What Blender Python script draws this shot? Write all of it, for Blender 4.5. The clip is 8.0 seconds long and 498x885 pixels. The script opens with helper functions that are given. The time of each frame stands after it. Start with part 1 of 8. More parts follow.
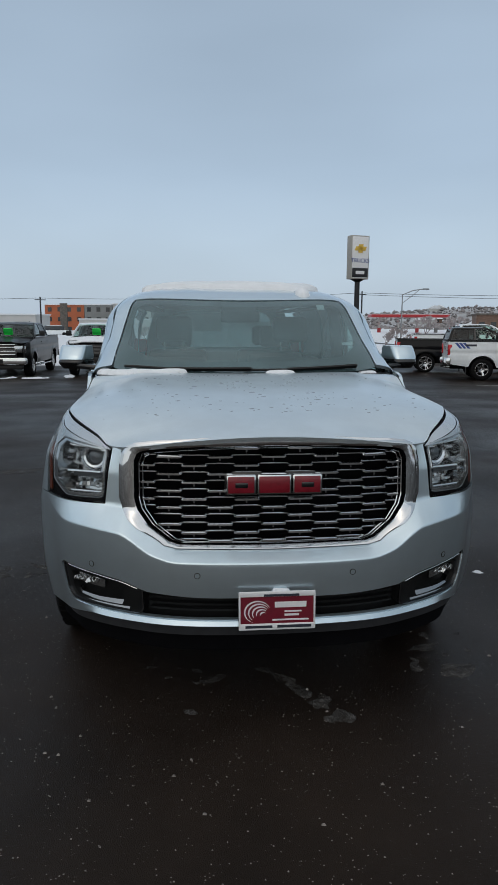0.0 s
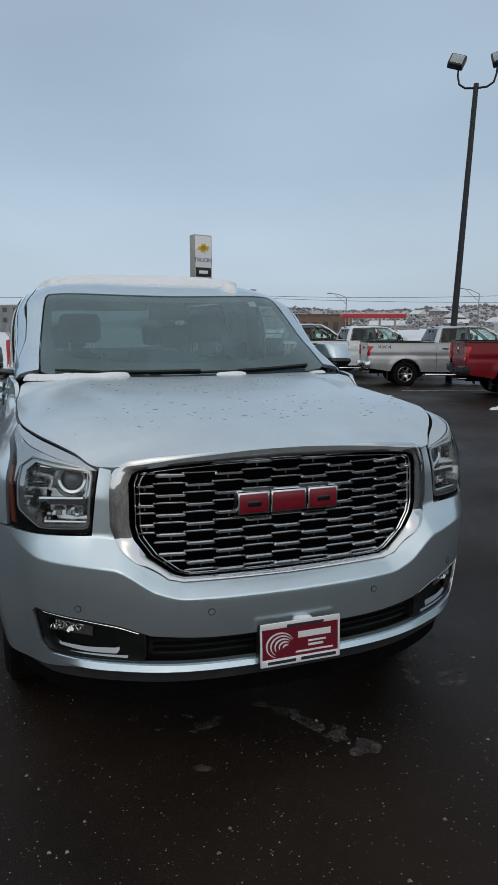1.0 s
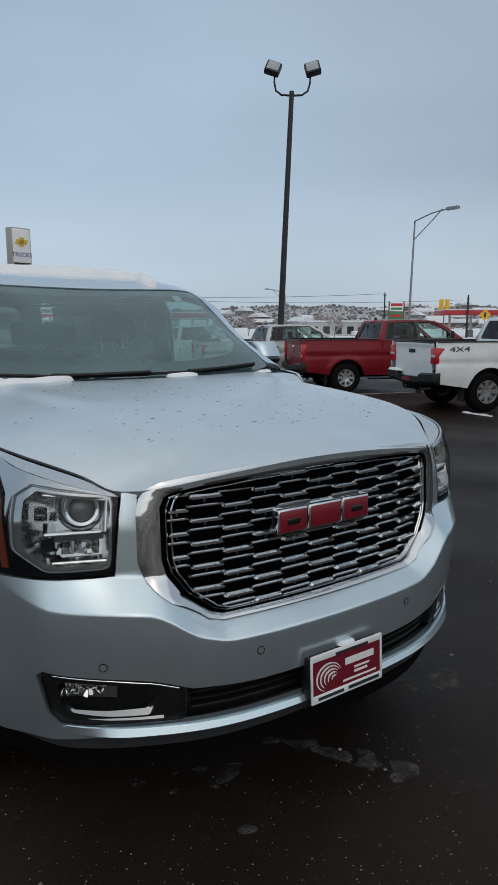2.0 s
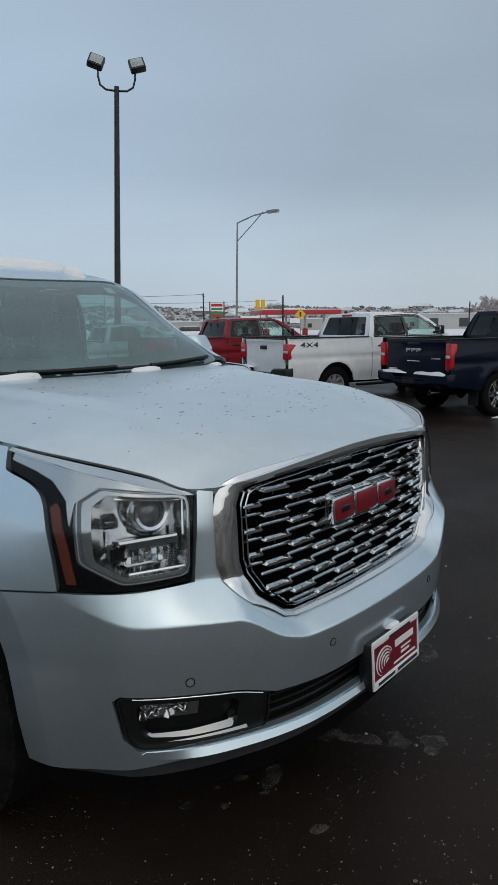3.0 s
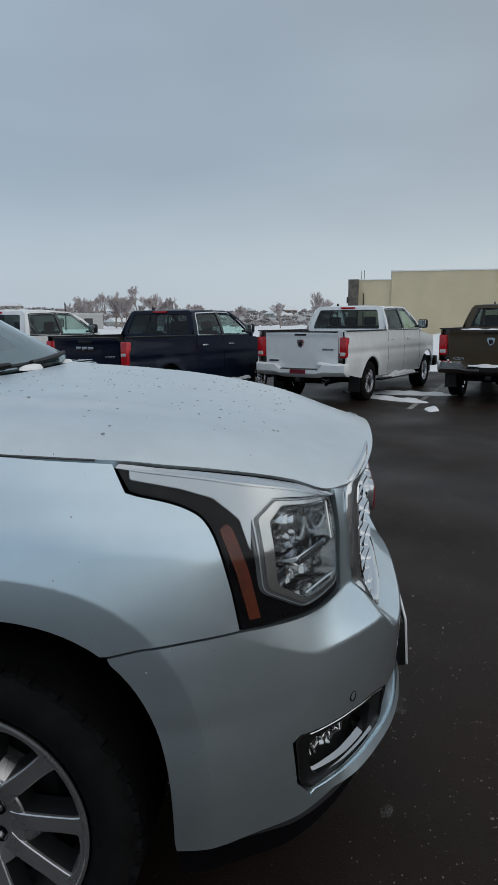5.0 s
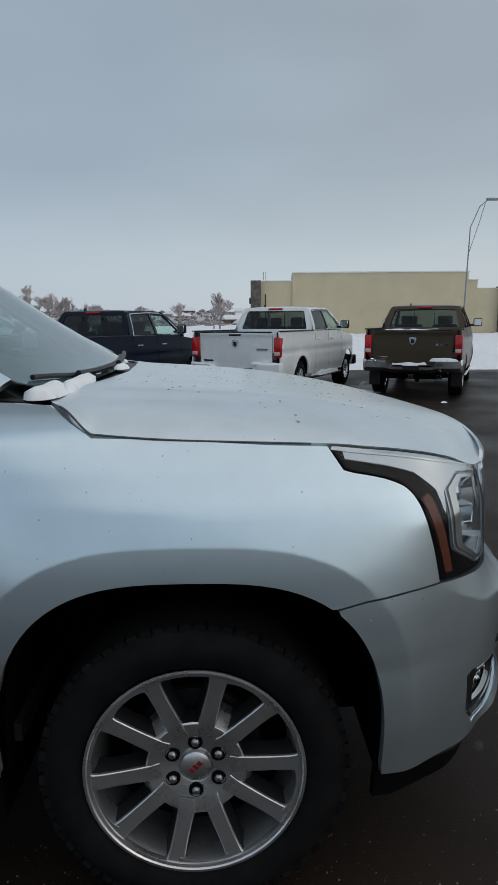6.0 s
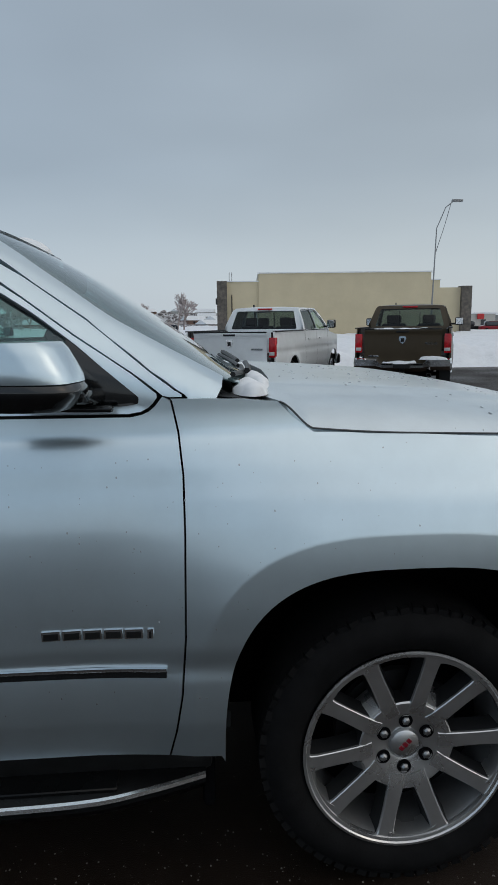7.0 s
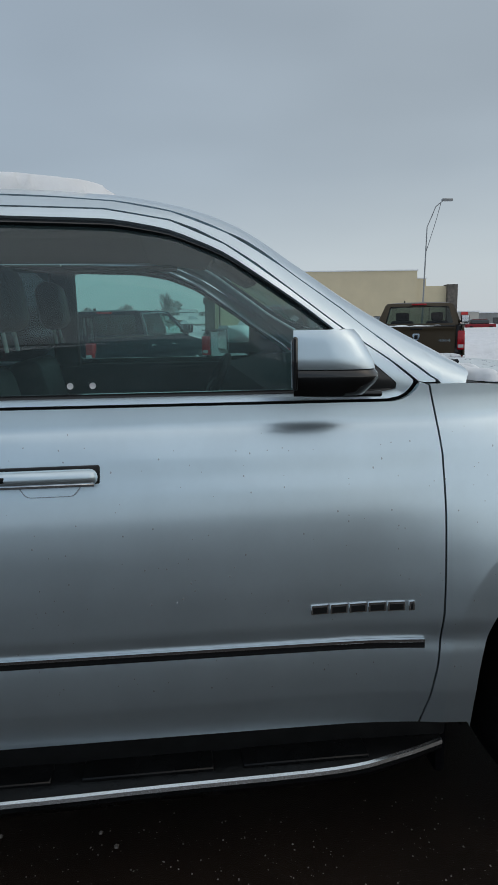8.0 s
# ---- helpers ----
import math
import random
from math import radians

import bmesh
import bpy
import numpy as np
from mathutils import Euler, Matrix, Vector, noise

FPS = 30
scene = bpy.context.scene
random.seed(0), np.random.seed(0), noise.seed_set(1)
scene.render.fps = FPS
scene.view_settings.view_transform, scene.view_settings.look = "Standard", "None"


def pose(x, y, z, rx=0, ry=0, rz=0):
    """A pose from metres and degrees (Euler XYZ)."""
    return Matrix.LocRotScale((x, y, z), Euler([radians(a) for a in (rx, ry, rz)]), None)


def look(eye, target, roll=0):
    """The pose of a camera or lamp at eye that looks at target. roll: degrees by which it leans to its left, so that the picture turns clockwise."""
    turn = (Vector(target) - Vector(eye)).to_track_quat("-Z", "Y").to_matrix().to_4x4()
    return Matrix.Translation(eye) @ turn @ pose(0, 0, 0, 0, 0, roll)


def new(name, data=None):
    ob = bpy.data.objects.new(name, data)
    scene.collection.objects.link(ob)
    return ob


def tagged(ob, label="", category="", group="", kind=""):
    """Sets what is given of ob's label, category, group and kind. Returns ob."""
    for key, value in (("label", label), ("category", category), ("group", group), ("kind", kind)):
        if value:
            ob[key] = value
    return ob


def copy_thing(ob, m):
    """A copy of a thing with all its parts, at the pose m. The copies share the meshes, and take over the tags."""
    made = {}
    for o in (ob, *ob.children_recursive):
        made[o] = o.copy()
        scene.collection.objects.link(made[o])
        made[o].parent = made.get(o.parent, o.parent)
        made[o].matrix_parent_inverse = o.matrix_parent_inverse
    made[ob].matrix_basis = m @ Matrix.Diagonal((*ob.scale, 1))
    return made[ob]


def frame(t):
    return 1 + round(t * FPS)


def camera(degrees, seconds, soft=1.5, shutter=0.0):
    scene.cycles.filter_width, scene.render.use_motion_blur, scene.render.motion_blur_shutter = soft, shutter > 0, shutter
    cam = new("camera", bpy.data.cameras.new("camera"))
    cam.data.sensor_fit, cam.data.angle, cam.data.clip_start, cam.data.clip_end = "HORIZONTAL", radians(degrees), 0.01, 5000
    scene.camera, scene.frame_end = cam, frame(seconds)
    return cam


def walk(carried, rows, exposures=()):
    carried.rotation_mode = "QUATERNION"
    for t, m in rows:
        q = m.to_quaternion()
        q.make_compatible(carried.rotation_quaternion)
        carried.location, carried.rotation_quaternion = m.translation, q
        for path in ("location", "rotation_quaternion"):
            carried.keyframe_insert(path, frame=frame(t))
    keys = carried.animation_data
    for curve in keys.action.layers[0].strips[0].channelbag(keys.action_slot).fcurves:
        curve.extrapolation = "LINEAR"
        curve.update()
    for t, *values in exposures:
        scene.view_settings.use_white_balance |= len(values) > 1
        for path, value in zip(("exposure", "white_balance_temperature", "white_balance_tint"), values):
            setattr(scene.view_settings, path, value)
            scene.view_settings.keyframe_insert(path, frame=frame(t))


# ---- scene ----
cam = camera(40.2, 8.0, soft=0.85)
PATH = [
    (0, (-0.333, -2.6, 1.618), (-0.16, -0.637, 1.274), 0.2),
    (0.5, (-0.604, -2.355, 1.621), (-0.2, -0.427, 1.275), 0.1),
    (1, (-0.935, -2.131, 1.602), (-0.279, -0.273, 1.26), 0.1),
    (1.5, (-1.242, -1.882, 1.592), (-0.287, -0.158, 1.249), 0.0),
    (2, (-1.447, -1.522, 1.583), (-0.31, 0.088, 1.24), -0.0),
    (2.2, (-1.539, -1.411, 1.574), (-0.343, 0.156, 1.234), -0.1),
    (3.3, (-1.98, -0.816, 1.534), (-0.348, 0.287, 1.189), -0.9),
    (3.5, (-2.004, -0.695, 1.55), (-0.304, 0.3, 1.205), -1.0),
    (4, (-2.131, -0.407, 1.539), (-0.307, 0.334, 1.188), -0.9),
    (5.3, (-2.315, 0.451, 1.504), (-0.349, 0.565, 1.154), -0.1),
    (5.5, (-2.361, 0.581, 1.503), (-0.393, 0.637, 1.152), -0.1),
    (6, (-2.553, 0.947, 1.517), (-0.585, 0.885, 1.167), -0.2),
    (6.5, (-2.595, 1.28, 1.492), (-0.63, 1.16, 1.141), -0.3),
    (7, (-2.591, 1.589, 1.514), (-0.629, 1.419, 1.165), -0.6),
    (7.5, (-2.65, 1.945, 1.526), (-0.692, 1.736, 1.176), -0.8),
    (8, (-2.62, 2.295, 1.497), (-0.663, 2.075, 1.146), -0.9),
]
walk(cam, [(t, look(eye, target, roll)) for t, eye, target, roll in PATH])

# ---- sky and light ----
world = bpy.data.worlds.new("overcast_sky")
scene.world = world
world.use_nodes = True
wn, wl = world.node_tree.nodes, world.node_tree.links
for n in list(wn):
    wn.remove(n)


def wnode(kind, **kw):
    n = wn.new(kind)
    for k, v in kw.items():
        n.inputs[k].default_value = v
    return n


w_out = wn.new("ShaderNodeOutputWorld")
w_sky = wn.new("ShaderNodeTexSky")
w_sky.sky_type, w_sky.sun_disc = "NISHITA", False
w_sky.sun_elevation, w_sky.sun_rotation, w_sky.dust_density = radians(38), radians(200), 4.0
w_bg = wnode("ShaderNodeBackground", Strength=0.02)
wl.new(w_sky.outputs[0], w_bg.inputs[0])
w_co = wn.new("ShaderNodeTexCoord")
w_sep = wn.new("ShaderNodeSeparateXYZ")
wl.new(w_co.outputs["Generated"], w_sep.inputs[0])
w_ramp = wn.new("ShaderNodeValToRGB")          # overcast: paler towards the horizon
wl.new(w_sep.outputs[2], w_ramp.inputs[0])
w_ramp.color_ramp.elements[0].position, w_ramp.color_ramp.elements[0].color = 0.0, (0.50, 0.575, 0.64, 1)
w_ramp.color_ramp.elements[1].position, w_ramp.color_ramp.elements[1].color = 1.0, (0.52, 0.56, 0.59, 1)
for p, c in ((0.07, (0.46, 0.545, 0.615)), (0.20, (0.375, 0.46, 0.54)), (0.45, (0.35, 0.43, 0.505)), (0.62, (0.44, 0.495, 0.54))):
    e = w_ramp.color_ramp.elements.new(p)
    e.color = (*c, 1)
w_map = wn.new("ShaderNodeMapping")
w_map.inputs["Scale"].default_value = (1.3, 1.3, 4.0)
wl.new(w_co.outputs["Generated"], w_map.inputs[0])
w_noise = wnode("ShaderNodeTexNoise", Scale=1.1, Detail=3.0, Roughness=0.45)
wl.new(w_map.outputs[0], w_noise.inputs["Vector"])
w_cl = wn.new("ShaderNodeMapRange")            # soft cloud bands
for k, v in zip((1, 2, 3, 4), (0.3, 0.7, 0.86, 1.12)):
    w_cl.inputs[k].default_value = v
wl.new(w_noise.outputs[0], w_cl.inputs[0])
w_az = wn.new("ShaderNodeMapRange")            # the cloud is greyer to the south-east
for k, v in zip((1, 2, 3, 4), (-0.3, 0.9, 0.0, 1.0)):
    w_az.inputs[k].default_value = v
wl.new(w_sep.outputs[1], w_az.inputs[0])
w_tint = wn.new("ShaderNodeMix")
w_tint.data_type = "RGBA"
w_tint.inputs[6].default_value = (1.0, 0.95, 0.905, 1)
w_tint.inputs[7].default_value = (0.975, 1.01, 1.065, 1)
wl.new(w_az.outputs[0], w_tint.inputs[0])
w_mul = wn.new("ShaderNodeVectorMath")
w_mul.operation = "MULTIPLY"
wl.new(w_ramp.outputs[0], w_mul.inputs[0])
wl.new(w_tint.outputs[2], w_mul.inputs[1])
w_sc = wn.new("ShaderNodeVectorMath")
w_sc.operation = "SCALE"
wl.new(w_mul.outputs[0], w_sc.inputs[0])
wl.new(w_cl.outputs[0], w_sc.inputs["Scale"])
w_bg2 = wnode("ShaderNodeBackground", Strength=0.93)
wl.new(w_sc.outputs[0], w_bg2.inputs[0])
w_add = wn.new("ShaderNodeAddShader")
wl.new(w_bg.outputs[0], w_add.inputs[0])
wl.new(w_bg2.outputs[0], w_add.inputs[1])
wl.new(w_add.outputs[0], w_out.inputs[0])

sun = new("sun", bpy.data.lights.new("sun", "SUN"))
sun.data.energy, sun.data.angle, sun.data.color = 0.5, radians(120), (1.0, 0.97, 0.93)
sun.matrix_world = look((-20, -40, 50), (0, 0, 0))


# ---- materials ----
def mat(name, color, rough=0.5, metal=0.0, coat=0.0, vary=0.0, scale=8.0, bump=0.0, bump_scale=60.0, spec=0.5,
        rough_vary=0.0, color2=None, island=False):
    """A principled material with colour, gloss and relief varied at two scales."""
    m = bpy.data.materials.new(name)
    m.use_nodes = True
    nt = m.node_tree
    b = nt.nodes["Principled BSDF"]
    b.inputs["Base Color"].default_value = (*color, 1)
    b.inputs["Roughness"].default_value = rough
    b.inputs["Metallic"].default_value = metal
    b.inputs["Coat Weight"].default_value = coat
    b.inputs["Coat Roughness"].default_value = 0.035
    b.inputs["Specular IOR Level"].default_value = spec
    co = nt.nodes.new("ShaderNodeTexCoord")
    if vary or color2:
        n1 = nt.nodes.new("ShaderNodeTexNoise")
        n1.inputs["Scale"].default_value, n1.inputs["Detail"].default_value = scale, 6
        n1.inputs["Roughness"].default_value = 0.62
        nt.links.new(co.outputs["Object"], n1.inputs["Vector"])
        r = nt.nodes.new("ShaderNodeValToRGB")
        c2 = color2 or tuple(c * (1 - vary) for c in color)
        c1 = color if color2 else tuple(min(1, c * (1 + vary)) for c in color)
        r.color_ramp.elements[0].position, r.color_ramp.elements[1].position = 0.35, 0.68
        r.color_ramp.elements[0].color, r.color_ramp.elements[1].color = (*c2, 1), (*c1, 1)
        nt.links.new(n1.outputs[0], r.inputs[0])
        nt.links.new(r.outputs[0], b.inputs["Base Color"])
    if rough_vary:
        n2 = nt.nodes.new("ShaderNodeTexNoise")
        n2.inputs["Scale"].default_value, n2.inputs["Detail"].default_value = scale * 0.6, 5
        nt.links.new(co.outputs["Object"], n2.inputs["Vector"])
        mr = nt.nodes.new("ShaderNodeMapRange")
        for k, v in zip((1, 2, 3, 4), (0.3, 0.7, max(0.02, rough - rough_vary), min(1, rough + rough_vary))):
            mr.inputs[k].default_value = v
        nt.links.new(n2.outputs[0], mr.inputs[0])
        nt.links.new(mr.outputs[0], b.inputs["Roughness"])
    if bump:
        n3 = nt.nodes.new("ShaderNodeTexNoise")
        n3.inputs["Scale"].default_value, n3.inputs["Detail"].default_value = bump_scale, 4
        nt.links.new(co.outputs["Object"], n3.inputs["Vector"])
        bp = nt.nodes.new("ShaderNodeBump")
        bp.inputs["Strength"].default_value, bp.inputs["Distance"].default_value = 1.0, bump
        nt.links.new(n3.outputs[0], bp.inputs["Height"])
        nt.links.new(bp.outputs[0], b.inputs["Normal"])
    return m


def car_paint(name, color, metal=0.55, rough=0.3):
    """Metallic paint under clear coat, with a thin film of dried road spray."""
    m = mat(name, color, rough, metal, coat=1.0, vary=0.04, scale=5.0)
    return m


def glass(name, tint, gloss=1.0, rough=0.0, haze=0.0):
    """Thin sheet glass: tinted see-through with a Fresnel reflection."""
    m = bpy.data.materials.new(name)
    m.use_nodes = True
    nt = m.node_tree
    for n in list(nt.nodes):
        nt.nodes.remove(n)
    out = nt.nodes.new("ShaderNodeOutputMaterial")
    tr = nt.nodes.new("ShaderNodeBsdfTransparent")
    tr.inputs[0].default_value = (*tint, 1)
    gl = nt.nodes.new("ShaderNodeBsdfGlossy")
    gl.inputs["Roughness"].default_value = rough
    gl.inputs[0].default_value = (gloss, gloss, gloss, 1)
    lw = nt.nodes.new("ShaderNodeLayerWeight")      # a thin pane mirrors alike from both sides
    lw.inputs[0].default_value = 0.5
    pw = nt.nodes.new("ShaderNodeMath")
    pw.operation = "POWER"
    pw.inputs[1].default_value = 4.5
    nt.links.new(lw.outputs["Facing"], pw.inputs[0])
    fr = nt.nodes.new("ShaderNodeMapRange")
    for k, v in zip((1, 2, 3, 4), (0.0, 1.0, 0.06, 1.0)):
        fr.inputs[k].default_value = v
    nt.links.new(pw.outputs[0], fr.inputs[0])
    mx = nt.nodes.new("ShaderNodeMixShader")
    nt.links.new(fr.outputs[0], mx.inputs[0])
    nt.links.new(tr.outputs[0], mx.inputs[1])
    nt.links.new(gl.outputs[0], mx.inputs[2])
    if haze:
        # film of frozen spray on the outside
        df = nt.nodes.new("ShaderNodeBsdfDiffuse")
        df.inputs[0].default_value = (0.27, 0.44, 0.47, 1)
        nz = nt.nodes.new("ShaderNodeTexNoise")
        nz.inputs["Scale"].default_value, nz.inputs["Detail"].default_value = 3.0, 6
        co = nt.nodes.new("ShaderNodeTexCoord")
        nt.links.new(co.outputs["Object"], nz.inputs["Vector"])
        mr = nt.nodes.new("ShaderNodeMapRange")
        for k, v in zip((1, 2, 3, 4), (0.3, 0.7, haze * 0.75, haze * 1.25)):
            mr.inputs[k].default_value = v
        nt.links.new(nz.outputs[0], mr.inputs[0])
        m2 = nt.nodes.new("ShaderNodeMixShader")
        nt.links.new(mr.outputs[0], m2.inputs[0])
        nt.links.new(tr.outputs[0], m2.inputs[1])
        nt.links.new(df.outputs[0], m2.inputs[2])
        nt.links.new(m2.outputs[0], mx.inputs[1])
    nt.links.new(mx.outputs[0], out.inputs[0])
    return m


M_SILVER = car_paint("silver_paint", (0.632, 0.752, 0.822), metal=0.845, rough=0.28)
# melt film dulls the gloss; colour differs from M_SILVER to correct the mirrored sky
M_HOOD = mat("silver_paint_frozen_melt_sky_tone", (0.685, 0.765, 0.808), 0.36, 0.72, coat=0.6, vary=0.05, scale=6.0, bump=0.0006, bump_scale=140)
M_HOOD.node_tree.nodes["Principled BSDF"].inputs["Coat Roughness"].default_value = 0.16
M_CHROME = mat("chrome", (0.72, 0.74, 0.76), 0.08, 1.0, rough_vary=0.05, scale=12)
# grey of the shaded line between bonnet and wing
M_GAPSHADE = mat("grey_gap_shade", (0.085, 0.09, 0.095), 0.6, vary=0.2, scale=30, spec=0.2)
M_LIP = mat("dark_grey_lip", (0.035, 0.036, 0.040), 0.5, vary=0.2, scale=12, spec=0.3)
M_BOARD = mat("wet_black_step", (0.004, 0.0045, 0.005), 0.30, vary=0.3, scale=9, bump=0.002, bump_scale=30, spec=0.2, rough_vary=0.15)
M_STRIP = mat("bright_step_edge", (0.80, 0.82, 0.84), 0.2, 0.95, rough_vary=0.06, scale=14)
M_DARKCHROME = mat("dark_chrome", (0.30, 0.32, 0.34), 0.12, 1.0, rough_vary=0.05, scale=12)
M_BLACK = mat("black_plastic", (0.008, 0.0085, 0.009), 0.42, vary=0.3, scale=20, bump=0.0004, bump_scale=400, spec=0.35)
M_GLOSSBLACK = mat("gloss_black", (0.006, 0.007, 0.008), 0.12, coat=0.4, vary=0.2)
# near-black: shade of recesses and underside put into the colour; black parts too
M_VOID = mat("recess_shade_black", (0.004, 0.004, 0.005), 0.9, spec=0.05, vary=0.2)
M_TYRE = mat("tyre_rubber", (0.0085, 0.0085, 0.009), 0.78, vary=0.25, scale=14, bump=0.0008, bump_scale=120, spec=0.09)
M_RIM = mat("machined_alloy", (0.62, 0.63, 0.64), 0.30, 0.9, vary=0.08, scale=9, rough_vary=0.08)
M_RIMGREY = mat("dull_alloy_barrel", (0.40, 0.41, 0.42), 0.36, 0.85, vary=0.15, scale=9)
# dark paint of the spoke sides; also stands in for shade inside the wheel
M_RIMDARK = mat("alloy_pocket_paint_and_shade", (0.028, 0.029, 0.031), 0.4, 0.5, vary=0.2)
M_NUT = mat("lug_nut_steel", (0.30, 0.31, 0.32), 0.28, 0.9, vary=0.1)
M_GLASS = glass("windscreen_glass", (0.46, 0.62, 0.62), haze=0.26)
M_SIDEGLASS = glass("side_glass", (0.58, 0.80, 0.76), haze=0.10)
M_REARTINT = glass("tinted_rear_glass", (0.19, 0.25, 0.25), haze=0.12)
M_PRIVACY = glass("privacy_glass", (0.05, 0.06, 0.065))
M_LENS = glass("clear_lens", (0.93, 0.95, 0.96), gloss=0.36)
M_FRIT = mat("black_frit", (0.012, 0.016, 0.018), 0.3, vary=0.2)
M_AMBER = mat("amber_reflector", (0.12, 0.019, 0.003), 0.4, coat=0.1, vary=0.3, scale=40)
M_REDLENS = mat("red_lens", (0.50, 0.010, 0.018), 0.2, coat=0.2, vary=0.25, scale=20)
M_CLEARLENS = mat("white_lens", (0.55, 0.55, 0.55), 0.2, coat=0.8, vary=0.1)
M_EMBLEM = mat("emblem_red", (0.19, 0.007, 0.017), 0.3, coat=0.25, vary=0.15, scale=30)
M_LAMPPALE = mat("pale_lamp_trim", (0.58, 0.62, 0.65), 0.22, 0.7, rough_vary=0.05, scale=25)
M_LAMPHOUSE = mat("lamp_reflector", (0.55, 0.57, 0.58), 0.12, 0.95, rough_vary=0.07, scale=25)
M_LAMPGREY = mat("lamp_grey_bezel", (0.15, 0.165, 0.18), 0.26, 0.6, vary=0.15)
M_SNOW = mat("snow", (0.80, 0.83, 0.87), 0.75, vary=0.05, scale=3, bump=0.02, bump_scale=9, spec=0.2)
M_SNOWCAR = mat("snow_on_car", (0.82, 0.85, 0.88), 0.7, vary=0.04, scale=12, bump=0.003, bump_scale=22, spec=0.2)
M_INTERIOR = mat("cabin_trim", (0.020, 0.022, 0.024), 0.7, vary=0.25, scale=12, spec=0.2)
M_SEAT = mat("seat_leather", (0.030, 0.032, 0.034), 0.55, vary=0.2, scale=14, spec=0.3)
M_HEADLINER = mat("headliner", (0.085, 0.09, 0.092), 0.9, vary=0.1)
M_MAROON = mat("plate_maroon", (0.16, 0.008, 0.022), 0.35, vary=0.12, scale=30)
M_WHITE = mat("white_paint_trim", (0.75, 0.76, 0.77), 0.4, vary=0.05)
M_DARKINK = mat("dark_ink", (0.02, 0.025, 0.04), 0.5, vary=0.1)


# ---- building helpers ----
from mathutils.geometry import delaunay_2d_cdt


def lerp(a, b, f):
    return a + (b - a) * f


def smooth(a, b, v):
    f = min(1.0, max(0.0, (v - a) / (b - a)))
    return f * f * (3 - 2 * f)


def track(points):
    """A smooth function through (t, value) points (cubic, no overshoot)."""
    ts, vs = [p[0] for p in points], [p[1] for p in points]
    d = [(vs[i + 1] - vs[i]) / (ts[i + 1] - ts[i]) for i in range(len(ts) - 1)]
    g = [d[0]] + [0.0 if d[i - 1] * d[i] <= 0 else 2 * d[i - 1] * d[i] / (d[i - 1] + d[i]) for i in range(1, len(d))] + [d[-1]]

    def f(t):
        if t <= ts[0]:
            return vs[0] + g[0] * (t - ts[0]) * 0.0
        if t >= ts[-1]:
            return vs[-1]
        i = max(k for k in range(len(ts) - 1) if ts[k] <= t)
        h = ts[i + 1] - ts[i]
        u = (t - ts[i]) / h
        return ((1 + 2 * u) * (1 - u) ** 2 * vs[i] + u * (1 - u) ** 2 * h * g[i]
                + u * u * (3 - 2 * u) * vs[i + 1] + u * u * (u - 1) * h * g[i + 1])
    return f


def thing(name, label="", category="", group="", kind="", m=None):
    ob = new(name)
    ob.empty_display_size = 0.2
    if m is not None:
        ob.matrix_basis = m
    return tagged(ob, label, category, group, kind)


def link(name, me, material, parent=None, label=""):
    if material is not None and not me.materials:
        me.materials.append(material)
    ob = new(name, me)
    if parent is not None:
        ob.parent = parent
    if label:
        ob["label"] = label
    return ob


def part(name, bm, material, parent=None, label="", smooth_angle=40):
    me = bpy.data.meshes.new(name)
    bmesh.ops.recalc_face_normals(bm, faces=bm.faces[:])
    for f in bm.faces:
        f.smooth = True
    for e in bm.edges:
        if len(e.link_faces) == 2 and e.calc_face_angle(0) > radians(smooth_angle):
            e.smooth = False
    bm.to_mesh(me)
    bm.free()
    return link(name, me, material, parent, label)


def box_bm(x0, x1, y0, y1, z0, z1, bevel=0.0, seg=2):
    bm = bmesh.new()
    bmesh.ops.create_cube(bm, size=1)
    bmesh.ops.transform(bm, matrix=Matrix.Translation(((x0 + x1) / 2, (y0 + y1) / 2, (z0 + z1) / 2))
                        @ Matrix.Diagonal((x1 - x0, y1 - y0, z1 - z0, 1)), verts=bm.verts[:])
    if bevel:
        bmesh.ops.bevel(bm, geom=bm.edges[:], offset=bevel, segments=seg, affect="EDGES", profile=0.5)
    return bm


def join(*bms):
    out = bmesh.new()
    for b in bms:
        me = bpy.data.meshes.new("tmp")
        b.to_mesh(me)
        b.free()
        out.from_mesh(me)
        bpy.data.meshes.remove(me)
    return out


def turned(bm, m):
    bmesh.ops.transform(bm, matrix=m, verts=bm.verts[:])
    return bm


def lathe(profile, n=48, axis="x"):
    """Turn (radius, along) points round the x axis."""
    bm = bmesh.new()
    rings = []
    for k in range(n):
        a = 2 * math.pi * k / n
        rings.append([bm.verts.new((x, r * math.cos(a), r * math.sin(a))) for r, x in profile])
    for k in range(n):
        p, q = rings[k], rings[(k + 1) % n]
        for i in range(len(profile) - 1):
            bm.faces.new((p[i], p[i + 1], q[i + 1], q[i]))
    if axis == "z":
        turned(bm, Matrix.Rotation(radians(-90), 4, "Y"))
    return bm


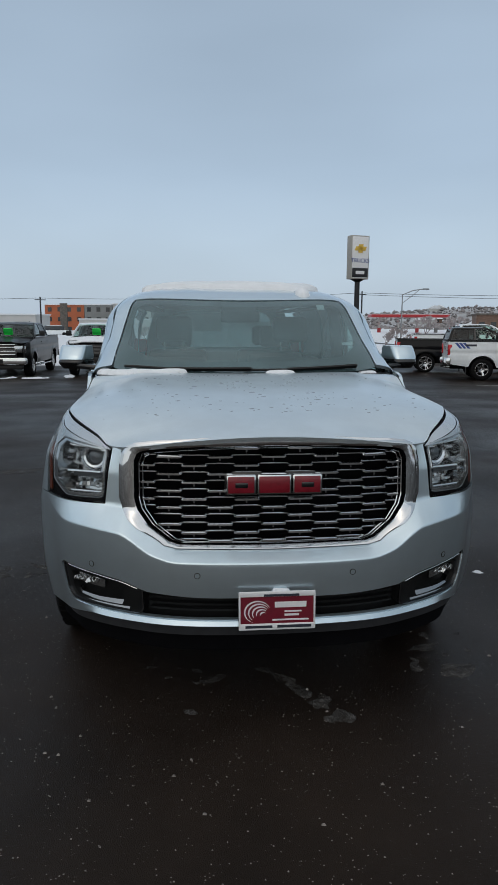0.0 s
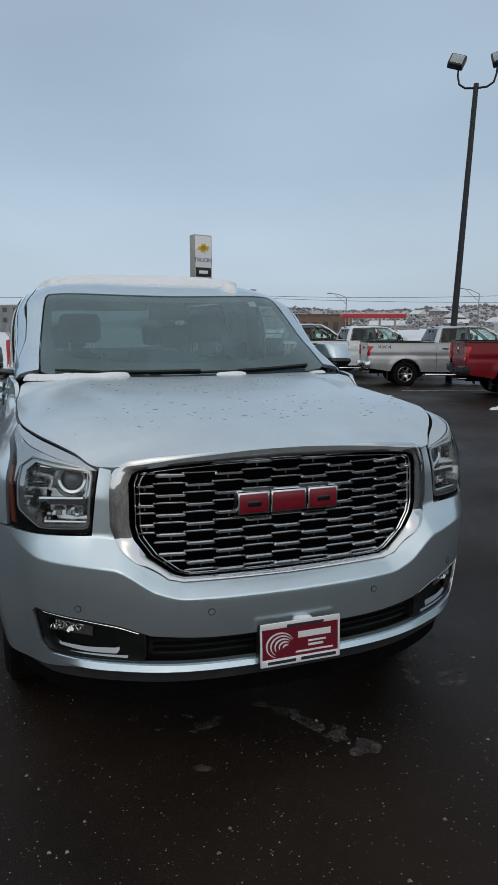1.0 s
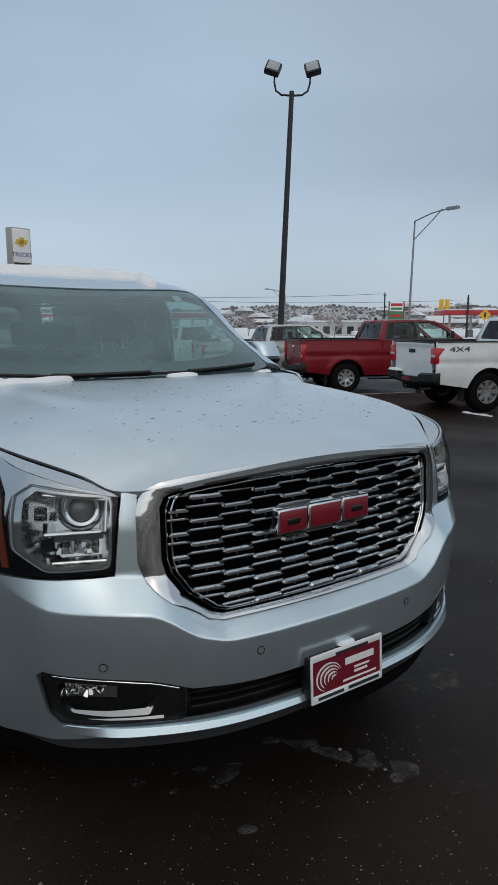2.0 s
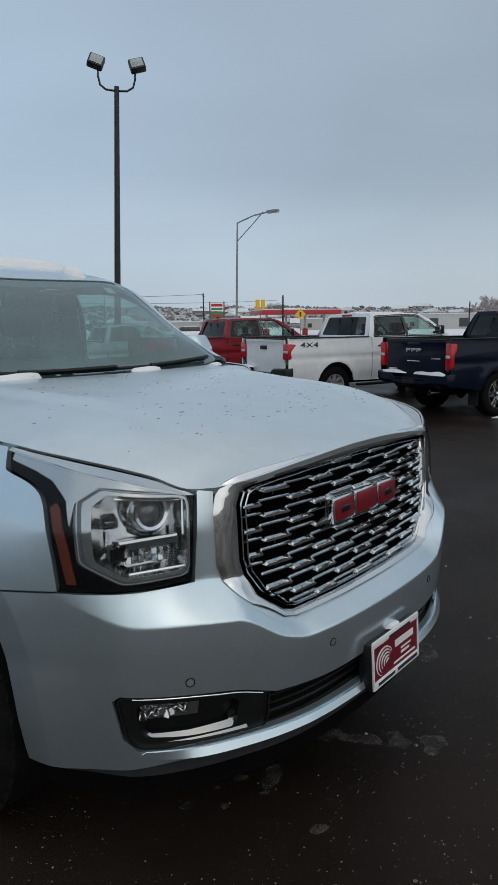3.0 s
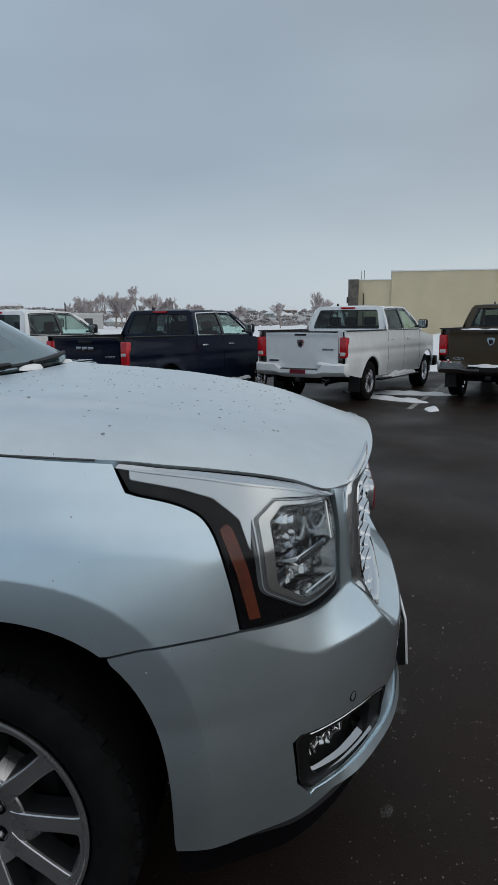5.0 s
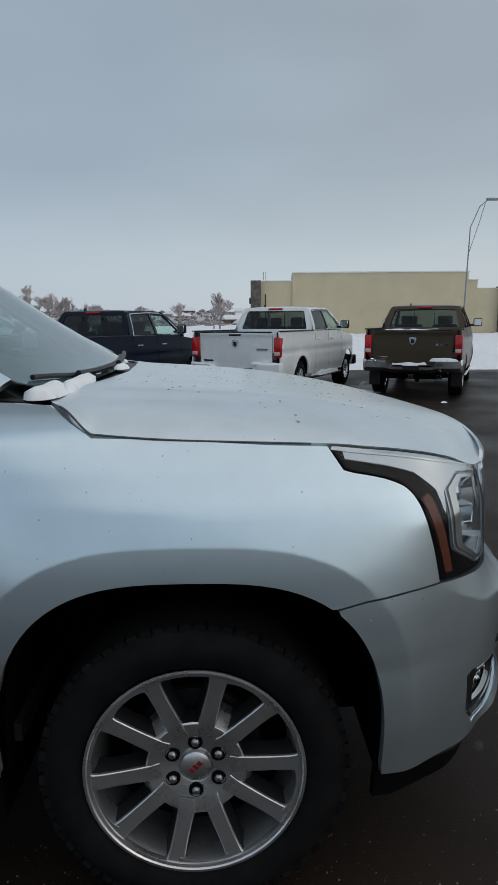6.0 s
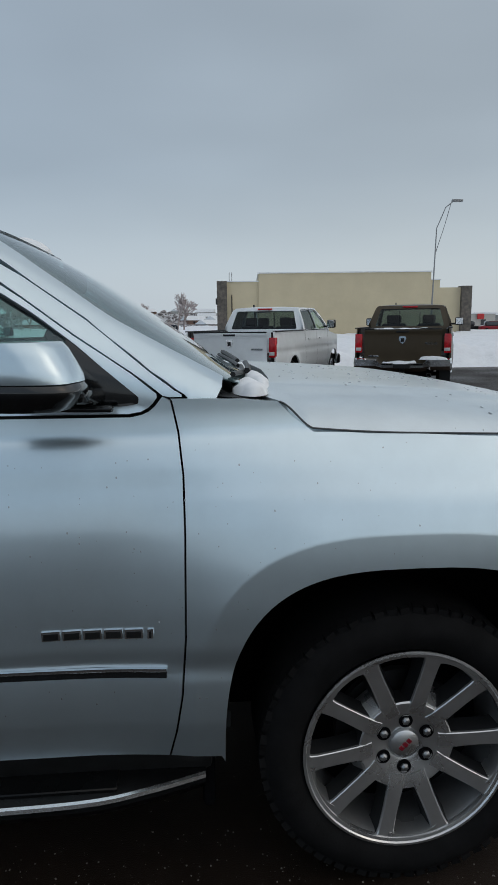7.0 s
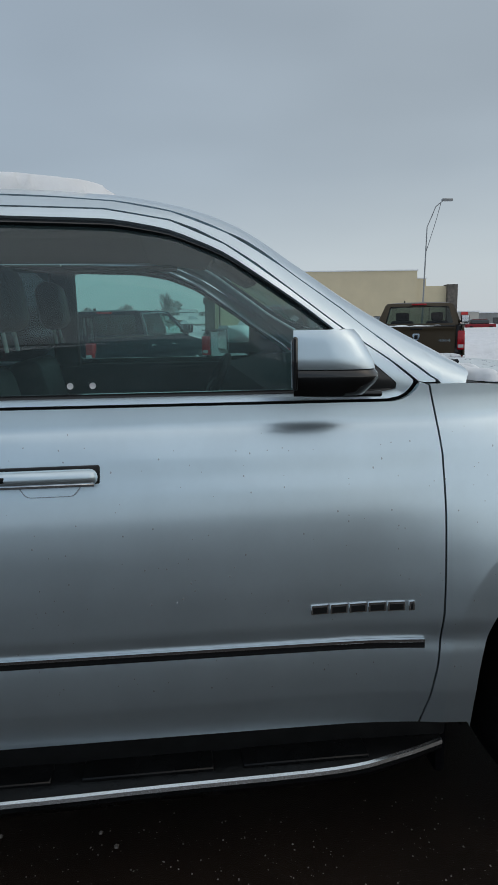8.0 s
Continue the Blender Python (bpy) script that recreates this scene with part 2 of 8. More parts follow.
def tube(points, radius, n=8, caps=True):
    """A round bar along points; radius is a number or a list."""
    bm = bmesh.new()
    pts = [Vector(p) for p in points]
    rad = radius if isinstance(radius, (list, tuple)) else [radius] * len(pts)
    rings = []
    for i, p in enumerate(pts):
        d = (pts[min(i + 1, len(pts) - 1)] - pts[max(i - 1, 0)]).normalized()
        side = d.cross(Vector((0, 0, 1)))
        if side.length < 0.05:
            side = d.cross(Vector((0, 1, 0)))
        side.normalize()
        up = side.cross(d)
        rings.append([bm.verts.new(p + rad[i] * (side * math.cos(2 * math.pi * k / n) + up * math.sin(2 * math.pi * k / n)))
                      for k in range(n)])
    for a, b in zip(rings, rings[1:]):
        for k in range(n):
            bm.faces.new((a[k], a[(k + 1) % n], b[(k + 1) % n], b[k]))
    if caps:
        bm.faces.new(rings[0])
        bm.faces.new(rings[-1])
    return bm


def inside(px, py, loop):
    """Which of the points lie in the closed loop."""
    x, y = np.asarray(px), np.asarray(py)
    hit = np.zeros(len(x), bool)
    for (x0, y0), (x1, y1) in zip(loop, loop[1:] + loop[:1]):
        if y0 == y1:
            continue
        c = ((y0 > y) != (y1 > y)) & (x < (x1 - x0) * (y - y0) / (y1 - y0) + x0)
        hit ^= c
    return hit


def dense(loop, step):
    out = []
    for (a, b), (c, d) in zip(loop, loop[1:] + loop[:1]):
        n = max(1, int(math.ceil(math.hypot(c - a, d - b) / step)))
        out += [(a + (c - a) * k / n, b + (d - b) * k / n) for k in range(n)]
    return out


def rounded(points, n=5, cut=0.35, keep=()):
    """Round the corners of a closed loop with short curves."""
    out = []
    k = len(points)
    for i in range(k):
        p, c, q = Vector(points[i - 1]), Vector(points[i]), Vector(points[(i + 1) % k])
        if i in keep:
            out.append(tuple(c))
            continue
        r = cut if isinstance(cut, float) and cut < 0.5 else 0.35
        d = min((p - c).length, (q - c).length) * r
        a, b = c + (p - c).normalized() * d, c + (q - c).normalized() * d
        for j in range(n + 1):
            u = j / n
            out.append(tuple(a * (1 - u) ** 2 + c * 2 * u * (1 - u) + b * u * u))
    return out


def spline(points, n=6):
    """An open smooth line through points (Catmull-Rom)."""
    P = [Vector(p) for p in points]
    P = [2 * P[0] - P[1]] + P + [2 * P[-1] - P[-2]]
    out = []
    for i in range(1, len(P) - 2):
        for k in range(n):
            u = k / n
            out.append(tuple(0.5 * (2 * P[i] + (P[i + 1] - P[i - 1]) * u + (2 * P[i - 1] - 5 * P[i] + 4 * P[i + 1] - P[i + 2]) * u * u
                                    + (3 * P[i] - P[i - 1] - 3 * P[i + 1] + P[i + 2]) * u ** 3)))
    out.append(tuple(P[-2]))
    return out


def dense_open(line, step):
    """Points along an open line, no further apart than step."""
    out = []
    for p, q in zip(line, line[1:]):
        n = max(1, int(math.ceil(math.hypot(q[0] - p[0], q[1] - p[1]) / step)))
        out += [(lerp(p[0], q[0], k / n), lerp(p[1], q[1], k / n)) for k in range(n)]
    return out + [tuple(line[-1])]


def panel(name, loop, fmap, material, parent=None, label="", step=0.03, holes=(), offset=0.0, flange=0.012, flip=False, du=0.002, lines=()):
    """A sheet on the surface fmap(u, v), cut to a closed loop of (u, v), with turned-in edges and the surface's own normals."""
    loops = [dense([tuple(p) for p in loop], step)] + [dense([tuple(p) for p in h], step) for h in holes]
    us = [p[0] for p in loops[0]]
    vs = [p[1] for p in loops[0]]
    gu = np.arange(min(us) + step * 0.5, max(us), step)
    gv = np.arange(min(vs) + step * 0.5, max(vs), step)
    A, B = [a.ravel() for a in np.meshgrid(gu, gv)]
    ok = inside(A, B, loops[0])
    for h in loops[1:]:
        ok &= ~inside(A, B, h)
    A, B = A[ok], B[ok]
    edge = np.array([p for lp in loops for p in lp])
    if len(A):
        near = np.full(len(A), 1e9)
        for e in edge:
            near = np.minimum(near, (A - e[0]) ** 2 + (B - e[1]) ** 2)
        A, B = A[near > (0.45 * step) ** 2], B[near > (0.45 * step) ** 2]
    for ln in lines:
        q = dense(ln, step)[:-1] if ln[0] == ln[-1] else dense_open(ln, step)
        q = np.array(q)
        ok = inside(q[:, 0], q[:, 1], loops[0])
        for h in loops[1:]:
            ok &= ~inside(q[:, 0], q[:, 1], h)
        for e in edge:
            ok &= (q[:, 0] - e[0]) ** 2 + (q[:, 1] - e[1]) ** 2 > (0.2 * step) ** 2
        q = q[ok]
        keep = np.ones(len(A), bool)
        for e in q:
            keep &= (A - e[0]) ** 2 + (B - e[1]) ** 2 > (0.30 * step) ** 2
        A, B = np.concatenate((A[keep], q[:, 0])), np.concatenate((B[keep], q[:, 1]))
    verts = [Vector(p) for p in edge] + [Vector((a, b)) for a, b in zip(A, B)]
    edges, base = [], 0
    for lp in loops:
        k = len(lp)
        edges += [(base + i, base + (i + 1) % k) for i in range(k)]
        base += k
    v2, e2, f2, ov, oe, of = delaunay_2d_cdt(verts, edges, [], 0, 1e-6)
    cx = [sum(v2[i][0] for i in f) / 3 for f in f2]
    cy = [sum(v2[i][1] for i in f) / 3 for f in f2]
    good = inside(cx, cy, loops[0])
    for h in loops[1:]:
        good &= ~inside(cx, cy, h)
    tris = [tuple(f) for f, g in zip(f2, good) if g]
    pos, nor = [], []
    for p in v2:
        c = Vector(fmap(p[0], p[1]))
        a = Vector(fmap(p[0] + du, p[1])) - Vector(fmap(p[0] - du, p[1]))
        b = Vector(fmap(p[0], p[1] + du)) - Vector(fmap(p[0], p[1] - du))
        n = a.cross(b)
        n = n.normalized() if n.length > 1e-12 else Vector((0, 0, 1))
        if flip:
            n = -n
        pos.append(c + n * offset)
        nor.append(n)
    if flip:
        tris = [t[::-1] for t in tris]
    used = {}
    for t in tris:
        for i in range(3):
            a, b = t[i], t[(i + 1) % 3]
            if (b, a) in used:
                del used[(b, a)]
            else:
                used[(a, b)] = 1
    nverts = list(pos)
    normals = list(nor)
    faces = list(tris)
    if flange:
        rim = {}
        for a, b in used:
            for i in (a, b):
                if i not in rim:
                    rim[i] = (len(nverts), len(nverts) + 1)
                    nverts += [pos[i], pos[i] - nor[i] * flange]
                    normals += [None, None]
        for a, b in used:
            faces.append((rim[a][0], rim[a][1], rim[b][1], rim[b][0]))
            t = (pos[b] - pos[a])
            out = t.cross(nor[a])
            for i in (*rim[a], *rim[b]):
                normals[i] = out.normalized() if out.length > 1e-9 else nor[a]
    me = bpy.data.meshes.new(name)
    me.from_pydata([tuple(p) for p in nverts], [], faces)
    me.polygons.foreach_set("use_smooth", [True] * len(me.polygons))
    me.normals_split_custom_set_from_vertices([tuple(n if n is not None else (0, 0, 1)) for n in normals])
    me.update()
    return link(name, me, material, parent, label)


def bar_text(name, body, size, m, material, parent=None, extrude=0.003):
    """Letters as a mesh, standing on the plane of m."""
    cu = bpy.data.curves.new(name, "FONT")
    cu.body, cu.size, cu.extrude = body, size, extrude
    cu.align_x, cu.align_y = "CENTER", "CENTER"
    tmp = bpy.data.objects.new(name, cu)
    scene.collection.objects.link(tmp)
    dg = bpy.context.evaluated_depsgraph_get()
    me = bpy.data.meshes.new_from_object(tmp.evaluated_get(dg))
    bpy.data.objects.remove(tmp)
    me.materials.clear()
    ob = link(name, me, material, parent)
    ob.matrix_basis = m
    return ob


def lump(name, points, height, material, parent=None, label="", grow=1.0, seed=1, cell=0.03, ground=None, rough=0.35):
    """A soft heap of snow over a plan loop: rounded edges, uneven top. ground(x, y) gives the support."""
    loop = dense(points, cell)
    xs, ys = [p[0] for p in loop], [p[1] for p in loop]
    gx, gy = np.arange(min(xs), max(xs), cell), np.arange(min(ys), max(ys), cell)
    A, B = [a.ravel() for a in np.meshgrid(gx, gy)]
    ok = inside(A, B, loop)
    A, B = A[ok], B[ok]
    edge = np.array(loop)
    near = np.full(len(A), 1e9)
    for e in edge:
        near = np.minimum(near, (A - e[0]) ** 2 + (B - e[1]) ** 2)
    near = np.sqrt(near)
    keep = near > cell * 0.4
    A, B, near = A[keep], B[keep], near[keep]
    verts = [Vector(p) for p in edge] + [Vector((a, b)) for a, b in zip(A, B)]
    k = len(loop)
    v2, e2, f2, *_ = delaunay_2d_cdt(verts, [(i, (i + 1) % k) for i in range(k)], [], 0, 1e-7)
    dist = list(np.zeros(k)) + list(near)
    good = inside([sum(v2[i][0] for i in f) / 3 for f in f2], [sum(v2[i][1] for i in f) / 3 for f in f2], loop)
    bm = bmesh.new()
    bv = []
    for i, p in enumerate(v2):
        d = dist[i] if i < len(dist) else 0
        g = ground(p[0], p[1]) if ground else 0.0
        w = height * grow
        h = height * math.sqrt(max(0, 1 - (1 - min(1, d / max(w, 1e-4))) ** 2))
        h *= 1 - rough / 2 + rough * noise.noise(Vector((p[0] * 3 / (height * 8 + 0.2), p[1] * 3 / (height * 8 + 0.2), seed * 7.3)))
        bv.append(bm.verts.new((p[0], p[1], g + h - 0.004)))
    for f, ok in zip(f2, good):
        if ok:
            try:
                bm.faces.new([bv[i] for i in f])
            except ValueError:
                pass
    for v in list(bm.verts):
        if not v.link_faces:
            bm.verts.remove(v)
    return part(name, bm, material, parent, label, smooth_angle=80)


# ---- the silver SUV: x to its left side in the view, y to its rear, z up ----
suv = thing("suv", "silver full-size SUV with a chrome grille and snow on its roof", "car", m=pose(0.01, 0, 0))

# plan of the lower body, from the middle of the nose round to the tail
PLAN = spline([(-0.33, 0.026), (0, 0.01), (0.33, 0.026), (0.58, 0.085), (0.75, 0.165), (0.880, 0.265), (0.955, 0.375), (1.000, 0.50),
               (1.020, 0.66), (1.026, 0.90), (1.024, 1.4), (1.018, 2.4), (1.015, 3.6), (1.005, 4.4), (0.975, 4.85), (0.90, 5.08),
               (0.70, 5.17), (0.35, 5.20), (0, 5.21)], 10)[10:]
PLAN_S = [0.0]
for p, q in zip(PLAN, PLAN[1:]):
    PLAN_S.append(PLAN_S[-1] + math.hypot(q[0] - p[0], q[1] - p[1]))
PX, PY, PS = np.array([p[0] for p in PLAN]), np.array([p[1] for p in PLAN]), np.array(PLAN_S)
NOSE = int(np.argmax(PX))


def sx(x):
    """Way round the body at a width x on the nose."""
    return float(np.interp(x, PX[:NOSE], PS[:NOSE]))


def sy(y):
    """Way round the body at a length y on the side."""
    return float(np.interp(y, PY[10:], PS[10:]))


def plan_at(s):
    x, y = float(np.interp(s, PS, PX)), float(np.interp(s, PS, PY))
    e = 0.02
    dx = np.interp(s + e, PS, PX) - np.interp(s - e, PS, PX)
    dy = np.interp(s + e, PS, PY) - np.interp(s - e, PS, PY)
    if s < e:
        dx, dy = 1.0, 0.0
    k = math.hypot(dx, dy)
    return x, y, dy / k, -dx / k


CORNER0, CORNER1 = sx(0.80), sy(0.62)
side_in = track([(0.30, 0.062), (0.38, 0.040), (0.43, 0.0285), (0.49, 0.0155), (0.518, 0.0095), (0.53, 0.0078), (0.60, 0.0045), (0.630, 0.005), (0.672, 0.0095),
                 (0.720, 0.0015), (0.735, 0.0003), (0.80, 0.0), (0.90, 0.004), (1.00, 0.013), (1.08, 0.026), (1.125, 0.0365), (1.163, 0.0443), (1.170, 0.046), (1.215, 0.060), (1.25, 0.074),
                 (1.31, 0.080), (1.40, 0.082)])
front_top = track([(0, 0.098), (0.30, 0.092), (0.45, 0.084), (0.62, 0.080), (0.72, 0.074), (0.82, 0.052), (0.92, 0.030), (1.03, 0.016), (1.12, 0.005), (1.4, 0.0)])
crease_z = track([(0, 0.665), (0.40, 0.668), (0.50, 0.69), (0.66, 0.775), (0.80, 0.785), (0.93, 0.79), (1.03, 0.825), (1.15, 0.882), (1.4, 1.0)])
bevel_h = track([(0, 0.045), (0.42, 0.045), (0.60, 0.08), (0.80, 0.085), (0.95, 0.08), (1.05, 0.045), (1.15, 0.02), (1.4, 0.02)])
S_HOODLINE = track([(sx(0.0), 1.20), (sx(0.45), 1.17), (sx(0.64), 1.16), (sx(0.80), 1.19), (sy(0.40), 1.20), (sy(0.69), 1.216), (sy(1.28), 1.247), (sy(1.62), 1.262)])
ARCH_Y, ARCH_Z = 1.043, 0.40


def arch_rho(y, z, cy=ARCH_Y):
    if z < ARCH_Z:
        return abs(y - cy) / 0.478
    return ((abs(y - cy) / 0.478) ** 3 + ((z - ARCH_Z) / 0.513) ** 3) ** (1 / 3)


def skin_in(s, z):
    a = abs(s)
    f = smooth(CORNER0, CORNER1, a)
    # nose: undercut below the crease, bevel above it, upright face over that
    zc, hb, it = crease_z(a), bevel_h(a), front_top(a)
    nose = 0.12 * max(0, (zc - 0.05) - z) ** 1.5 + 0.02 * max(0, zc - z)
    u = (z - zc + 0.008) / (hb + 0.016)
    if u > 1:
        nose += it + 0.06 * (z - zc - hb)
    elif u > 0:
        e = 0.12
        v = u * u / (2 * e) if u < e else u - e / 2 - max(0, u - 1 + e) ** 2 / (2 * e)
        nose += it * v / (1 - e)
    side = side_in(z)
    y = float(np.interp(a, PS, PY))
    if a > CORNER0 and y < 1.62:
        side = lerp(side, max(0.0, 0.03 - 0.06 * z) + 0.10 * max(0, 0.62 - z) ** 1.5 + (side if z > 0.8 else side * 0.25), smooth(1.62, 1.2, y))
    # roll of the wing top towards the bonnet
    roll = 0.0
    if y < 1.62:
        zf = S_HOODLINE(a)
        roll = (0.044 if a > sx(0.62) else 0.02) * max(0.0, 1 - max(0.0, zf - z) / 0.17) ** 1.35 * smooth(1.63, 1.12, y)
        roll *= smooth(sx(0.60), sx(0.78), a)
    # swelling over the wheel, with a crease round the arch
    swell = 0.0
    for cy in (ARCH_Y, 4.36):
        if abs(y - cy) < 0.9 and a > 0.9:
            r = arch_rho(y, z, cy)
            swell = 0.0266 * max(0.0, 1 - (r - 1.165) / 0.60) ** 1.9 if r > 1.165 else 0.0266 + 0.012 * (1.165 - max(r, 0.9))
            swell *= smooth(0.0, 0.20, y - (cy - 0.72)) if y < cy else 1.0
    return lerp(nose, side, f) + roll - swell


def skin(s, z):
    x, y, nx, ny = plan_at(abs(s))
    i = skin_in(s, z)
    x, y = x - nx * i, y - ny * i
    return (-x if s < 0 else x, y, z)


SKIN_FLIP = False


def skin_out(s, z, d):
    """The skin, moved outwards by d."""
    x, y, nx, ny = plan_at(abs(s))
    i = skin_in(s, z) - d
    x, y = x - nx * i, y - ny * i
    return (-x if s < 0 else x, y, z)


FACE_S = [0.005 * k for k in range(0, 260)]
FACE_X = [skin(s, 0.97)[0] for s in FACE_S]


def fx(x):
    """Way round the body where the upright face over the bumper is x wide."""
    return float(np.interp(x, FACE_X, FACE_S))


# ---- upper body: one arched section along y ----
BELT, BELT_X = 1.305, 0.918
roof_top = track([(1.20, 1.325), (1.40, 1.345), (1.46, 1.375), (1.60, 1.471), (1.77, 1.586), (1.92, 1.681), (2.06, 1.757), (2.16, 1.802), (2.28, 1.839), (2.45, 1.870),
                  (2.8, 1.898), (3.5, 1.910), (4.4, 1.893), (4.9, 1.855), (5.06, 1.80), (5.15, 1.60), (5.19, 1.36)])
roof_n = track([(1.3, 3.2), (1.75, 3.2), (1.95, 4.0), (2.12, 5.2), (2.5, 4.6), (3.0, 4.2), (5.2, 4.0)])


def belt_x(y):
    return BELT_X - 0.03 * smooth(3.8, 5.1, y)


def side_x(y, z):
    h, n = roof_top(y) - BELT, roof_n(y)
    f = min(0.9999, max(0.0, (z - BELT) / max(h, 1e-3)))
    if z < BELT:
        return belt_x(y) + (BELT - z) * 0.25
    return belt_x(y) * (1 - f ** n) ** (1 / n)


def top_z(x, y):
    h, n = roof_top(y) - BELT, roof_n(y)
    f = min(0.9999, abs(x) / belt_x(y))
    return BELT + h * (1 - f ** n) ** (1 / n)


def cabin_r(y, z):
    return (side_x(y, z), y, z)


def cabin_l(y, z):
    return (-side_x(y, z), y, z)


def cabin_top(x, y):
    return (x, y, top_z(x, y))


# ---- bonnet ----
hood_c = track([(0.08, 1.150), (0.12, 1.166), (0.2, 1.191), (0.3, 1.217), (0.5, 1.256), (0.8, 1.296), (1.1, 1.320), (1.45, 1.338)])
hood_xe = track([(0.0, 0.62), (0.2, 0.66), (0.25, 0.685), (0.33, 0.74), (0.44, 0.82), (0.55, 0.878), (0.69, 0.917), (1.28, 0.916), (1.5, 0.91)])
hood_ze = track([(0.0, 1.05), (0.12, 1.085), (0.2, 1.102), (0.25, 1.112), (0.33, 1.145), (0.44, 1.178), (0.55, 1.20), (0.69, 1.216), (1.28, 1.247), (1.36, 1.31), (1.5, 1.33)])


def hood(x, y):
    xe, ze, zc = hood_xe(y), hood_ze(y), hood_c(y)
    f = min(1.2, abs(x) / xe)
    z = ze + (zc - ze) * (1 - f ** lerp(2.1, 6.0, smooth(0.12, 0.85, y)))
    ridge = 0.66 - 0.14 * smooth(1.4, 0.4, y)
    z += 0.014 * (1 - smooth(ridge - 0.05, ridge + 0.05, abs(x))) * smooth(0.35, 0.85, y) - 0.010 * smooth(0.35, 0.9, y) * (1 - f ** 2)
    return (x, y, z)


def mirrored(loop):
    """Close a right-hand line (from the middle out and back to the middle) with its mirror image."""
    return list(loop) + [(-u, v) for u, v in reversed(loop)]


hood_edge = (spline([(0.0, 0.112), (0.25, 0.118), (0.45, 0.142), (0.56, 0.170), (0.622, 0.200)], 5)[:-1]
             + spline([(0.622, 0.200), (0.683, 0.252), (0.735, 0.33), (0.815, 0.44), (0.873, 0.55), (0.909, 0.69), (0.916, 1.0), (0.912, 1.280)], 5)[:-1]
             + spline([(0.912, 1.280), (0.868, 1.375), (0.78, 1.392), (0.5, 1.345), (0.0, 1.315)], 5))
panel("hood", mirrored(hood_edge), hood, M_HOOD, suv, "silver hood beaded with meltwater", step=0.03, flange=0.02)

# grey tube added along the bonnet gap to draw its shaded line
for sgn in (-1, 1):
    line = [p for p in hood_edge if p[0] > 0.868 and p[1] > 0.70]
    line = [(lerp(p[0], q[0], k / 4), lerp(p[1], q[1], k / 4)) for p, q in zip(line, line[1:]) for k in range(4)] + [line[-1]]
    part("hood_gap_shade", tube([(sgn * (x + 0.003), y, hood(x, y)[2] - 0.0015) for x, y in line], 0.0026, 6), M_GAPSHADE, suv)

# ---- front bumper with its openings ----
G_OUT = [(0.0, 0.690), (0.40, 0.695), (0.46, 0.708), (0.555, 0.785), (0.618, 0.86), (0.634, 0.90), (0.636, 1.04), (0.634, 1.10)]
slot = spline([(0.0, 0.515), (0.30, 0.515), (0.53, 0.530)], 4)[:-1] + spline([(0.53, 0.530), (0.64, 0.567), (0.75, 0.583), (0.86, 0.594)], 4)
slot = [(sx(x), z) for x, z in slot] + [(sx(0.905), 0.600), (sx(0.918), 0.585), (sx(0.905), 0.47), (sx(0.880), 0.432)]
slot += [(sx(x), z) for x, z in ((0.78, 0.424), (0.60, 0.421), (0.3, 0.418), (0.0, 0.417))]
arch_line = []
for k in range(0, 45):
    a = math.pi * k / 44
    c, s_ = math.cos(a), math.sin(a)
    arch_line.append((ARCH_Y - 0.478 * math.copysign(abs(c) ** (2 / 3), c), ARCH_Z + 0.513 * abs(s_) ** (2 / 3)))
arch_front = [(sy(y), z) for y, z in arch_line if y < 0.70 and z < 0.838]
bump_edge = [(fx(x), z) for x, z in G_OUT] + [(fx(0.632), 1.118), (fx(0.676), 1.106), (fx(0.680), 1.06), (fx(0.697), 0.871)]
bump_edge += [(fx(0.80), 0.872), (fx(0.90), 0.874), (sy(0.425), 0.8755), (sy(0.52), 0.868), (sy(0.62), 0.855), (sy(0.688), 0.838)]
bump_edge += list(reversed(arch_front)) + [(sy(0.562), 0.375), (sy(0.45), 0.366), (sx(0.90), 0.374), (sx(0.80), 0.388), (sx(0.5), 0.397), (0.0, 0.397)]
def arch_ring(r, sgn=1):
    """A line round the front wheel arch, r times its size."""
    out = []
    for k in range(0, 121):
        a = math.pi * k / 120
        c, v = math.cos(a), math.sin(a)
        out.append((sgn * sy(ARCH_Y - 0.478 * r * math.copysign(abs(c) ** (2 / 3), c)), ARCH_Z + 0.513 * r * abs(v) ** (2 / 3)))
    return [(out[0][0], 0.36)] + out + [(out[-1][0], 0.36)]


CREASES = []
for u in (0.0, 0.12, 0.5, 0.88, 1.0):
    CREASES.append([(0.02 * k, crease_z(0.02 * abs(k)) - 0.008 + u * (bevel_h(0.02 * abs(k)) + 0.016)) for k in range(-60, 61)])
FLARE = (1.03, 1.06, 1.09, 1.12, 1.156, 1.174, 1.20, 1.23)
bumper = panel("front_bumper", mirrored(bump_edge), skin, M_SILVER, suv, "silver painted front bumper", step=0.0135,
               holes=[mirrored(slot)], flange=0.02, flip=SKIN_FLIP, lines=CREASES + [arch_ring(r, s) for r in FLARE for s in (-1, 1)])


def ring(outer, inner):
    return outer, [inner]


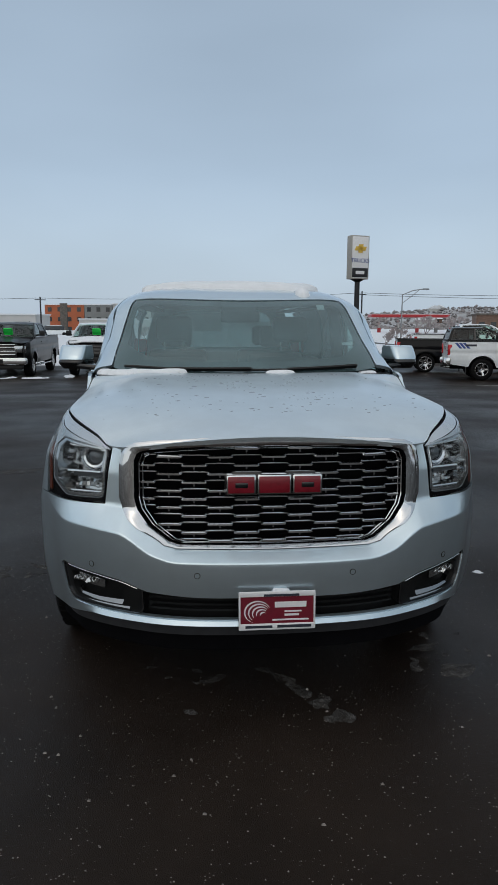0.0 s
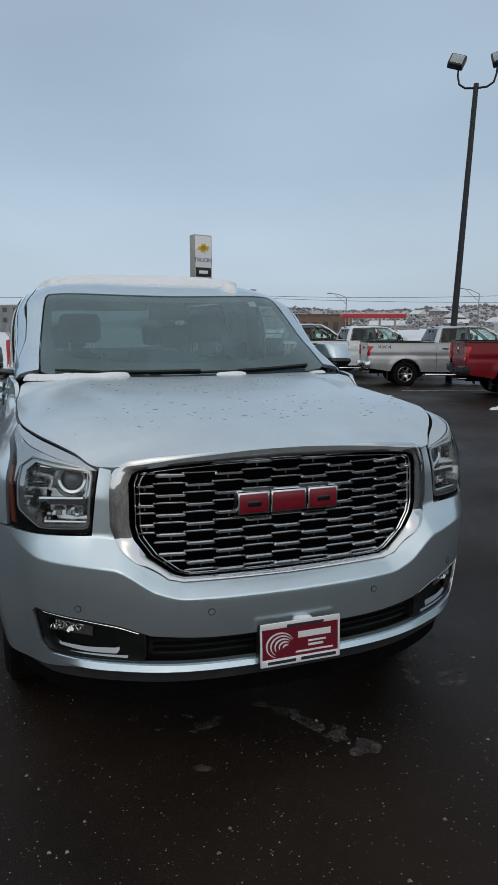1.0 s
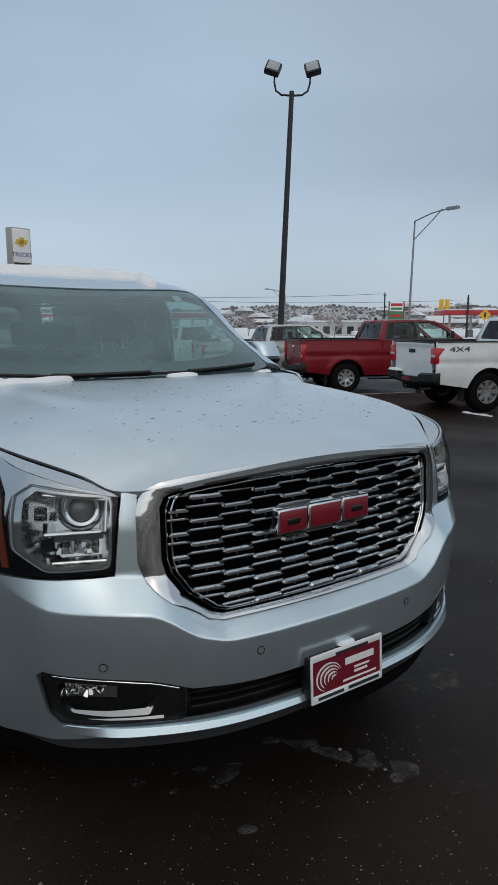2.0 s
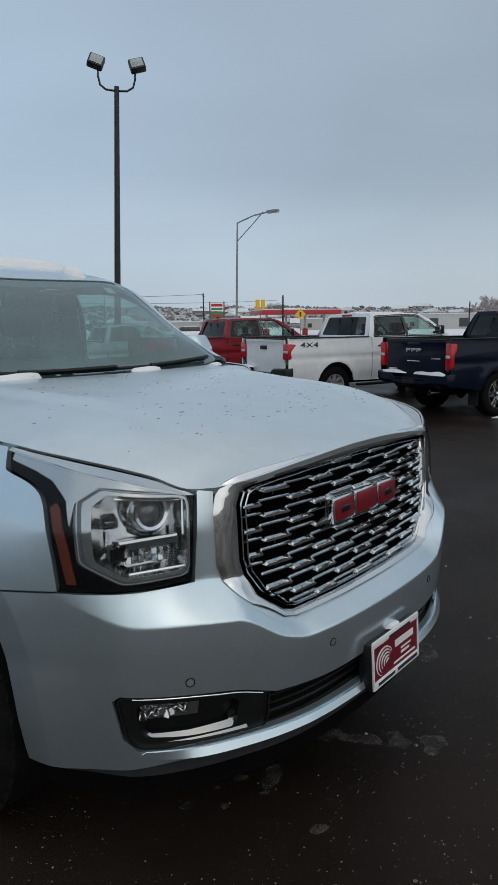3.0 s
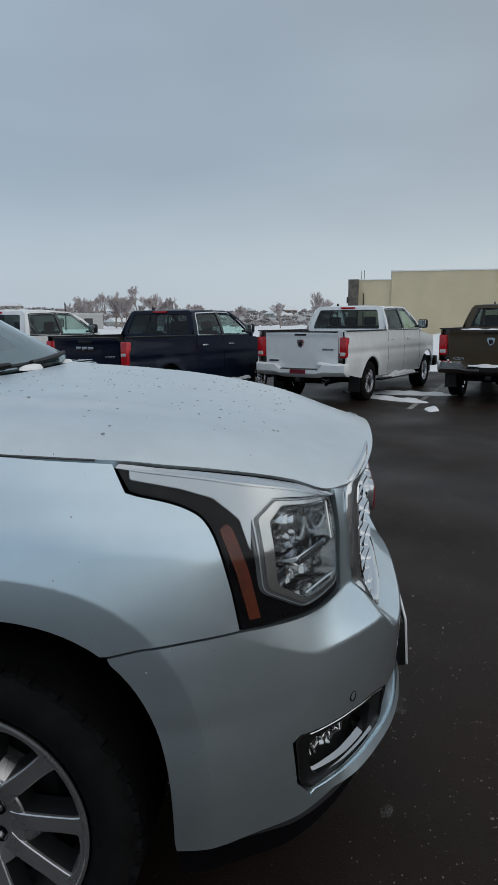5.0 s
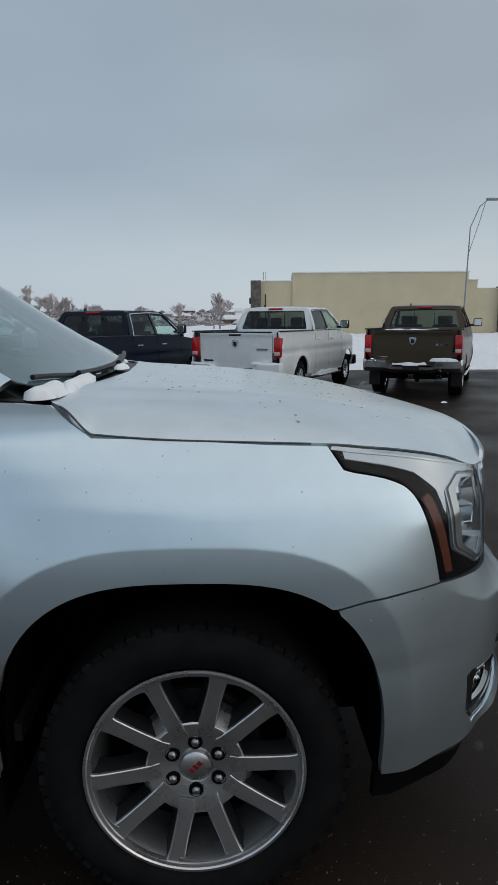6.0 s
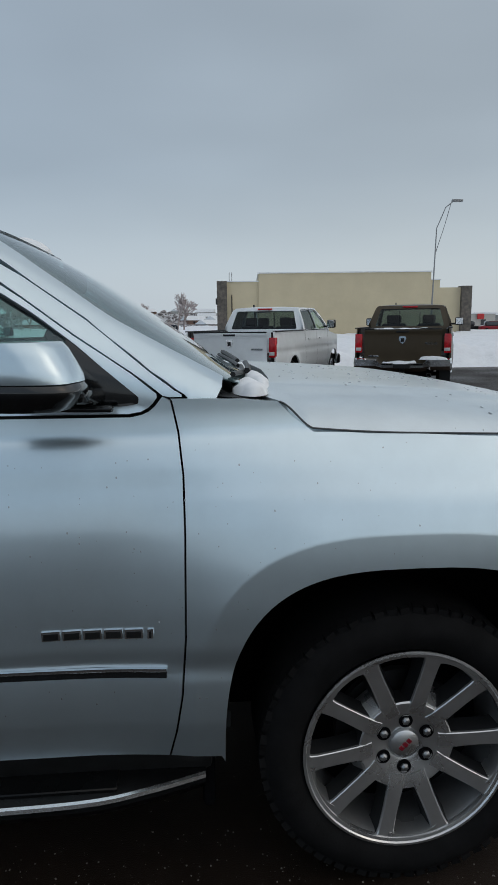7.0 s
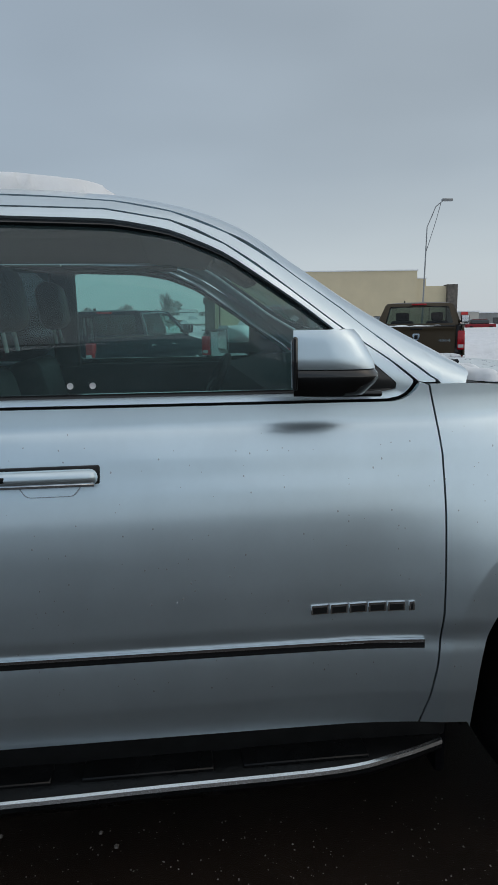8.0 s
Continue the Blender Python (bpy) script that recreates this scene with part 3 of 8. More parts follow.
def skin_part(name, loop, material, label="", offset=0.0, step=0.03, holes=(), flange=0.012, both=True, parent=None, lines=()):
    """A panel on the lower body's skin, on one side or on both."""
    a = panel(name, loop, skin, material, parent or suv, label, step=step, holes=holes, offset=offset, flange=flange, flip=SKIN_FLIP, lines=lines)
    if not both:
        return [a]
    mir = [(-s, z) for s, z in reversed(loop)]
    mh = [[(-s, z) for s, z in reversed(h)] for h in holes]
    b = panel(name, mir, skin, material, parent or suv, label, step=step, holes=mh, offset=offset, flange=flange, flip=SKIN_FLIP, lines=[[(-s, z) for s, z in ln] for ln in lines])
    return [a, b]


# recess behind slot and fog pockets, lower valance
rec = [(0.0, 0.53), (sx(0.5), 0.54), (sx(0.9), 0.615), (sy(0.40), 0.60), (sy(0.40), 0.40), (sx(0.6), 0.395), (0.0, 0.395)]
panel("bumper_recess", mirrored(rec), skin, M_BLACK, suv, "black recess behind the lower grille", step=0.05, offset=-0.055, flange=0, flip=SKIN_FLIP)
val = [(0.0, 0.39), (sx(0.5), 0.39), (sx(0.9), 0.38), (sy(0.56), 0.38), (sy(0.56), 0.26), (sy(0.40), 0.25), (sx(0.6), 0.25), (0.0, 0.25)]
# the valance wears the near-black recess shade colour
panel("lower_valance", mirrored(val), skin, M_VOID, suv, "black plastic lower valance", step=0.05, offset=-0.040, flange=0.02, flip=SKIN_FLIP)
lip = [(0.0, 0.402), (sx(0.5), 0.402), (sx(0.8), 0.392), (sx(0.9), 0.376), (sy(0.45), 0.370), (sy(0.45), 0.345), (sx(0.9), 0.335), (sx(0.6), 0.335), (0.0, 0.335)]
panel("lower_lip", mirrored(lip), skin, M_LIP, suv, "dark grey lower lip", step=0.04, offset=-0.018, flange=0.03, flip=SKIN_FLIP)
# bright strip along the lower edge
strip = spline([(0.0, 0.414), (sx(0.4), 0.416), (sx(0.65), 0.420), (sx(0.80), 0.4235), (sx(0.862), 0.428)], 5) + [(sx(0.872), 0.421), (sx(0.868), 0.412)]
strip += spline([(sx(0.84), 0.402), (sx(0.65), 0.3985), (sx(0.4), 0.397), (0.0, 0.396)], 4)
panel("bumper_strip", mirrored(strip), lambda s, z: skin_out(s, z, 0.002 + (0.004 + 0.55 * max(0.0, 0.425 - z)) * smooth(sx(0.868), sx(0.72), abs(s))), M_SILVER, suv, "silver strip along the lower bumper", step=0.02, flange=0.03)
# black grid bars in the slot
for zz in (0.445, 0.47, 0.495):
    panel("slot_bar", mirrored([(0.0, zz + 0.004), (sx(0.53), zz + 0.006), (sx(0.53), zz - 0.002), (0.0, zz - 0.004)]), skin, M_BLACK, suv,
          step=0.06, offset=-0.03, flange=0.02, flip=SKIN_FLIP)

# fog lamp pockets: surround, bright blade, lamp
fog_o = [(sx(0.548), 0.533)] + [(sx(x), z) for x, z in ((0.64, 0.563), (0.75, 0.579), (0.86, 0.590))] + [(sx(0.902), 0.596), (sx(0.912), 0.583), (sx(0.900), 0.47), (sx(0.876), 0.436)]
fog_o += [(sx(x), z) for x, z in ((0.78, 0.428), (0.66, 0.426), (0.548, 0.425))]
fog_i = [(sx(x), z) for x, z in ((0.635, 0.535), (0.70, 0.552), (0.80, 0.562), (0.862, 0.567), (0.880, 0.555), (0.874, 0.49), (0.857, 0.457), (0.76, 0.449), (0.650, 0.449), (0.640, 0.468))]
fog_o, fog_i = rounded(fog_o, 4, 0.30, keep=(0,)), rounded(fog_i, 4, 0.35)
skin_part("fog_surround", fog_o, M_BLACK, "black fog lamp surround", offset=-0.010, holes=[fog_i], flange=0.045, step=0.03)
blade = [(sx(x), z) for x, z in ((0.612, 0.440), (0.612, 0.490), (0.622, 0.505), (0.640, 0.478), (0.660, 0.466), (0.76, 0.463), (0.850, 0.466), (0.866, 0.482), (0.882, 0.486), (0.876, 0.462), (0.855, 0.450), (0.76, 0.443), (0.66, 0.441))]
for lp in (blade, [(-s, z) for s, z in reversed(blade)]):
    panel("fog_trim", lp, lambda s, z: skin_out(s, z, -0.030 + 0.95 * max(0.0, 0.468 - z)), M_DARKCHROME, suv, "chrome fog lamp trim", step=0.015, flange=0.02)
for sgn in (-1, 1):
    top = [Vector(skin_out(sgn * sx(lerp(0.57, 0.885, k / 12)), float(np.interp(lerp(0.57, 0.885, k / 12), (0.548, 0.64, 0.75, 0.86, 0.902), (0.533, 0.563, 0.579, 0.590, 0.594))) - 0.004, -0.004)) for k in range(13)]
    part("fog_bright_line", tube(top, 0.0022, 6), M_CHROME, suv, "thin bright line over the fog lamp")
fog_r = [(lerp(s, sx(0.74), 0.022), lerp(z, 0.515, 0.05)) for s, z in fog_o]
skin_part("fog_edge", fog_o, M_DARKCHROME, "thin dark chrome edge", offset=-0.003, holes=[fog_r], flange=0.012, step=0.02)
fl = [(sx(x), z) for x, z in ((0.735, 0.548), (0.84, 0.560), (0.874, 0.556), (0.866, 0.508), (0.74, 0.500))]
for ob in skin_part("fog_lamp", fl, M_LAMPHOUSE, "clear rectangular fog lamp", offset=-0.035, flange=0.01, step=0.015):
    sgn = -1 if ob.data.vertices[0].co.x < 0 else 1
    rf = random.Random(5)
    for k in range(10):
        b = box_bm(-0.008, 0.008, -0.002, 0.004, -0.011, 0.011, 0.002, 1)
        p = Vector(skin(sgn * sx(0.756 + 0.011 * k), 0.533 + rf.uniform(-0.010, 0.006))) + Vector((0, 0.030, 0))
        part("reflector_facet", turned(b, Matrix.Translation(p) @ Matrix.Rotation(rf.uniform(-0.6, 0.6), 4, "Z") @ Matrix.Rotation(rf.uniform(-0.9, 0.2), 4, "X") @ Matrix.Rotation(rf.uniform(-0.6, 0.6), 4, "Y")), M_LAMPHOUSE, ob)

# parking sensors
for sgn in (-1, 1):
    for xx, zz in ((0.32, 0.612), (0.765, 0.622)):
        p = Vector(skin(sgn * sx(xx), zz))
        q = Vector(skin(sgn * (sx(xx) + 0.01), zz)) - Vector(skin(sgn * (sx(xx) - 0.01), zz))
        q = q if q.x > 0 else -q
        yaw = math.atan2(q.y, q.x)
        b = lathe([(0.0, 0.0012), (0.0095, 0.0010), (0.0105, 0.0), (0.0105, -0.01)], 20, "z")
        turned(b, Matrix.Translation(p) @ Matrix.Rotation(yaw, 4, "Z") @ Matrix.Rotation(radians(90), 4, "X"))
        sens = part("parking_sensor", b, M_SILVER, suv, "round silver parking sensor")
        b = lathe([(0.0106, 0.0022), (0.0128, 0.0022), (0.0132, -0.004)], 20, "z")
        turned(b, Matrix.Translation(p) @ Matrix.Rotation(yaw, 4, "Z") @ Matrix.Rotation(radians(90), 4, "X"))
        part("sensor_seal", b, M_BLACK, sens)

# ---- grille: chrome ring, dark back, staggered bars ----
ring_o = [(0.0, 0.693), (0.40, 0.698), (0.455, 0.711), (0.55, 0.787), (0.612, 0.862), (0.628, 0.905), (0.630, 1.045), (0.622, 1.090), (0.600, 1.120), (0.56, 1.136), (0.48, 1.147), (0.28, 1.159), (0.0, 1.164)]
ring_i = [(0.0, 0.713), (0.39, 0.717), (0.43, 0.730), (0.515, 0.795), (0.560, 0.86), (0.572, 0.905), (0.574, 1.06), (0.562, 1.090), (0.545, 1.100), (0.52, 1.106), (0.45, 1.114), (0.28, 1.124), (0.0, 1.129)]


def closed(loop):
    return [(fx(x), z) for x, z in loop] + [(-fx(x), z) for x, z in reversed(loop[1:-1])]


def face_in(s, z):
    """How far the upright face lies in, carried on downwards behind the bumper's shelf."""
    return skin_in(s, z) if z > 1.0 else skin_in(s, 1.0) + 0.06 * (z - 1.0)


def inset(s, z, i):
    x, y, nx, ny = plan_at(abs(s))
    return (-(x - nx * i) if s < 0 else x - nx * i, y - ny * i, z)


def hoop(name, outer, inner, heights, material, parent, label="", seat=skin_in, start=lambda z: 0.0, stop=lambda z: 1.0):
    """A moulded ring between two matching loops on the nose; heights: how proud it stands from the outer edge to the inner."""
    a, b = closed(outer), closed(inner)
    n = []
    for lp in (a, b):
        q = []
        for (p, r) in zip(lp, lp[1:] + lp[:1]):
            q += [(lerp(p[0], r[0], k / 6), lerp(p[1], r[1], k / 6)) for k in range(6)]
        n.append(q)
    bm = bmesh.new()
    rows = []
    for k, h in enumerate(heights):
        f = max(0.0, min(1.0, (k - 1) / (len(heights) - 3)))
        row = []
        for p, q in zip(*n):
            g = lerp(start(p[1]), stop(p[1]), f)
            s, z = lerp(p[0], q[0], g), lerp(p[1], q[1], g)
            row.append(bm.verts.new(inset(s, z, lerp(seat(p[0], p[1]), face_in(q[0], q[1]), g) - h)))
        rows.append(row)
    for r0, r1 in zip(rows, rows[1:]):
        for k in range(len(r0)):
            bm.faces.new((r0[k], r0[(k + 1) % len(r0)], r1[(k + 1) % len(r0)], r1[k]))
    return part(name, bm, material, parent, label, 32)


ring_w = [(x + 0.009 * smooth(0.3, 0.6, x), z - 0.007 * smooth(0.95, 0.75, z)) for x, z in ring_o]
shelf_f = lambda z: 0.50 * smooth(0.84, 0.72, z)
ring_s = [(x - 0.012 * smooth(1.0, 1.09, z), z - 0.030 * smooth(1.0, 1.09, z)) for x, z in ring_w]
hoop("grille_shelf", ring_s, ring_i, (-0.02, 0.0005, 0.0005, 0.0005, -0.01), M_SILVER, suv, "silver shelf under the grille", stop=shelf_f)
hoop("grille_surround", ring_w, ring_i, (-0.004, 0.004, 0.009, 0.0105, 0.0105, 0.0105, 0.007, -0.05), M_CHROME, suv, "chrome grille surround", start=shelf_f)
ctr = 0.915


def shrunk(loop, k, kz):
    return [(x * k, lerp(z, ctr, kz)) for x, z in loop]


for k in (0.972, 0.945):
    hoop("grille_inner_frame", shrunk(ring_i, k, (1 - k) * 0.9), shrunk(ring_i, k - 0.009, (1 - k) * 0.9 + 0.014), (-0.02, 0.0, 0.003, 0.0, -0.02), M_CHROME, suv, "thin chrome inner frame", seat=face_in)
# near-black sheet that stands in for the shade behind the bars
panel("grille_back", mirrored([(fx(x), z) for x, z in ring_i]), skin, M_VOID, suv, "near-black sheet for the shade behind the grille", step=0.06, offset=-0.075, flange=0, flip=SKIN_FLIP)
hoop("grille_wall", ring_i, ring_i, (0.0, 0.0, -0.03, -0.06, -0.08), M_GLOSSBLACK, suv, seat=face_in)


def bar_mesh(name, length, high, deep, point, taper):
    """A grille bar: a faceted lozenge with pointed ends, its ridge low so that the broad upper face looks to the sky."""
    me = bpy.data.meshes.new(name)
    h, l, p = high / 2, length / 2, point
    f = [(-l, 0.0), (-l + p, h), (l - p, h), (l, 0.0), (l - p, -h), (-l + p, -h)]
    v = [(x * taper, 0.0, -0.22 * h + z * 0.42) for x, z in f] + [(x, deep * 0.42, z) for x, z in f] + [(x, deep, z * 0.9) for x, z in f]
    fs = [(0, 1, 2, 3, 4, 5)[::-1]]
    for a in (0, 6):
        fs += [(a + i, a + (i + 1) % 6, a + 6 + (i + 1) % 6, a + 6 + i) for i in range(6)]
    me.from_pydata(v, [], fs)
    me.update()
    me.materials.append(M_CHROME)
    return me


THICK = bar_mesh("grille_bar", 0.112, 0.0180, 0.034, 0.010, 0.95)
THIN = bar_mesh("grille_link", 0.126, 0.0090, 0.016, 0.005, 0.97)
POST = bpy.data.meshes.new("grille_post")
tb = box_bm(-0.003, 0.003, 0.004, 0.02, -0.018, 0.018)
tb.to_mesh(POST)
tb.free()
POST.materials.append(M_DARKCHROME)
PITCH_Z, HALF = 0.0352, 0.1145
in_loop = dense(mirrored([(fx(x), z) for x, z in shrunk(ring_i, 0.955, 0.02)]), 0.02)


def on_grille(s, z):
    return bool(inside([s], [z], in_loop)[0])


for r in range(12):
    zz = 0.732 + PITCH_Z * r
    for c in range(-6, 7):
        s0 = c * HALF
        thick = (c + r) % 2 == 0
        ln = 0.050
        a, b = s0 - ln, s0 + ln
        while a < b - 0.03 and not on_grille(a, zz):
            a += 0.01
        while b > a + 0.03 and not on_grille(b, zz):
            b -= 0.01
        if b - a < 0.04:
            continue
        mid, k = (a + b) / 2, (b - a) / 0.10
        if abs(mid) < 0.17 and 0.935 < zz < 1.0:
            continue
        zo = zz + (-0.0030 if thick else 0.0045)
        p = Vector(skin(mid, zo))
        d = Vector(skin(mid + 0.01, zo)) - Vector(skin(mid - 0.01, zo))
        ob = link("grille_bar" if thick else "grille_link", THICK if thick else THIN, None, suv)
        ob.matrix_basis = Matrix.Translation(p + Vector((0, -0.004 if thick else 0.004, 0))) @ Matrix.Rotation(math.atan2(d.y, d.x), 4, "Z") @ Matrix.Diagonal((k, 1, 1, 1))
        if thick and on_grille(mid, zz - 0.02):
            ob = link("grille_post", POST, None, suv)
            ob.matrix_basis = Matrix.Translation(p + Vector((0, 0.006, -0.012))) @ Matrix.Diagonal((1.1, 1, 0.42, 1))

# emblem: three plain red blocks with chrome rims on a dark base
def emblem_block(x0, x1, slotted):
    zc, hz = 0.967, 0.042
    yb = skin(sx(abs((x0 + x1) / 2)), zc)[1] - 0.004
    e = part("emblem_block", box_bm(x0, x1, yb - 0.014, yb + 0.02, zc - hz, zc + hz, 0.006), M_CHROME, suv, "chrome-rimmed red emblem block")
    part("emblem_face", box_bm(x0 + 0.007, x1 - 0.007, yb - 0.018, yb - 0.008, zc - hz + 0.007, zc + hz - 0.007, 0.004), M_EMBLEM, e)
    if slotted:
        part("emblem_slot", box_bm(x0 + 0.036, x1 - 0.034, yb - 0.0196, yb - 0.010, zc - 0.012, zc + 0.010, 0.003), M_GLOSSBLACK, e)


emblem_block(-0.197, -0.074, True)
emblem_block(-0.069, 0.072, False)
emblem_block(0.077, 0.200, True)
yb = skin(0, 0.967)[1]
part("emblem_base", box_bm(-0.205, 0.208, yb + 0.002, yb + 0.03, 0.918, 1.016, 0.008), M_GLOSSBLACK, suv)

# ---- headlights ----
hl = [(fx(0.701), 0.876), (fx(0.80), 0.877), (fx(0.90), 0.879), (sy(0.419), 0.880)]                       # lower edge, outwards
hl += spline([(sy(0.419), 0.880), (sy(0.440), 0.985), (sy(0.475), 1.095), (sy(0.535), 1.138), (sy(0.655), 1.163)], 5)[1:-1]   # behind the amber
hl += [(sy(0.655), 1.166), (sy(0.69), 1.213)]                                                             # rear tip
hl_top = spline([(sy(0.69), 1.213), (sy(0.62), 1.204), (sy(0.50), 1.192), (sy(0.40), 1.177), (fx(0.87), 1.152), (fx(0.78), 1.125), (fx(0.72), 1.109), (fx(0.684), 1.104)], 4)
hl += hl_top[1:]
H_OUT = [(0.706, 0.891), (0.845, 0.891), (0.906, 0.950), (0.913, 1.108), (0.886, 1.139), (0.699, 1.1045)]
H_MID = [(0.709, 0.900), (0.841, 0.900), (0.896, 0.954), (0.902, 1.101), (0.877, 1.131), (0.702, 1.100)]
H_IN = [(0.713, 0.910), (0.838, 0.910), (0.884, 0.958), (0.889, 1.092), (0.868, 1.121), (0.705, 1.094)]


def lamp_x(x):
    return 0.697 + (x - 0.697) * 1.20


def chamfer(loop):
    return rounded([(fx(lamp_x(x)), z) for x, z in loop], 2, 0.12)


for sgn, hob in zip((1, -1), skin_part("headlight", hl, M_VOID, "clear-lensed headlight in a black housing", offset=-0.150, flange=0.0, step=0.03)):
    def L(loop):
        return loop if sgn > 0 else [(-s, z) for s, z in reversed(loop)]

    def lamp_at(x, z, d):
        return Vector(skin_out(sgn * fx(lamp_x(x)), z, -d))
    panel("lens", L(hl), skin, M_LENS, hob, "clear lens", step=0.015, offset=0.001, flange=0, flip=SKIN_FLIP).visible_shadow = False
    panel("dark_rim", L(hl), skin, M_VOID, hob, "", step=0.018, holes=[L(chamfer(H_OUT))], offset=-0.009, flange=0.02, flip=SKIN_FLIP)
    panel("grey_bezel", L(chamfer(H_OUT)), lambda s, z: skin_out(s, z, -0.008), M_LAMPGREY, hob, "ribbed grey bezel", step=0.02, holes=[L(chamfer(H_MID))], flange=0.012)
    rib = [(lerp(a[0], b[0], 0.5), lerp(a[1], b[1], 0.5)) for a, b in zip(H_OUT, H_MID)]
    rib2 = [(lerp(a[0], b[0], 0.35), lerp(a[1], b[1], 0.35)) for a, b in zip(H_OUT, H_MID)]
    panel("bezel_rib", L(chamfer(rib2)), lambda s, z: skin_out(s, z, -0.005), M_LAMPPALE, hob, "", step=0.02, holes=[L(chamfer(rib))], flange=0.005)
    panel("light_guide", L(chamfer(H_MID)), lambda s, z: skin_out(s, z, -0.006), M_LAMPHOUSE, hob, "", step=0.02, holes=[L(chamfer(H_IN))], flange=0.10)
    # bowl: leans back towards its top, so that it mirrors the sky
    panel("bowl", L(chamfer(H_MID)), lambda s, z: skin_out(s, z, -0.072 - 0.20 * (z - 0.90) - (0.030 if z < 1.0 else 0.0)), M_LAMPHOUSE, hob, "bright reflector bowl", step=0.015, flange=0)
    d = lamp_at(0.80, 1.03, 0) - lamp_at(0.74, 1.03, 0)
    yaw = math.atan2(d.y, d.x) if sgn > 0 else math.atan2(-d.y, -d.x)
    T = Matrix.Translation(lamp_at(0.792, 1.053, 0.092)) @ Matrix.Rotation(yaw * 0.6, 4, "Z") @ Matrix.Rotation(radians(84), 4, "X") @ Matrix.Scale(1.08, 4)
    pr = part("projector", turned(lathe([(0.0, 0.022), (0.014, 0.021), (0.025, 0.016), (0.033, 0.006)], 28, "z"), T), M_LAMPGREY, hob, "round projector lens")
    part("projector_ring", turned(lathe([(0.034, 0.004), (0.037, 0.020), (0.045, 0.022), (0.052, 0.006), (0.052, -0.04)], 28, "z"), T), M_CHROME, pr)
    part("lens_dome", turned(lathe([(0.0, 0.032), (0.014, 0.030), (0.026, 0.023), (0.034, 0.010)], 28, "z"), T), M_LENS, pr)
    part("lamp_shelf", turned(box_bm(-0.088, 0.072, -0.012, 0.05, -0.007, 0.003, 0.002, 1), Matrix.Translation(lamp_at(0.79, 0.998, 0.040)) @ Matrix.Rotation(yaw, 4, "Z") @ Matrix.Rotation(radians(-14), 4, "X")), M_CHROME, hob)
    part("lower_mask", turned(box_bm(-0.060, 0.078, 0.0, 0.006, -0.010, 0.010, 0.002, 1), Matrix.Translation(lamp_at(0.79, 0.984, 0.036)) @ Matrix.Rotation(yaw, 4, "Z")), M_LAMPGREY, hob)
    rf = random.Random(12)
    for k in range(24):
        i, j = k % 8, k // 8
        b = box_bm(-0.0078, 0.0078, 0.0, 0.012, -0.0105, 0.0105, 0.0015, 1)
        part("reflector_facet", turned(b, Matrix.Translation(lamp_at(0.752 + 0.0145 * i, 0.934 + 0.0190 * j, 0.078 + 0.012 * abs(i - 3.5) / 3.5 * -1)) @ Matrix.Rotation(yaw + rf.uniform(-0.7, 0.7) + 0.12 * (i - 3.5), 4, "Z") @ Matrix.Rotation(rf.uniform(-0.75, 0.25), 4, "X")), M_LAMPHOUSE, hob)
    for k in range(2):
        b = box_bm(-0.020, 0.016, 0.0, 0.02, -0.019, 0.019, 0.003, 1) if k == 0 else box_bm(-0.013, 0.012, -0.004, 0.004, -0.003, 0.003, 0.001, 1)
        part("lamp_fin", turned(b, Matrix.Translation(lamp_at(0.868, 1.045, 0.045)) @ Matrix.Rotation(yaw, 4, "Z")), M_CHROME if k == 1 else M_GLOSSBLACK, hob)
    # chrome inner strip beside the projector, and its dark cup
    for (xa, za), (xb, zb) in (((0.718, 1.000), (0.714, 1.088)), ((0.715, 1.088), (0.858, 1.106)), ((0.718, 0.916), (0.834, 0.916))):
        pa, pb = lamp_at(xa, za, 0.016), lamp_at(xb, zb, 0.016)
        part("lamp_trim", tube([pa, pa.lerp(pb, 0.5), pb], 0.0042, 6), M_CHROME, hob)
    part("projector_cup", turned(lathe([(0.052, -0.002), (0.058, 0.012), (0.064, 0.004), (0.066, -0.05)], 28, "z"), T), M_CHROME, pr)
    part("side_cell", turned(box_bm(-0.030, 0.022, 0.0, 0.03, -0.022, 0.022, 0.004, 1), Matrix.Translation(lamp_at(0.855, 0.955, 0.060)) @ Matrix.Rotation(yaw, 4, "Z")), M_GLOSSBLACK, hob)
    am = [(sy(0.403), 0.898), (sy(0.428), 1.00), (sy(0.458), 1.088), (sy(0.443), 1.100), (sy(0.430), 1.088), (sy(0.402), 1.00), (sy(0.380), 0.898)]
    panel("amber_marker", L(am), skin, M_AMBER, hob, "amber side marker", step=0.015, offset=-0.003, flange=0.006, flip=SKIN_FLIP)
    # pale blade on top, running back to the tip, and the lens roof up to the bonnet's edge
    tp = [(sy(0.655), 1.186), (sy(0.66), 1.207), (sy(0.50), 1.191), (sy(0.40), 1.176), (fx(0.87), 1.151), (fx(0.78), 1.124), (fx(0.72), 1.108), (fx(0.72), 1.1035), (fx(0.80), 1.1215), (fx(0.878), 1.1345), (fx(0.918), 1.1395), (fx(0.953), 1.100), (fx(0.957), 1.045), (sy(0.402), 1.06), (sy(0.414), 1.105), (sy(0.430), 1.120), (sy(0.448), 1.134), (sy(0.47), 1.150), (sy(0.54), 1.168)]
    panel("top_blade", L(tp), skin, M_LAMPPALE, hob, "pale reflector blade on top", step=0.015, offset=-0.003, flange=0.006, flip=SKIN_FLIP)
    bm = bmesh.new()
    low = [Vector(skin_out(sgn * s, z - 0.007, -0.0015)) for s, z in hl_top]
    edge_pts = [p for p in hood_edge if 0.25 < p[1] < 0.70 and p[0] > 0.68]
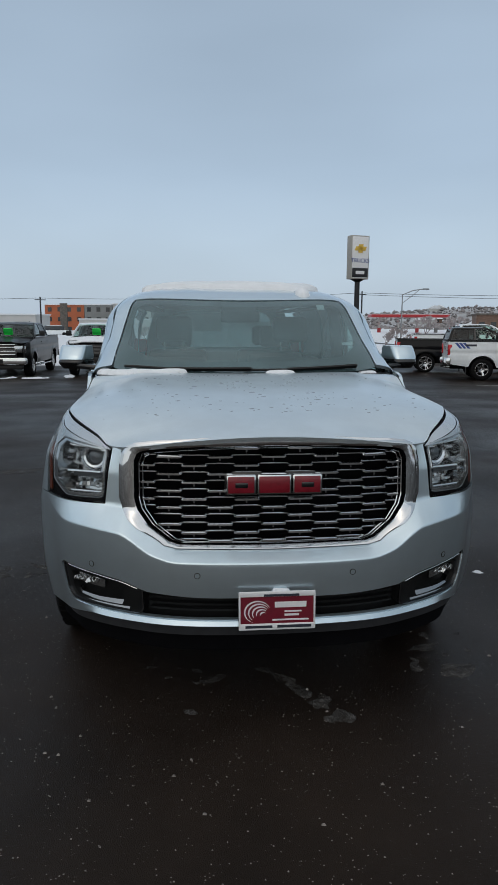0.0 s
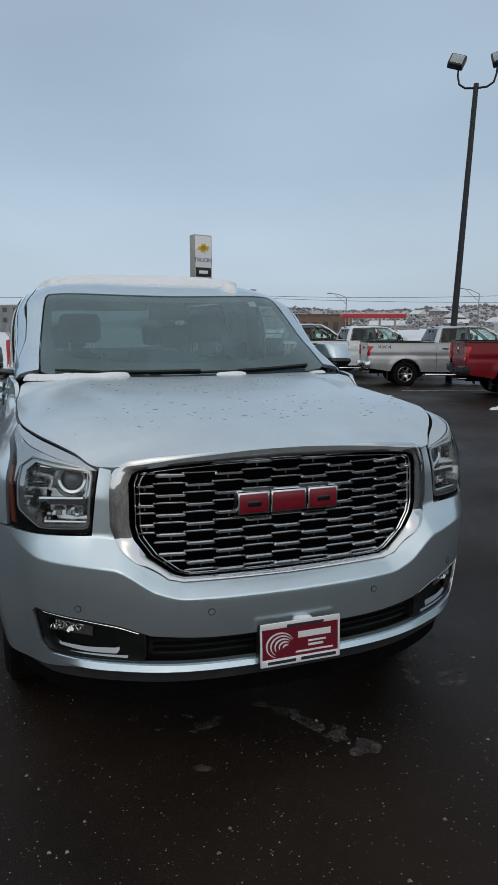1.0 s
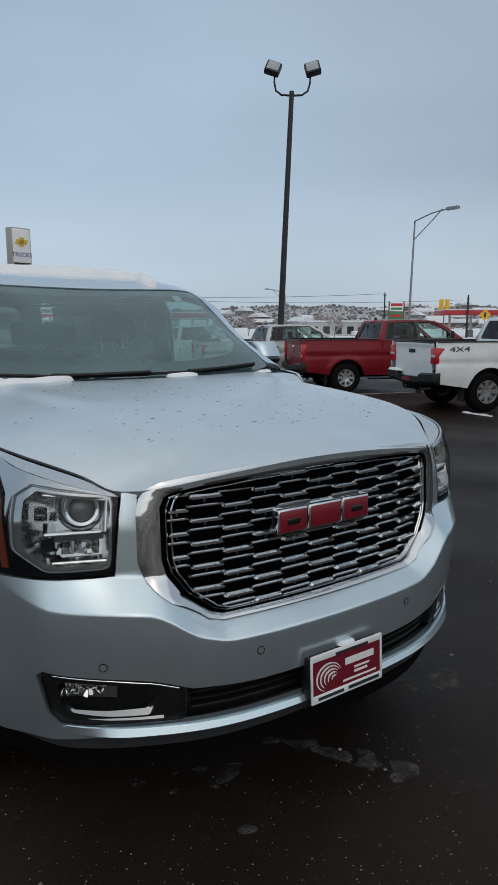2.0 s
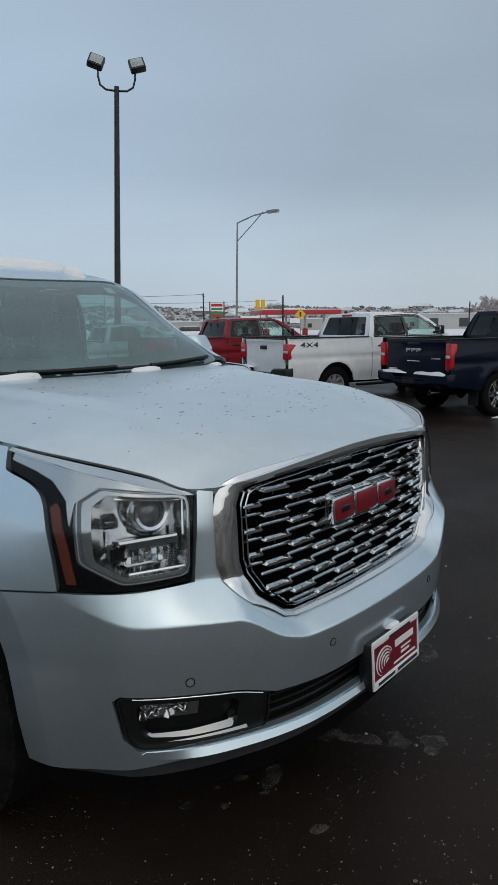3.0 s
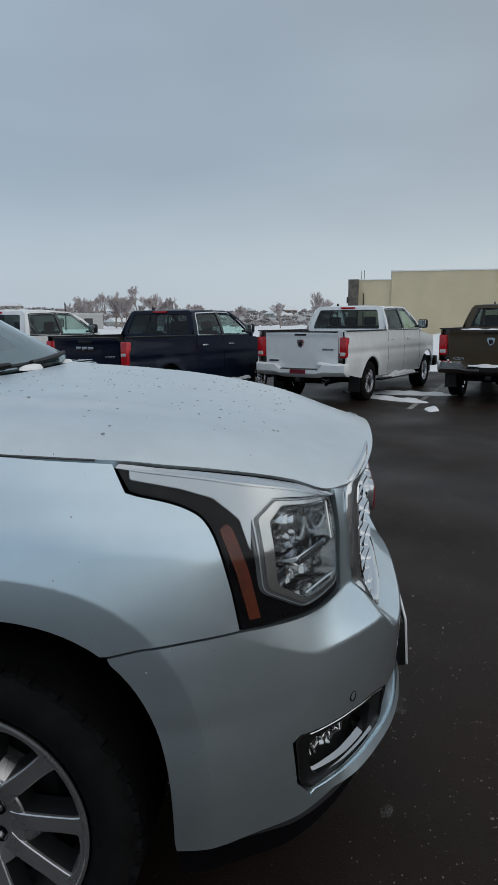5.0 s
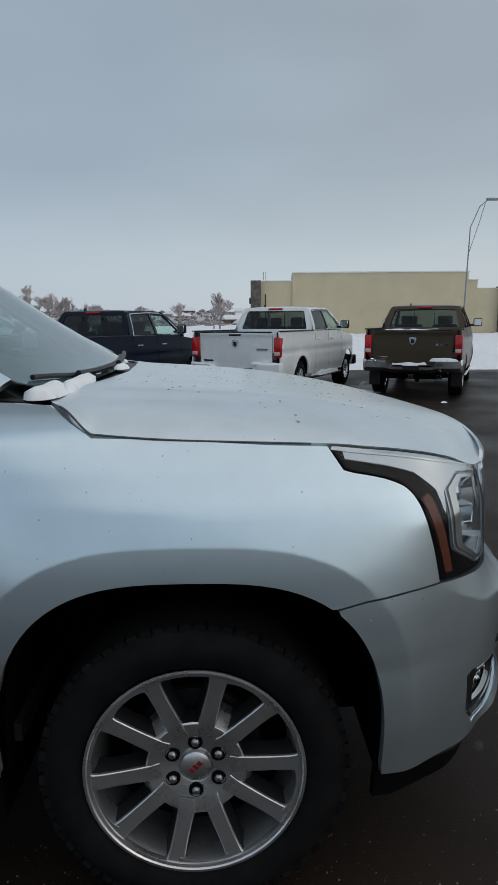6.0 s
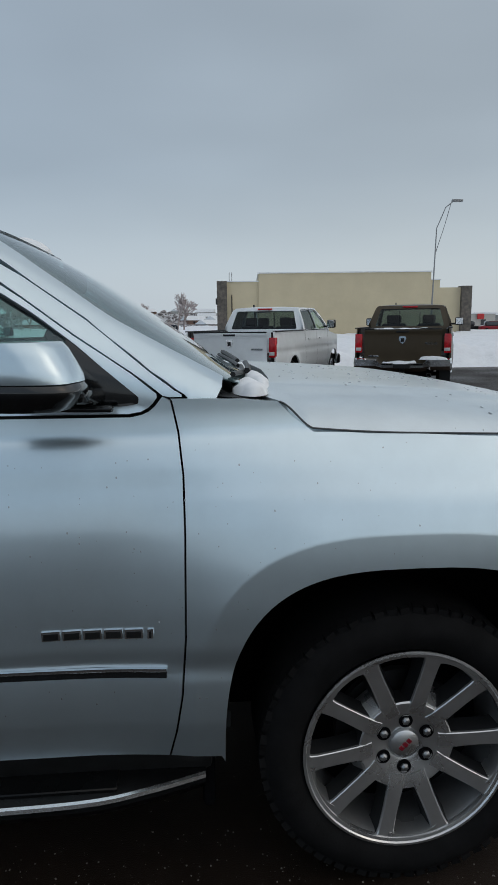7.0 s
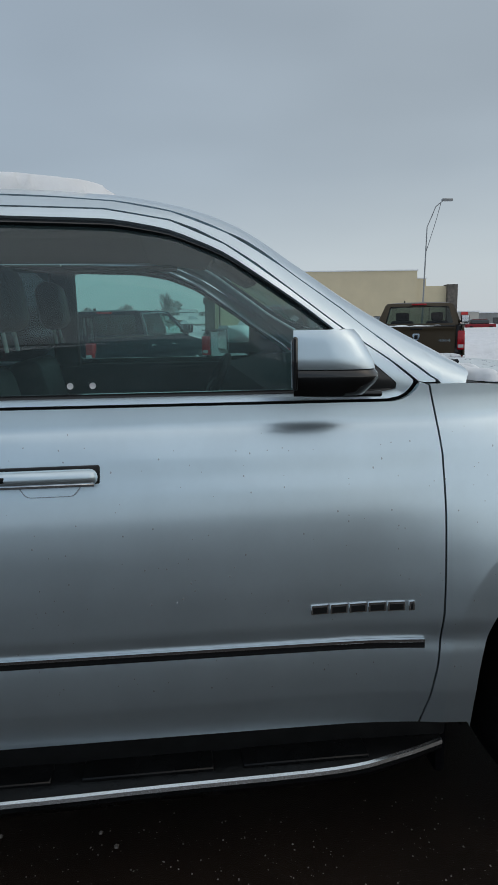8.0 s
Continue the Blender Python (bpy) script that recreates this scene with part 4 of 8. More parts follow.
    ey, ex = [p[1] for p in edge_pts], [p[0] for p in edge_pts]
    va, vm, vb = [], [], []
    for k, p in enumerate(low):
        yy = lerp(0.69, 0.253, (k / (len(low) - 1)) ** 0.92)
        xx = float(np.interp(yy, ey, ex)) + 0.004
        va.append(bm.verts.new(p))
        top = Vector((sgn * xx, yy, hood(xx, yy)[2] - 0.004))
        vm.append(bm.verts.new(p.lerp(top, 0.87)))
        vb.append(bm.verts.new(top))
    for k in range(len(low) - 1):
        bm.faces.new((va[k], va[k + 1], vm[k + 1], vm[k]))
        # near-black strip stands in for shade in the gap under the bonnet
        bm.faces.new((vm[k], vm[k + 1], vb[k + 1], vb[k])).material_index = 1
    part("lens_roof", bm, M_LAMPPALE, hob, "silvery top of the lens with a black strip for gap shade").data.materials.append(M_VOID)

# ---- wings, doors, quarters ----
seam = [(1.664, 0.422), (1.645, 0.50), (1.628, 0.60), (1.616, 0.75), (1.611, 1.0), (1.612, 1.15), (1.622, 1.25), (1.630, 1.29), (1.638, 1.328)]
fender = [(sy(y), z) for y, z in ((0.688, 0.843), (0.62, 0.860), (0.52, 0.873), (0.426, 0.8805))]
fender += spline([(sy(0.426), 0.8805), (sy(0.446), 0.985), (sy(0.481), 1.092), (sy(0.54), 1.133), (sy(0.662), 1.158)], 5)[1:-1]
fender += [(sy(0.662), 1.160), (sy(0.697), 1.2135)]
fender += [(sy(y), z) for y, z in ((0.85, 1.219), (1.0, 1.227), (1.15, 1.234), (1.280, 1.239), (1.33, 1.276), (1.372, 1.318), (1.45, 1.326), (1.55, 1.331), (1.637, 1.331))]
fender += [(sy(y - 0.005), z) for y, z in reversed(seam)] + [(sy(1.53), 0.418)]
fender += [(sy(y), z) for y, z in reversed(arch_line) if not (y < 0.70 and z < 0.838)]
skin_part("front_fender", fender, M_SILVER, "silver front fender with a flared arch", step=0.015, flange=0.02,
          lines=[[(sy(0.75 + 0.02 * k), z) for k in range(43)] for z in (1.125, 1.163, 1.170)] + [arch_ring(r) for r in FLARE] + [[(sy(0.7 + 0.02 * k), S_HOODLINE(sy(0.7 + 0.02 * k)) - d) for k in range(46)] for d in (0.02, 0.04, 0.06, 0.08, 0.10, 0.115)])
arch_rear = [(4.36 + (y - ARCH_Y), z) for y, z in arch_line]
D1 = 2.80
door_f = [(sy(y), z) for y, z in seam] + [(sy(1.657), 1.336), (sy(1.664), 1.328), (sy(1.674), 1.315), (sy(1.688), 1.303), (sy(1.708), 1.2935), (sy(1.735), 1.2885), (sy(2.2), 1.2905), (sy(D1), 1.293), (sy(D1), 0.425), (sy(2.2), 0.423)]
door_r = [(sy(y), z) for y, z in ((D1 + 0.006, 0.425), (D1 + 0.006, 1.312), (3.78, 1.312), (3.78, 1.0), (3.74, 0.86), (3.62, 0.60), (3.60, 0.43))]
quarter = [(sy(3.787), 1.312), (sy(4.4), 1.312), (sy(4.95), 1.312), (PLAN_S[-1], 1.312), (PLAN_S[-1], 0.45), (sy(4.95), 0.42), (sy(4.86), 0.42)]
quarter += [(sy(y), z) for y, z in reversed(arch_rear)] + [(sy(3.79), 0.42), (sy(3.607), 0.43), (sy(3.627), 0.60), (sy(3.747), 0.86), (sy(3.787), 1.0)]
doors = skin_part("front_door", door_f, M_SILVER, "silver front door", step=0.02, flange=0.02, lines=[[(sy(1.66 + 0.02 * k), z) for k in range(57)] for z in (0.518, 0.53, 0.630, 0.672, 0.720, 0.735, 1.125, 1.163, 1.170)])
rdoors = skin_part("rear_door", door_r, M_SILVER, "silver rear door", step=0.05, flange=0.02)
skin_part("rear_quarter", quarter, M_SILVER, "silver rear quarter panel", step=0.06, flange=0.02)
# near-black sheet inside the skin, for the shade seen in the gaps; wheel wells
lin = [(sy(0.53), 0.87), (sy(0.58), 1.09), (sy(0.71), 1.12), (sy(0.74), 1.16), (sy(1.25), 1.20), (sy(1.5), 1.29), (sy(5.0), 1.29), (sy(5.0), 0.42), (sy(4.9), 0.42)]
lin += [(sy(y), z) for y, z in reversed(arch_rear)] + [(sy(3.8), 0.40), (sy(1.56), 0.40)] + [(sy(y), z) for y, z in reversed(arch_line)] + [(sy(0.53), 0.40)]
skin_part("gap_shade_sheet", lin, M_VOID, "", offset=-0.028, step=0.08, flange=0)
for sgn in (-1, 1):
    for cy in (ARCH_Y, 4.36):
        bm = bmesh.new()
        prof = [(cy + (y - ARCH_Y), z) for y, z in arch_line]
        prof = [(prof[0][0], 0.37)] + prof + [(prof[-1][0], 0.37)]
        a = [bm.verts.new((sgn * 0.965, y, z)) for y, z in prof]
        b = [bm.verts.new((sgn * 0.52, y, z)) for y, z in prof]
        for i in range(len(prof) - 1):
            bm.faces.new((a[i], a[i + 1], b[i + 1], b[i]))
        bm.faces.new(b)
        part("wheel_well", bm, M_VOID, suv, "black wheel well")
# added near-black blocks keep the space round the front wheels dark
for sgn in (-1, 1):
    for y0, y1 in ((0.50, 0.54), (1.545, 1.58)):
        part("underside_shade_block", box_bm(*sorted((sgn * 0.50, sgn * 0.93)), y0, y1, 0.25 if y0 < 1 else 0.20, 0.46, 0.015), M_VOID, suv, "near-black block added to darken the space under the body")
part("underbody", box_bm(-0.50, 0.50, 0.45, 4.95, 0.24, 0.42, 0.03), M_VOID, suv, "dark underbody")

# ---- glass house ----
xws = track([(1.42, 0.790), (1.52, 0.788), (1.60, 0.784), (1.8, 0.762), (2.0, 0.732), (2.10, 0.714), (2.15, 0.700)])
ws = spline([(0.0, 1.375), (0.35, 1.385), (0.62, 1.415), (0.785, 1.465)], 5)[:-1] + [(xws(y), y) for y in (1.49, 1.55, 1.65, 1.8, 1.95, 2.05, 2.12)]
ws += spline([(0.690, 2.150), (0.45, 2.112), (0.22, 2.095), (0.0, 2.088)], 4)
panel("windshield", mirrored(ws), cabin_top, M_GLASS, suv, "greenish tinted windshield", step=0.05, offset=-0.006, flange=0).visible_shadow = False
frit_in = spline([(0.0, 1.50), (0.35, 1.515), (0.58, 1.56), (0.665, 1.62)], 4)[:-1] + [(0.722, 1.70), (0.700, 1.92), (0.680, 2.04), (0.64, 2.085), (0.45, 2.058), (0.22, 2.03), (0.0, 2.022)]
panel("windshield_border", mirrored(ws), cabin_top, M_FRIT, suv, "black border of the windshield", step=0.05, holes=[mirrored(frit_in)], offset=-0.010, flange=0)
# roof with both front pillars' upper faces
rl = [(1.60, 1.336), (1.690, 1.402), (1.842, 1.527), (1.995, 1.636), (2.142, 1.725), (2.284, 1.784), (2.425, 1.812), (2.72, 1.828), (3.5, 1.838), (4.5, 1.820), (4.95, 1.780)]
rlz = track(rl)
rl_x = [(side_x(y, rlz(y)), y) for y in (4.95, 4.5, 4.0, 3.5, 3.0, 2.72, 2.55, 2.425, 2.284, 2.142, 1.995, 1.842, 1.76, 1.684, 1.62)]
roof = [(0.0, 5.03), (0.5, 5.01)] + rl_x + [(0.9178, 1.585), (0.9178, 1.530), (0.89, 1.508), (0.80, 1.500)] + [(xws(y) + 0.007, y) for y in (1.53, 1.57, 1.65, 1.8, 1.95, 2.05, 2.12)]
roof += spline([(0.698, 2.160), (0.45, 2.120), (0.22, 2.103), (0.0, 2.096)], 4)
panel("roof", mirrored(roof), cabin_top, M_SILVER, suv, "silver roof running into the front pillars", step=0.035, flange=0.02, flip=False)
part("headliner", join(box_bm(-0.62, 0.62, 2.35, 4.85, 1.765, 1.785, 0.01), turned(box_bm(-0.62, 0.62, -0.13, 0.13, -0.01, 0.01, 0.005), Matrix.Translation((0, 2.25, 1.757)) @ Matrix.Rotation(0.12, 4, "X")),
     box_bm(-0.735, -0.60, 2.25, 4.85, 1.735, 1.752, 0.005), box_bm(0.60, 0.735, 2.25, 4.85, 1.735, 1.752, 0.005)), M_HEADLINER, suv, "grey headliner")
dl = [(1.655, 1.338), (1.732, 1.392), (1.867, 1.484), (1.985, 1.573), (2.151, 1.688), (2.286, 1.750), (2.45, 1.780), (D1, 1.788)]
win = [(1.752, 1.312), (1.716, 1.318), (1.714, 1.334), (1.805, 1.412), (1.86, 1.462), (1.963, 1.542), (2.158, 1.672), (2.29, 1.728), (2.43, 1.754), (2.735, 1.762), (2.765, 1.74), (2.765, 1.34), (2.745, 1.315)]
glz = [(1.735, 1.306), (1.70, 1.32), (1.70, 1.34), (1.80, 1.42), (1.86, 1.468), (1.963, 1.548), (2.158, 1.678), (2.29, 1.735), (2.43, 1.761), (2.745, 1.769), (2.771, 1.75), (2.771, 1.33), (2.755, 1.306)]
frame_f = [(2.2, 1.296), (1.74, 1.294), (1.710, 1.299), (1.692, 1.308), (1.679, 1.320), (1.670, 1.333), (1.671, 1.342)] + dl[1:] + [(D1, 1.299)]
dlz = track(dl + [(3.5, 1.792), (4.4, 1.778), (4.9, 1.74)])
pillar = [(1.656, 1.337), (1.671, 1.350), (1.70, 1.373)] + [(y, dlz(y) + 0.005) for y in (1.73, 1.8, 1.867, 1.985, 2.07, 2.151, 2.22, 2.286, 2.45, D1, 3.5, 4.4, 4.9)]
pillar += [(y, rlz(y) - 0.005) for y in (4.9, 4.4, 3.5, D1, 2.55, 2.425, 2.284, 2.142, 1.995, 1.842, 1.684)] + [(1.65, rlz(1.65) - 0.005), (1.628, rlz(1.628) - 0.006), (1.609, 1.339), (1.609, 1.3335), (1.640, 1.3335)]
rear_glass = rounded([(2.86, 1.318), (2.86, 1.764), (3.66, 1.762), (3.74, 1.60), (3.74, 1.318)], 3)
q_glass = rounded([(3.86, 1.318), (3.80, 1.60), (3.80, 1.762), (4.70, 1.735), (4.86, 1.45), (4.86, 1.318)], 3)
frame_r = [(D1 + 0.006, 1.3125), (D1 + 0.006, 1.788), (3.5, 1.79), (3.76, 1.786), (3.78, 1.3125)]
frame_q = [(3.787, 1.3125), (3.767, 1.786), (4.4, 1.775), (4.88, 1.738), (5.03, 1.60), (5.09, 1.3125)]
for cab, flip, dr, rd in ((cabin_r, False, doors[0], rdoors[0]), (cabin_l, True, doors[1], rdoors[1])):
    panel("window_frame", frame_f, cab, M_SILVER, dr, "silver upper door frame", step=0.035, holes=[rounded(win, 2, 0.25)], flange=0.015, flip=flip)
    panel("window_seal", rounded([(lerp(y, 2.2, -0.006), lerp(z, 1.53, -0.016)) for y, z in glz], 2, 0.25), cab, M_GLOSSBLACK, dr, "black window seal", step=0.05, holes=[rounded([(lerp(y, 2.2, 0.016), lerp(z, 1.53, 0.045)) for y, z in win], 2, 0.25)], offset=-0.008, flange=0.02, flip=flip)
    panel("window_glass", glz, cab, M_SIDEGLASS, dr, "green-tinted door glass", step=0.06, offset=-0.016, flange=0, flip=flip).visible_shadow = False
    panel("mirror_patch", [(1.70, 1.32), (1.70, 1.34), (1.80, 1.42), (1.885, 1.487), (1.895, 1.32)], cab, M_GLOSSBLACK, dr, "black mirror patch", step=0.04, offset=-0.004, flange=0.01, flip=flip)
    panel("pillar_trim", pillar, cab, M_SILVER, suv, "silver pillar strip", step=0.035, flange=0.015, flip=flip)
    panel("window_frame", frame_r, cab, M_SILVER, rd, "silver upper door frame", step=0.06, holes=[rear_glass], flange=0.015, flip=flip)
    panel("window_glass", rear_glass, cab, M_PRIVACY, rd, "dark privacy glass", step=0.08, offset=-0.01, flange=0, flip=flip)
    panel("quarter_frame", frame_q, cab, M_SILVER, suv, "silver rear pillar panel", step=0.06, holes=[q_glass], flange=0.015, flip=flip)
    panel("quarter_glass", q_glass, cab, M_PRIVACY, suv, "dark privacy glass", step=0.08, offset=-0.01, flange=0, flip=flip)
# tail: hatch with its glass and lamps
hatch_glass = rounded([(-0.62, 1.36), (-0.56, 1.74), (0.56, 1.74), (0.62, 1.36)], 3)


def tail(x, z):
    return (x, 5.20 - 0.16 * smooth(1.3, 1.85, z) - 0.05 * (abs(x) / 0.9) ** 3, z)


panel("tailgate", [(-0.86, 1.30), (-0.70, 1.80), (0.70, 1.80), (0.86, 1.30)], tail, M_SILVER, suv, "silver rear hatch", step=0.06, holes=[hatch_glass], flip=True)
panel("rear_glass", hatch_glass, tail, M_REARTINT, suv, "tinted rear glass", step=0.08, offset=-0.01, flange=0, flip=True).visible_shadow = False
for sgn in (-1, 1):
    part("tail_light", box_bm(min(sgn * 0.80, sgn * 0.95), max(sgn * 0.80, sgn * 0.95), 5.04, 5.17, 0.95, 1.45, 0.02), M_REDLENS, suv, "red tail light")

# ---- door trim, handles, mirrors, running boards ----
for sgn, dr, rd in ((1, doors[0], rdoors[0]), (-1, doors[1], rdoors[1])):
    def S(loop):
        return loop if sgn > 0 else [(-s, z) for s, z in reversed(loop)]
    for d, y0, y1 in ((dr, 1.662, D1 - 0.01), (rd, D1 + 0.016, 3.58)):
        z0, z1 = 0.650, 0.674
        panel("side_moulding", S([(sy(y0), z0), (sy(y0), z1), (sy(y1), z1 + 0.006), (sy(y1), z0 + 0.006)]), skin, M_GLOSSBLACK, d, "dark body side moulding", step=0.05, offset=0.008, flange=0.010, flip=SKIN_FLIP)
        panel("moulding_chrome", S([(sy(y0), z1 - 0.008), (sy(y0), z1 + 0.001), (sy(y1), z1 + 0.007), (sy(y1), z1 - 0.002)]), skin, M_CHROME, d, "thin chrome strip", step=0.05, offset=0.0095, flange=0.008, flip=SKIN_FLIP)
    for d, ya in ((dr, 2.465), (rd, 3.36)):
        # handle: scooped cup, grip and lock cap; dark pieces behind them stand in for shade
        zc = 1.134
        p = Vector(skin(sgn * sy(ya + 0.14), zc))
        g = box_bm(-0.019, 0.019, -0.125, 0.125, -0.0205, 0.0205, 0.0185, 4)
        h = part("door_handle", turned(g, Matrix.Translation(p + Vector((sgn * 0.022, 0, 0.0)))), M_SILVER, d, "silver pull handle")
        part("handle_strip", box_bm(p.x + sgn * 0.038 - 0.002, p.x + sgn * 0.038 + 0.002, p.y - 0.118, p.y + 0.118, zc - 0.0195, zc - 0.0125, 0.001, 1), M_CHROME, h)
        part("handle_shadow_gap", box_bm(p.x - 0.006, p.x + 0.006, p.y - 0.129, p.y + 0.129, zc - 0.0235, zc + 0.0245, 0.005, 2), M_BLACK, h)
        cup = rounded([(sy(ya + 0.055), zc - 0.020), (sy(ya + 0.075), zc - 0.047), (sy(ya + 0.185), zc - 0.047), (sy(ya + 0.205), zc - 0.020)], 3)
        # dark panel under the cup draws the scoop's shaded outline
        panel("cup_edge_shade", S([(lerp(s, sy(ya + 0.13), -0.05), lerp(z, zc - 0.03, -0.13)) for s, z in cup]), skin, M_DARKCHROME, h, "", step=0.02, offset=0.0030, flange=0.003, flip=SKIN_FLIP)
        panel("handle_cup", S(cup), skin, M_SILVER, h, "scooped finger cup", step=0.02, offset=0.0055, flange=0.006, flip=SKIN_FLIP)
        part("lock_cap", turned(box_bm(-0.0015, 0.0015, -0.011, 0.011, -0.007, 0.007, 0.001, 1), Matrix.Translation(p + Vector((sgn * 0.0395, 0.10 if d is dr else -0.4, 0.003)))) if d is dr else box_bm(p.x, p.x + 0.001, p.y, p.y + 0.01, zc, zc + 0.01), M_BLACK, h)
    # badge on the door: six plain dark blocks with bright edges
    for k in range(6):
        a = 1.692 if k == 0 else 1.667 + 0.0500 * k
        w = 0.0440 if k else 0.014
        blk = [(sy(a), 0.757), (sy(a), 0.781), (sy(a + w), 0.780), (sy(a + w), 0.756)]
        bo = panel("badge_block", S(blk), skin, M_CHROME, dr, "dark badge block with a bright edge", step=0.03, offset=0.005, flange=0.005, flip=SKIN_FLIP)
        panel("badge_face", S([(s + (0.004 if i < 2 else -0.004), z + (0.0025 if i in (0, 3) else -0.005)) for i, (s, z) in enumerate(blk)]), skin, M_BLACK, bo, "", step=0.03, offset=0.0062, flange=0.003, flip=SKIN_FLIP)
    # running board: black tread with a bright edge
    edge = spline([(0.955, 1.572), (1.005, 1.72), (1.042, 1.90), (1.052, 2.35), (1.062, 2.75), (1.06, 3.35), (1.02, 3.56)], 5)
    bm = bmesh.new()
    rings = []
    for x, y in edge:
        rings.append([bm.verts.new((sgn * v[0], y, v[1])) for v in ((0.86, 0.345), (x - 0.012, 0.330), (x, 0.322), (x + 0.002, 0.300), (x - 0.03, 0.265), (0.86, 0.27))])
    for a, b in zip(rings, rings[1:]):
        for i in range(5):
            bm.faces.new((a[i], a[i + 1], b[i + 1], b[i]))
    bm.faces.new(rings[0])
    bm.faces.new(rings[-1])
    rb = part("running_board", bm, M_BOARD, suv, "black running board, wet")
    bm = bmesh.new()
    rings = []
    for i, (x, y) in enumerate(edge):
        rings.append([bm.verts.new((sgn * v[0], y, v[1])) for v in ((x - 0.004, 0.329), (x + 0.004, 0.326), (x + 0.006, 0.316), (x + 0.000, 0.312))])
    for a, b in zip(rings, rings[1:]):
        for i in range(3):
            bm.faces.new((a[i], a[i + 1], b[i + 1], b[i]))
    part("edge_strip", bm, M_STRIP, rb, "bright edge strip")
    for k in range(4):
        part("tread_pad", box_bm(*sorted((sgn * 0.90, sgn * 1.015)), 1.80 + 0.42 * k, 2.14 + 0.42 * k, 0.330, 0.3415, 0.003, 1), M_BOARD, rb)
    part("sill", box_bm(*sorted((sgn * 0.80, sgn * 0.940)), 1.55, 3.58, 0.32, 0.44, 0.02), M_BLACK, suv, "black rocker sill")
    # mirror
    mo = thing("door_mirror", "", "")
    mo.parent = suv

    def shell(z0, z1, name, material, grow, lab=""):
        """A mirror shell: flat at the glass side, tapering upwards on its leading side."""
        bm = bmesh.new()
        rows = []
        for j in range(7):
            f = j / 6
            z = lerp(z0, z1, f)
            u = (z - 1.328) / 0.145
            deep = lerp(0.192, 0.138, max(0.0, (u - 0.3) / 0.7) ** 1.2) - 0.03 * smooth(0.3, 0.0, u)
            half = 0.098 - 0.008 * max(0.0, (u - 0.4) / 0.6) - 0.016 * smooth(0.3, 0.0, u)
            k_in = 0.004 * (2 * f - 1) ** 8
            row = []
            for k in range(17):
                a = math.pi * k / 16
                c, v = math.cos(a), math.sin(a)
                xx = 1.070 - (half - k_in + grow) * math.copysign(abs(c) ** 0.45, c)
                yy = 2.030 - (deep - k_in + grow) * v ** 0.42 + 0.05 * max(0.0, -c) ** 2 * v
                row.append(bm.verts.new((sgn * xx, yy, z)))
            rows.append(row)
        for r0, r1 in zip(rows, rows[1:]):
            for k in range(16):
                bm.faces.new((r0[k], r0[k + 1], r1[k + 1], r1[k]))
            bm.faces.new((r0[0], r1[0], r1[-1], r0[-1]))
        bm.faces.new(rows[0])
        bm.faces.new(rows[-1])
        bmesh.ops.bevel(bm, geom=[e for e in bm.edges if e.calc_face_angle(0) > 1.0], offset=0.009, segments=3, affect="EDGES", profile=0.5)
        return part(name, bm, material, mo, lab, smooth_angle=50)
    shell(1.390, 1.476, "cap", M_SILVER, 0.003, "silver mirror cap")
    shell(1.330, 1.388, "shell", M_GLOSSBLACK, 0.0, "gloss black lower shell")
    part("mirror_glass", box_bm(*sorted((sgn * 1.00, sgn * 1.17)), 2.031, 2.034, 1.352, 1.455, 0.001, 1), M_CHROME, mo)
    part("mirror_rim", box_bm(*sorted((sgn * 0.992, sgn * 1.178)), 2.020, 2.032, 1.345, 1.462, 0.004, 1), M_GLOSSBLACK, mo)
    mo.matrix_basis = Matrix.Translation((sgn * 1.07, 1.98, 0)) @ Matrix.Rotation(radians(sgn * 12), 4, "Z") @ Matrix.Translation((-sgn * 1.07, -2.0, 0))
    part("arm", turned(box_bm(-0.075, 0.075, -0.05, 0.05, -0.018, 0.018, 0.012), Matrix.Translation((sgn * 0.955, 1.90, 1.345)) @ Matrix.Rotation(sgn * -0.12, 4, "Y")), M_GLOSSBLACK, mo)
    part("foot", turned(box_bm(-0.012, 0.012, -0.085, 0.115, -0.008, 0.008, 0.006), Matrix.Translation((sgn * 0.935, 1.90, 1.314))), M_GLOSSBLACK, mo)

# ---- wheels ----
def spoke_bm():
    """One spoke, from the hub to the lip, along +y in the wheel's plane: a flat machined face with rolled edges."""
    bm = bmesh.new()
    rows = []
    for r, w, x0, x1 in ((0.090, 0.0240, -0.016, -0.075), (0.118, 0.0222, -0.010, -0.070), (0.150, 0.0210, -0.007, -0.062), (0.20, 0.0202, -0.003, -0.058), (0.240, 0.0212, 0.001, -0.056), (0.258, 0.0240, 0.003, -0.056), (0.268, 0.031, 0.004, -0.056)):
        rows.append([bm.verts.new(v) for v in ((x1, r, -w * 1.45), (x0 - 0.007, r, -w * 1.04), (x0 - 0.002, r, -w * 0.97), (x0, r, -w * 0.86), (x0, r, w * 0.86), (x0 - 0.002, r, w * 0.97), (x0 - 0.007, r, w * 1.04), (x1, r, w * 1.45))])
    for a, b in zip(rows, rows[1:]):
        for i in range(7):
            f = bm.faces.new((a[i], a[i + 1], b[i + 1], b[i]))
            f.material_index = 1 if i in (0, 6) else 0
    return bm


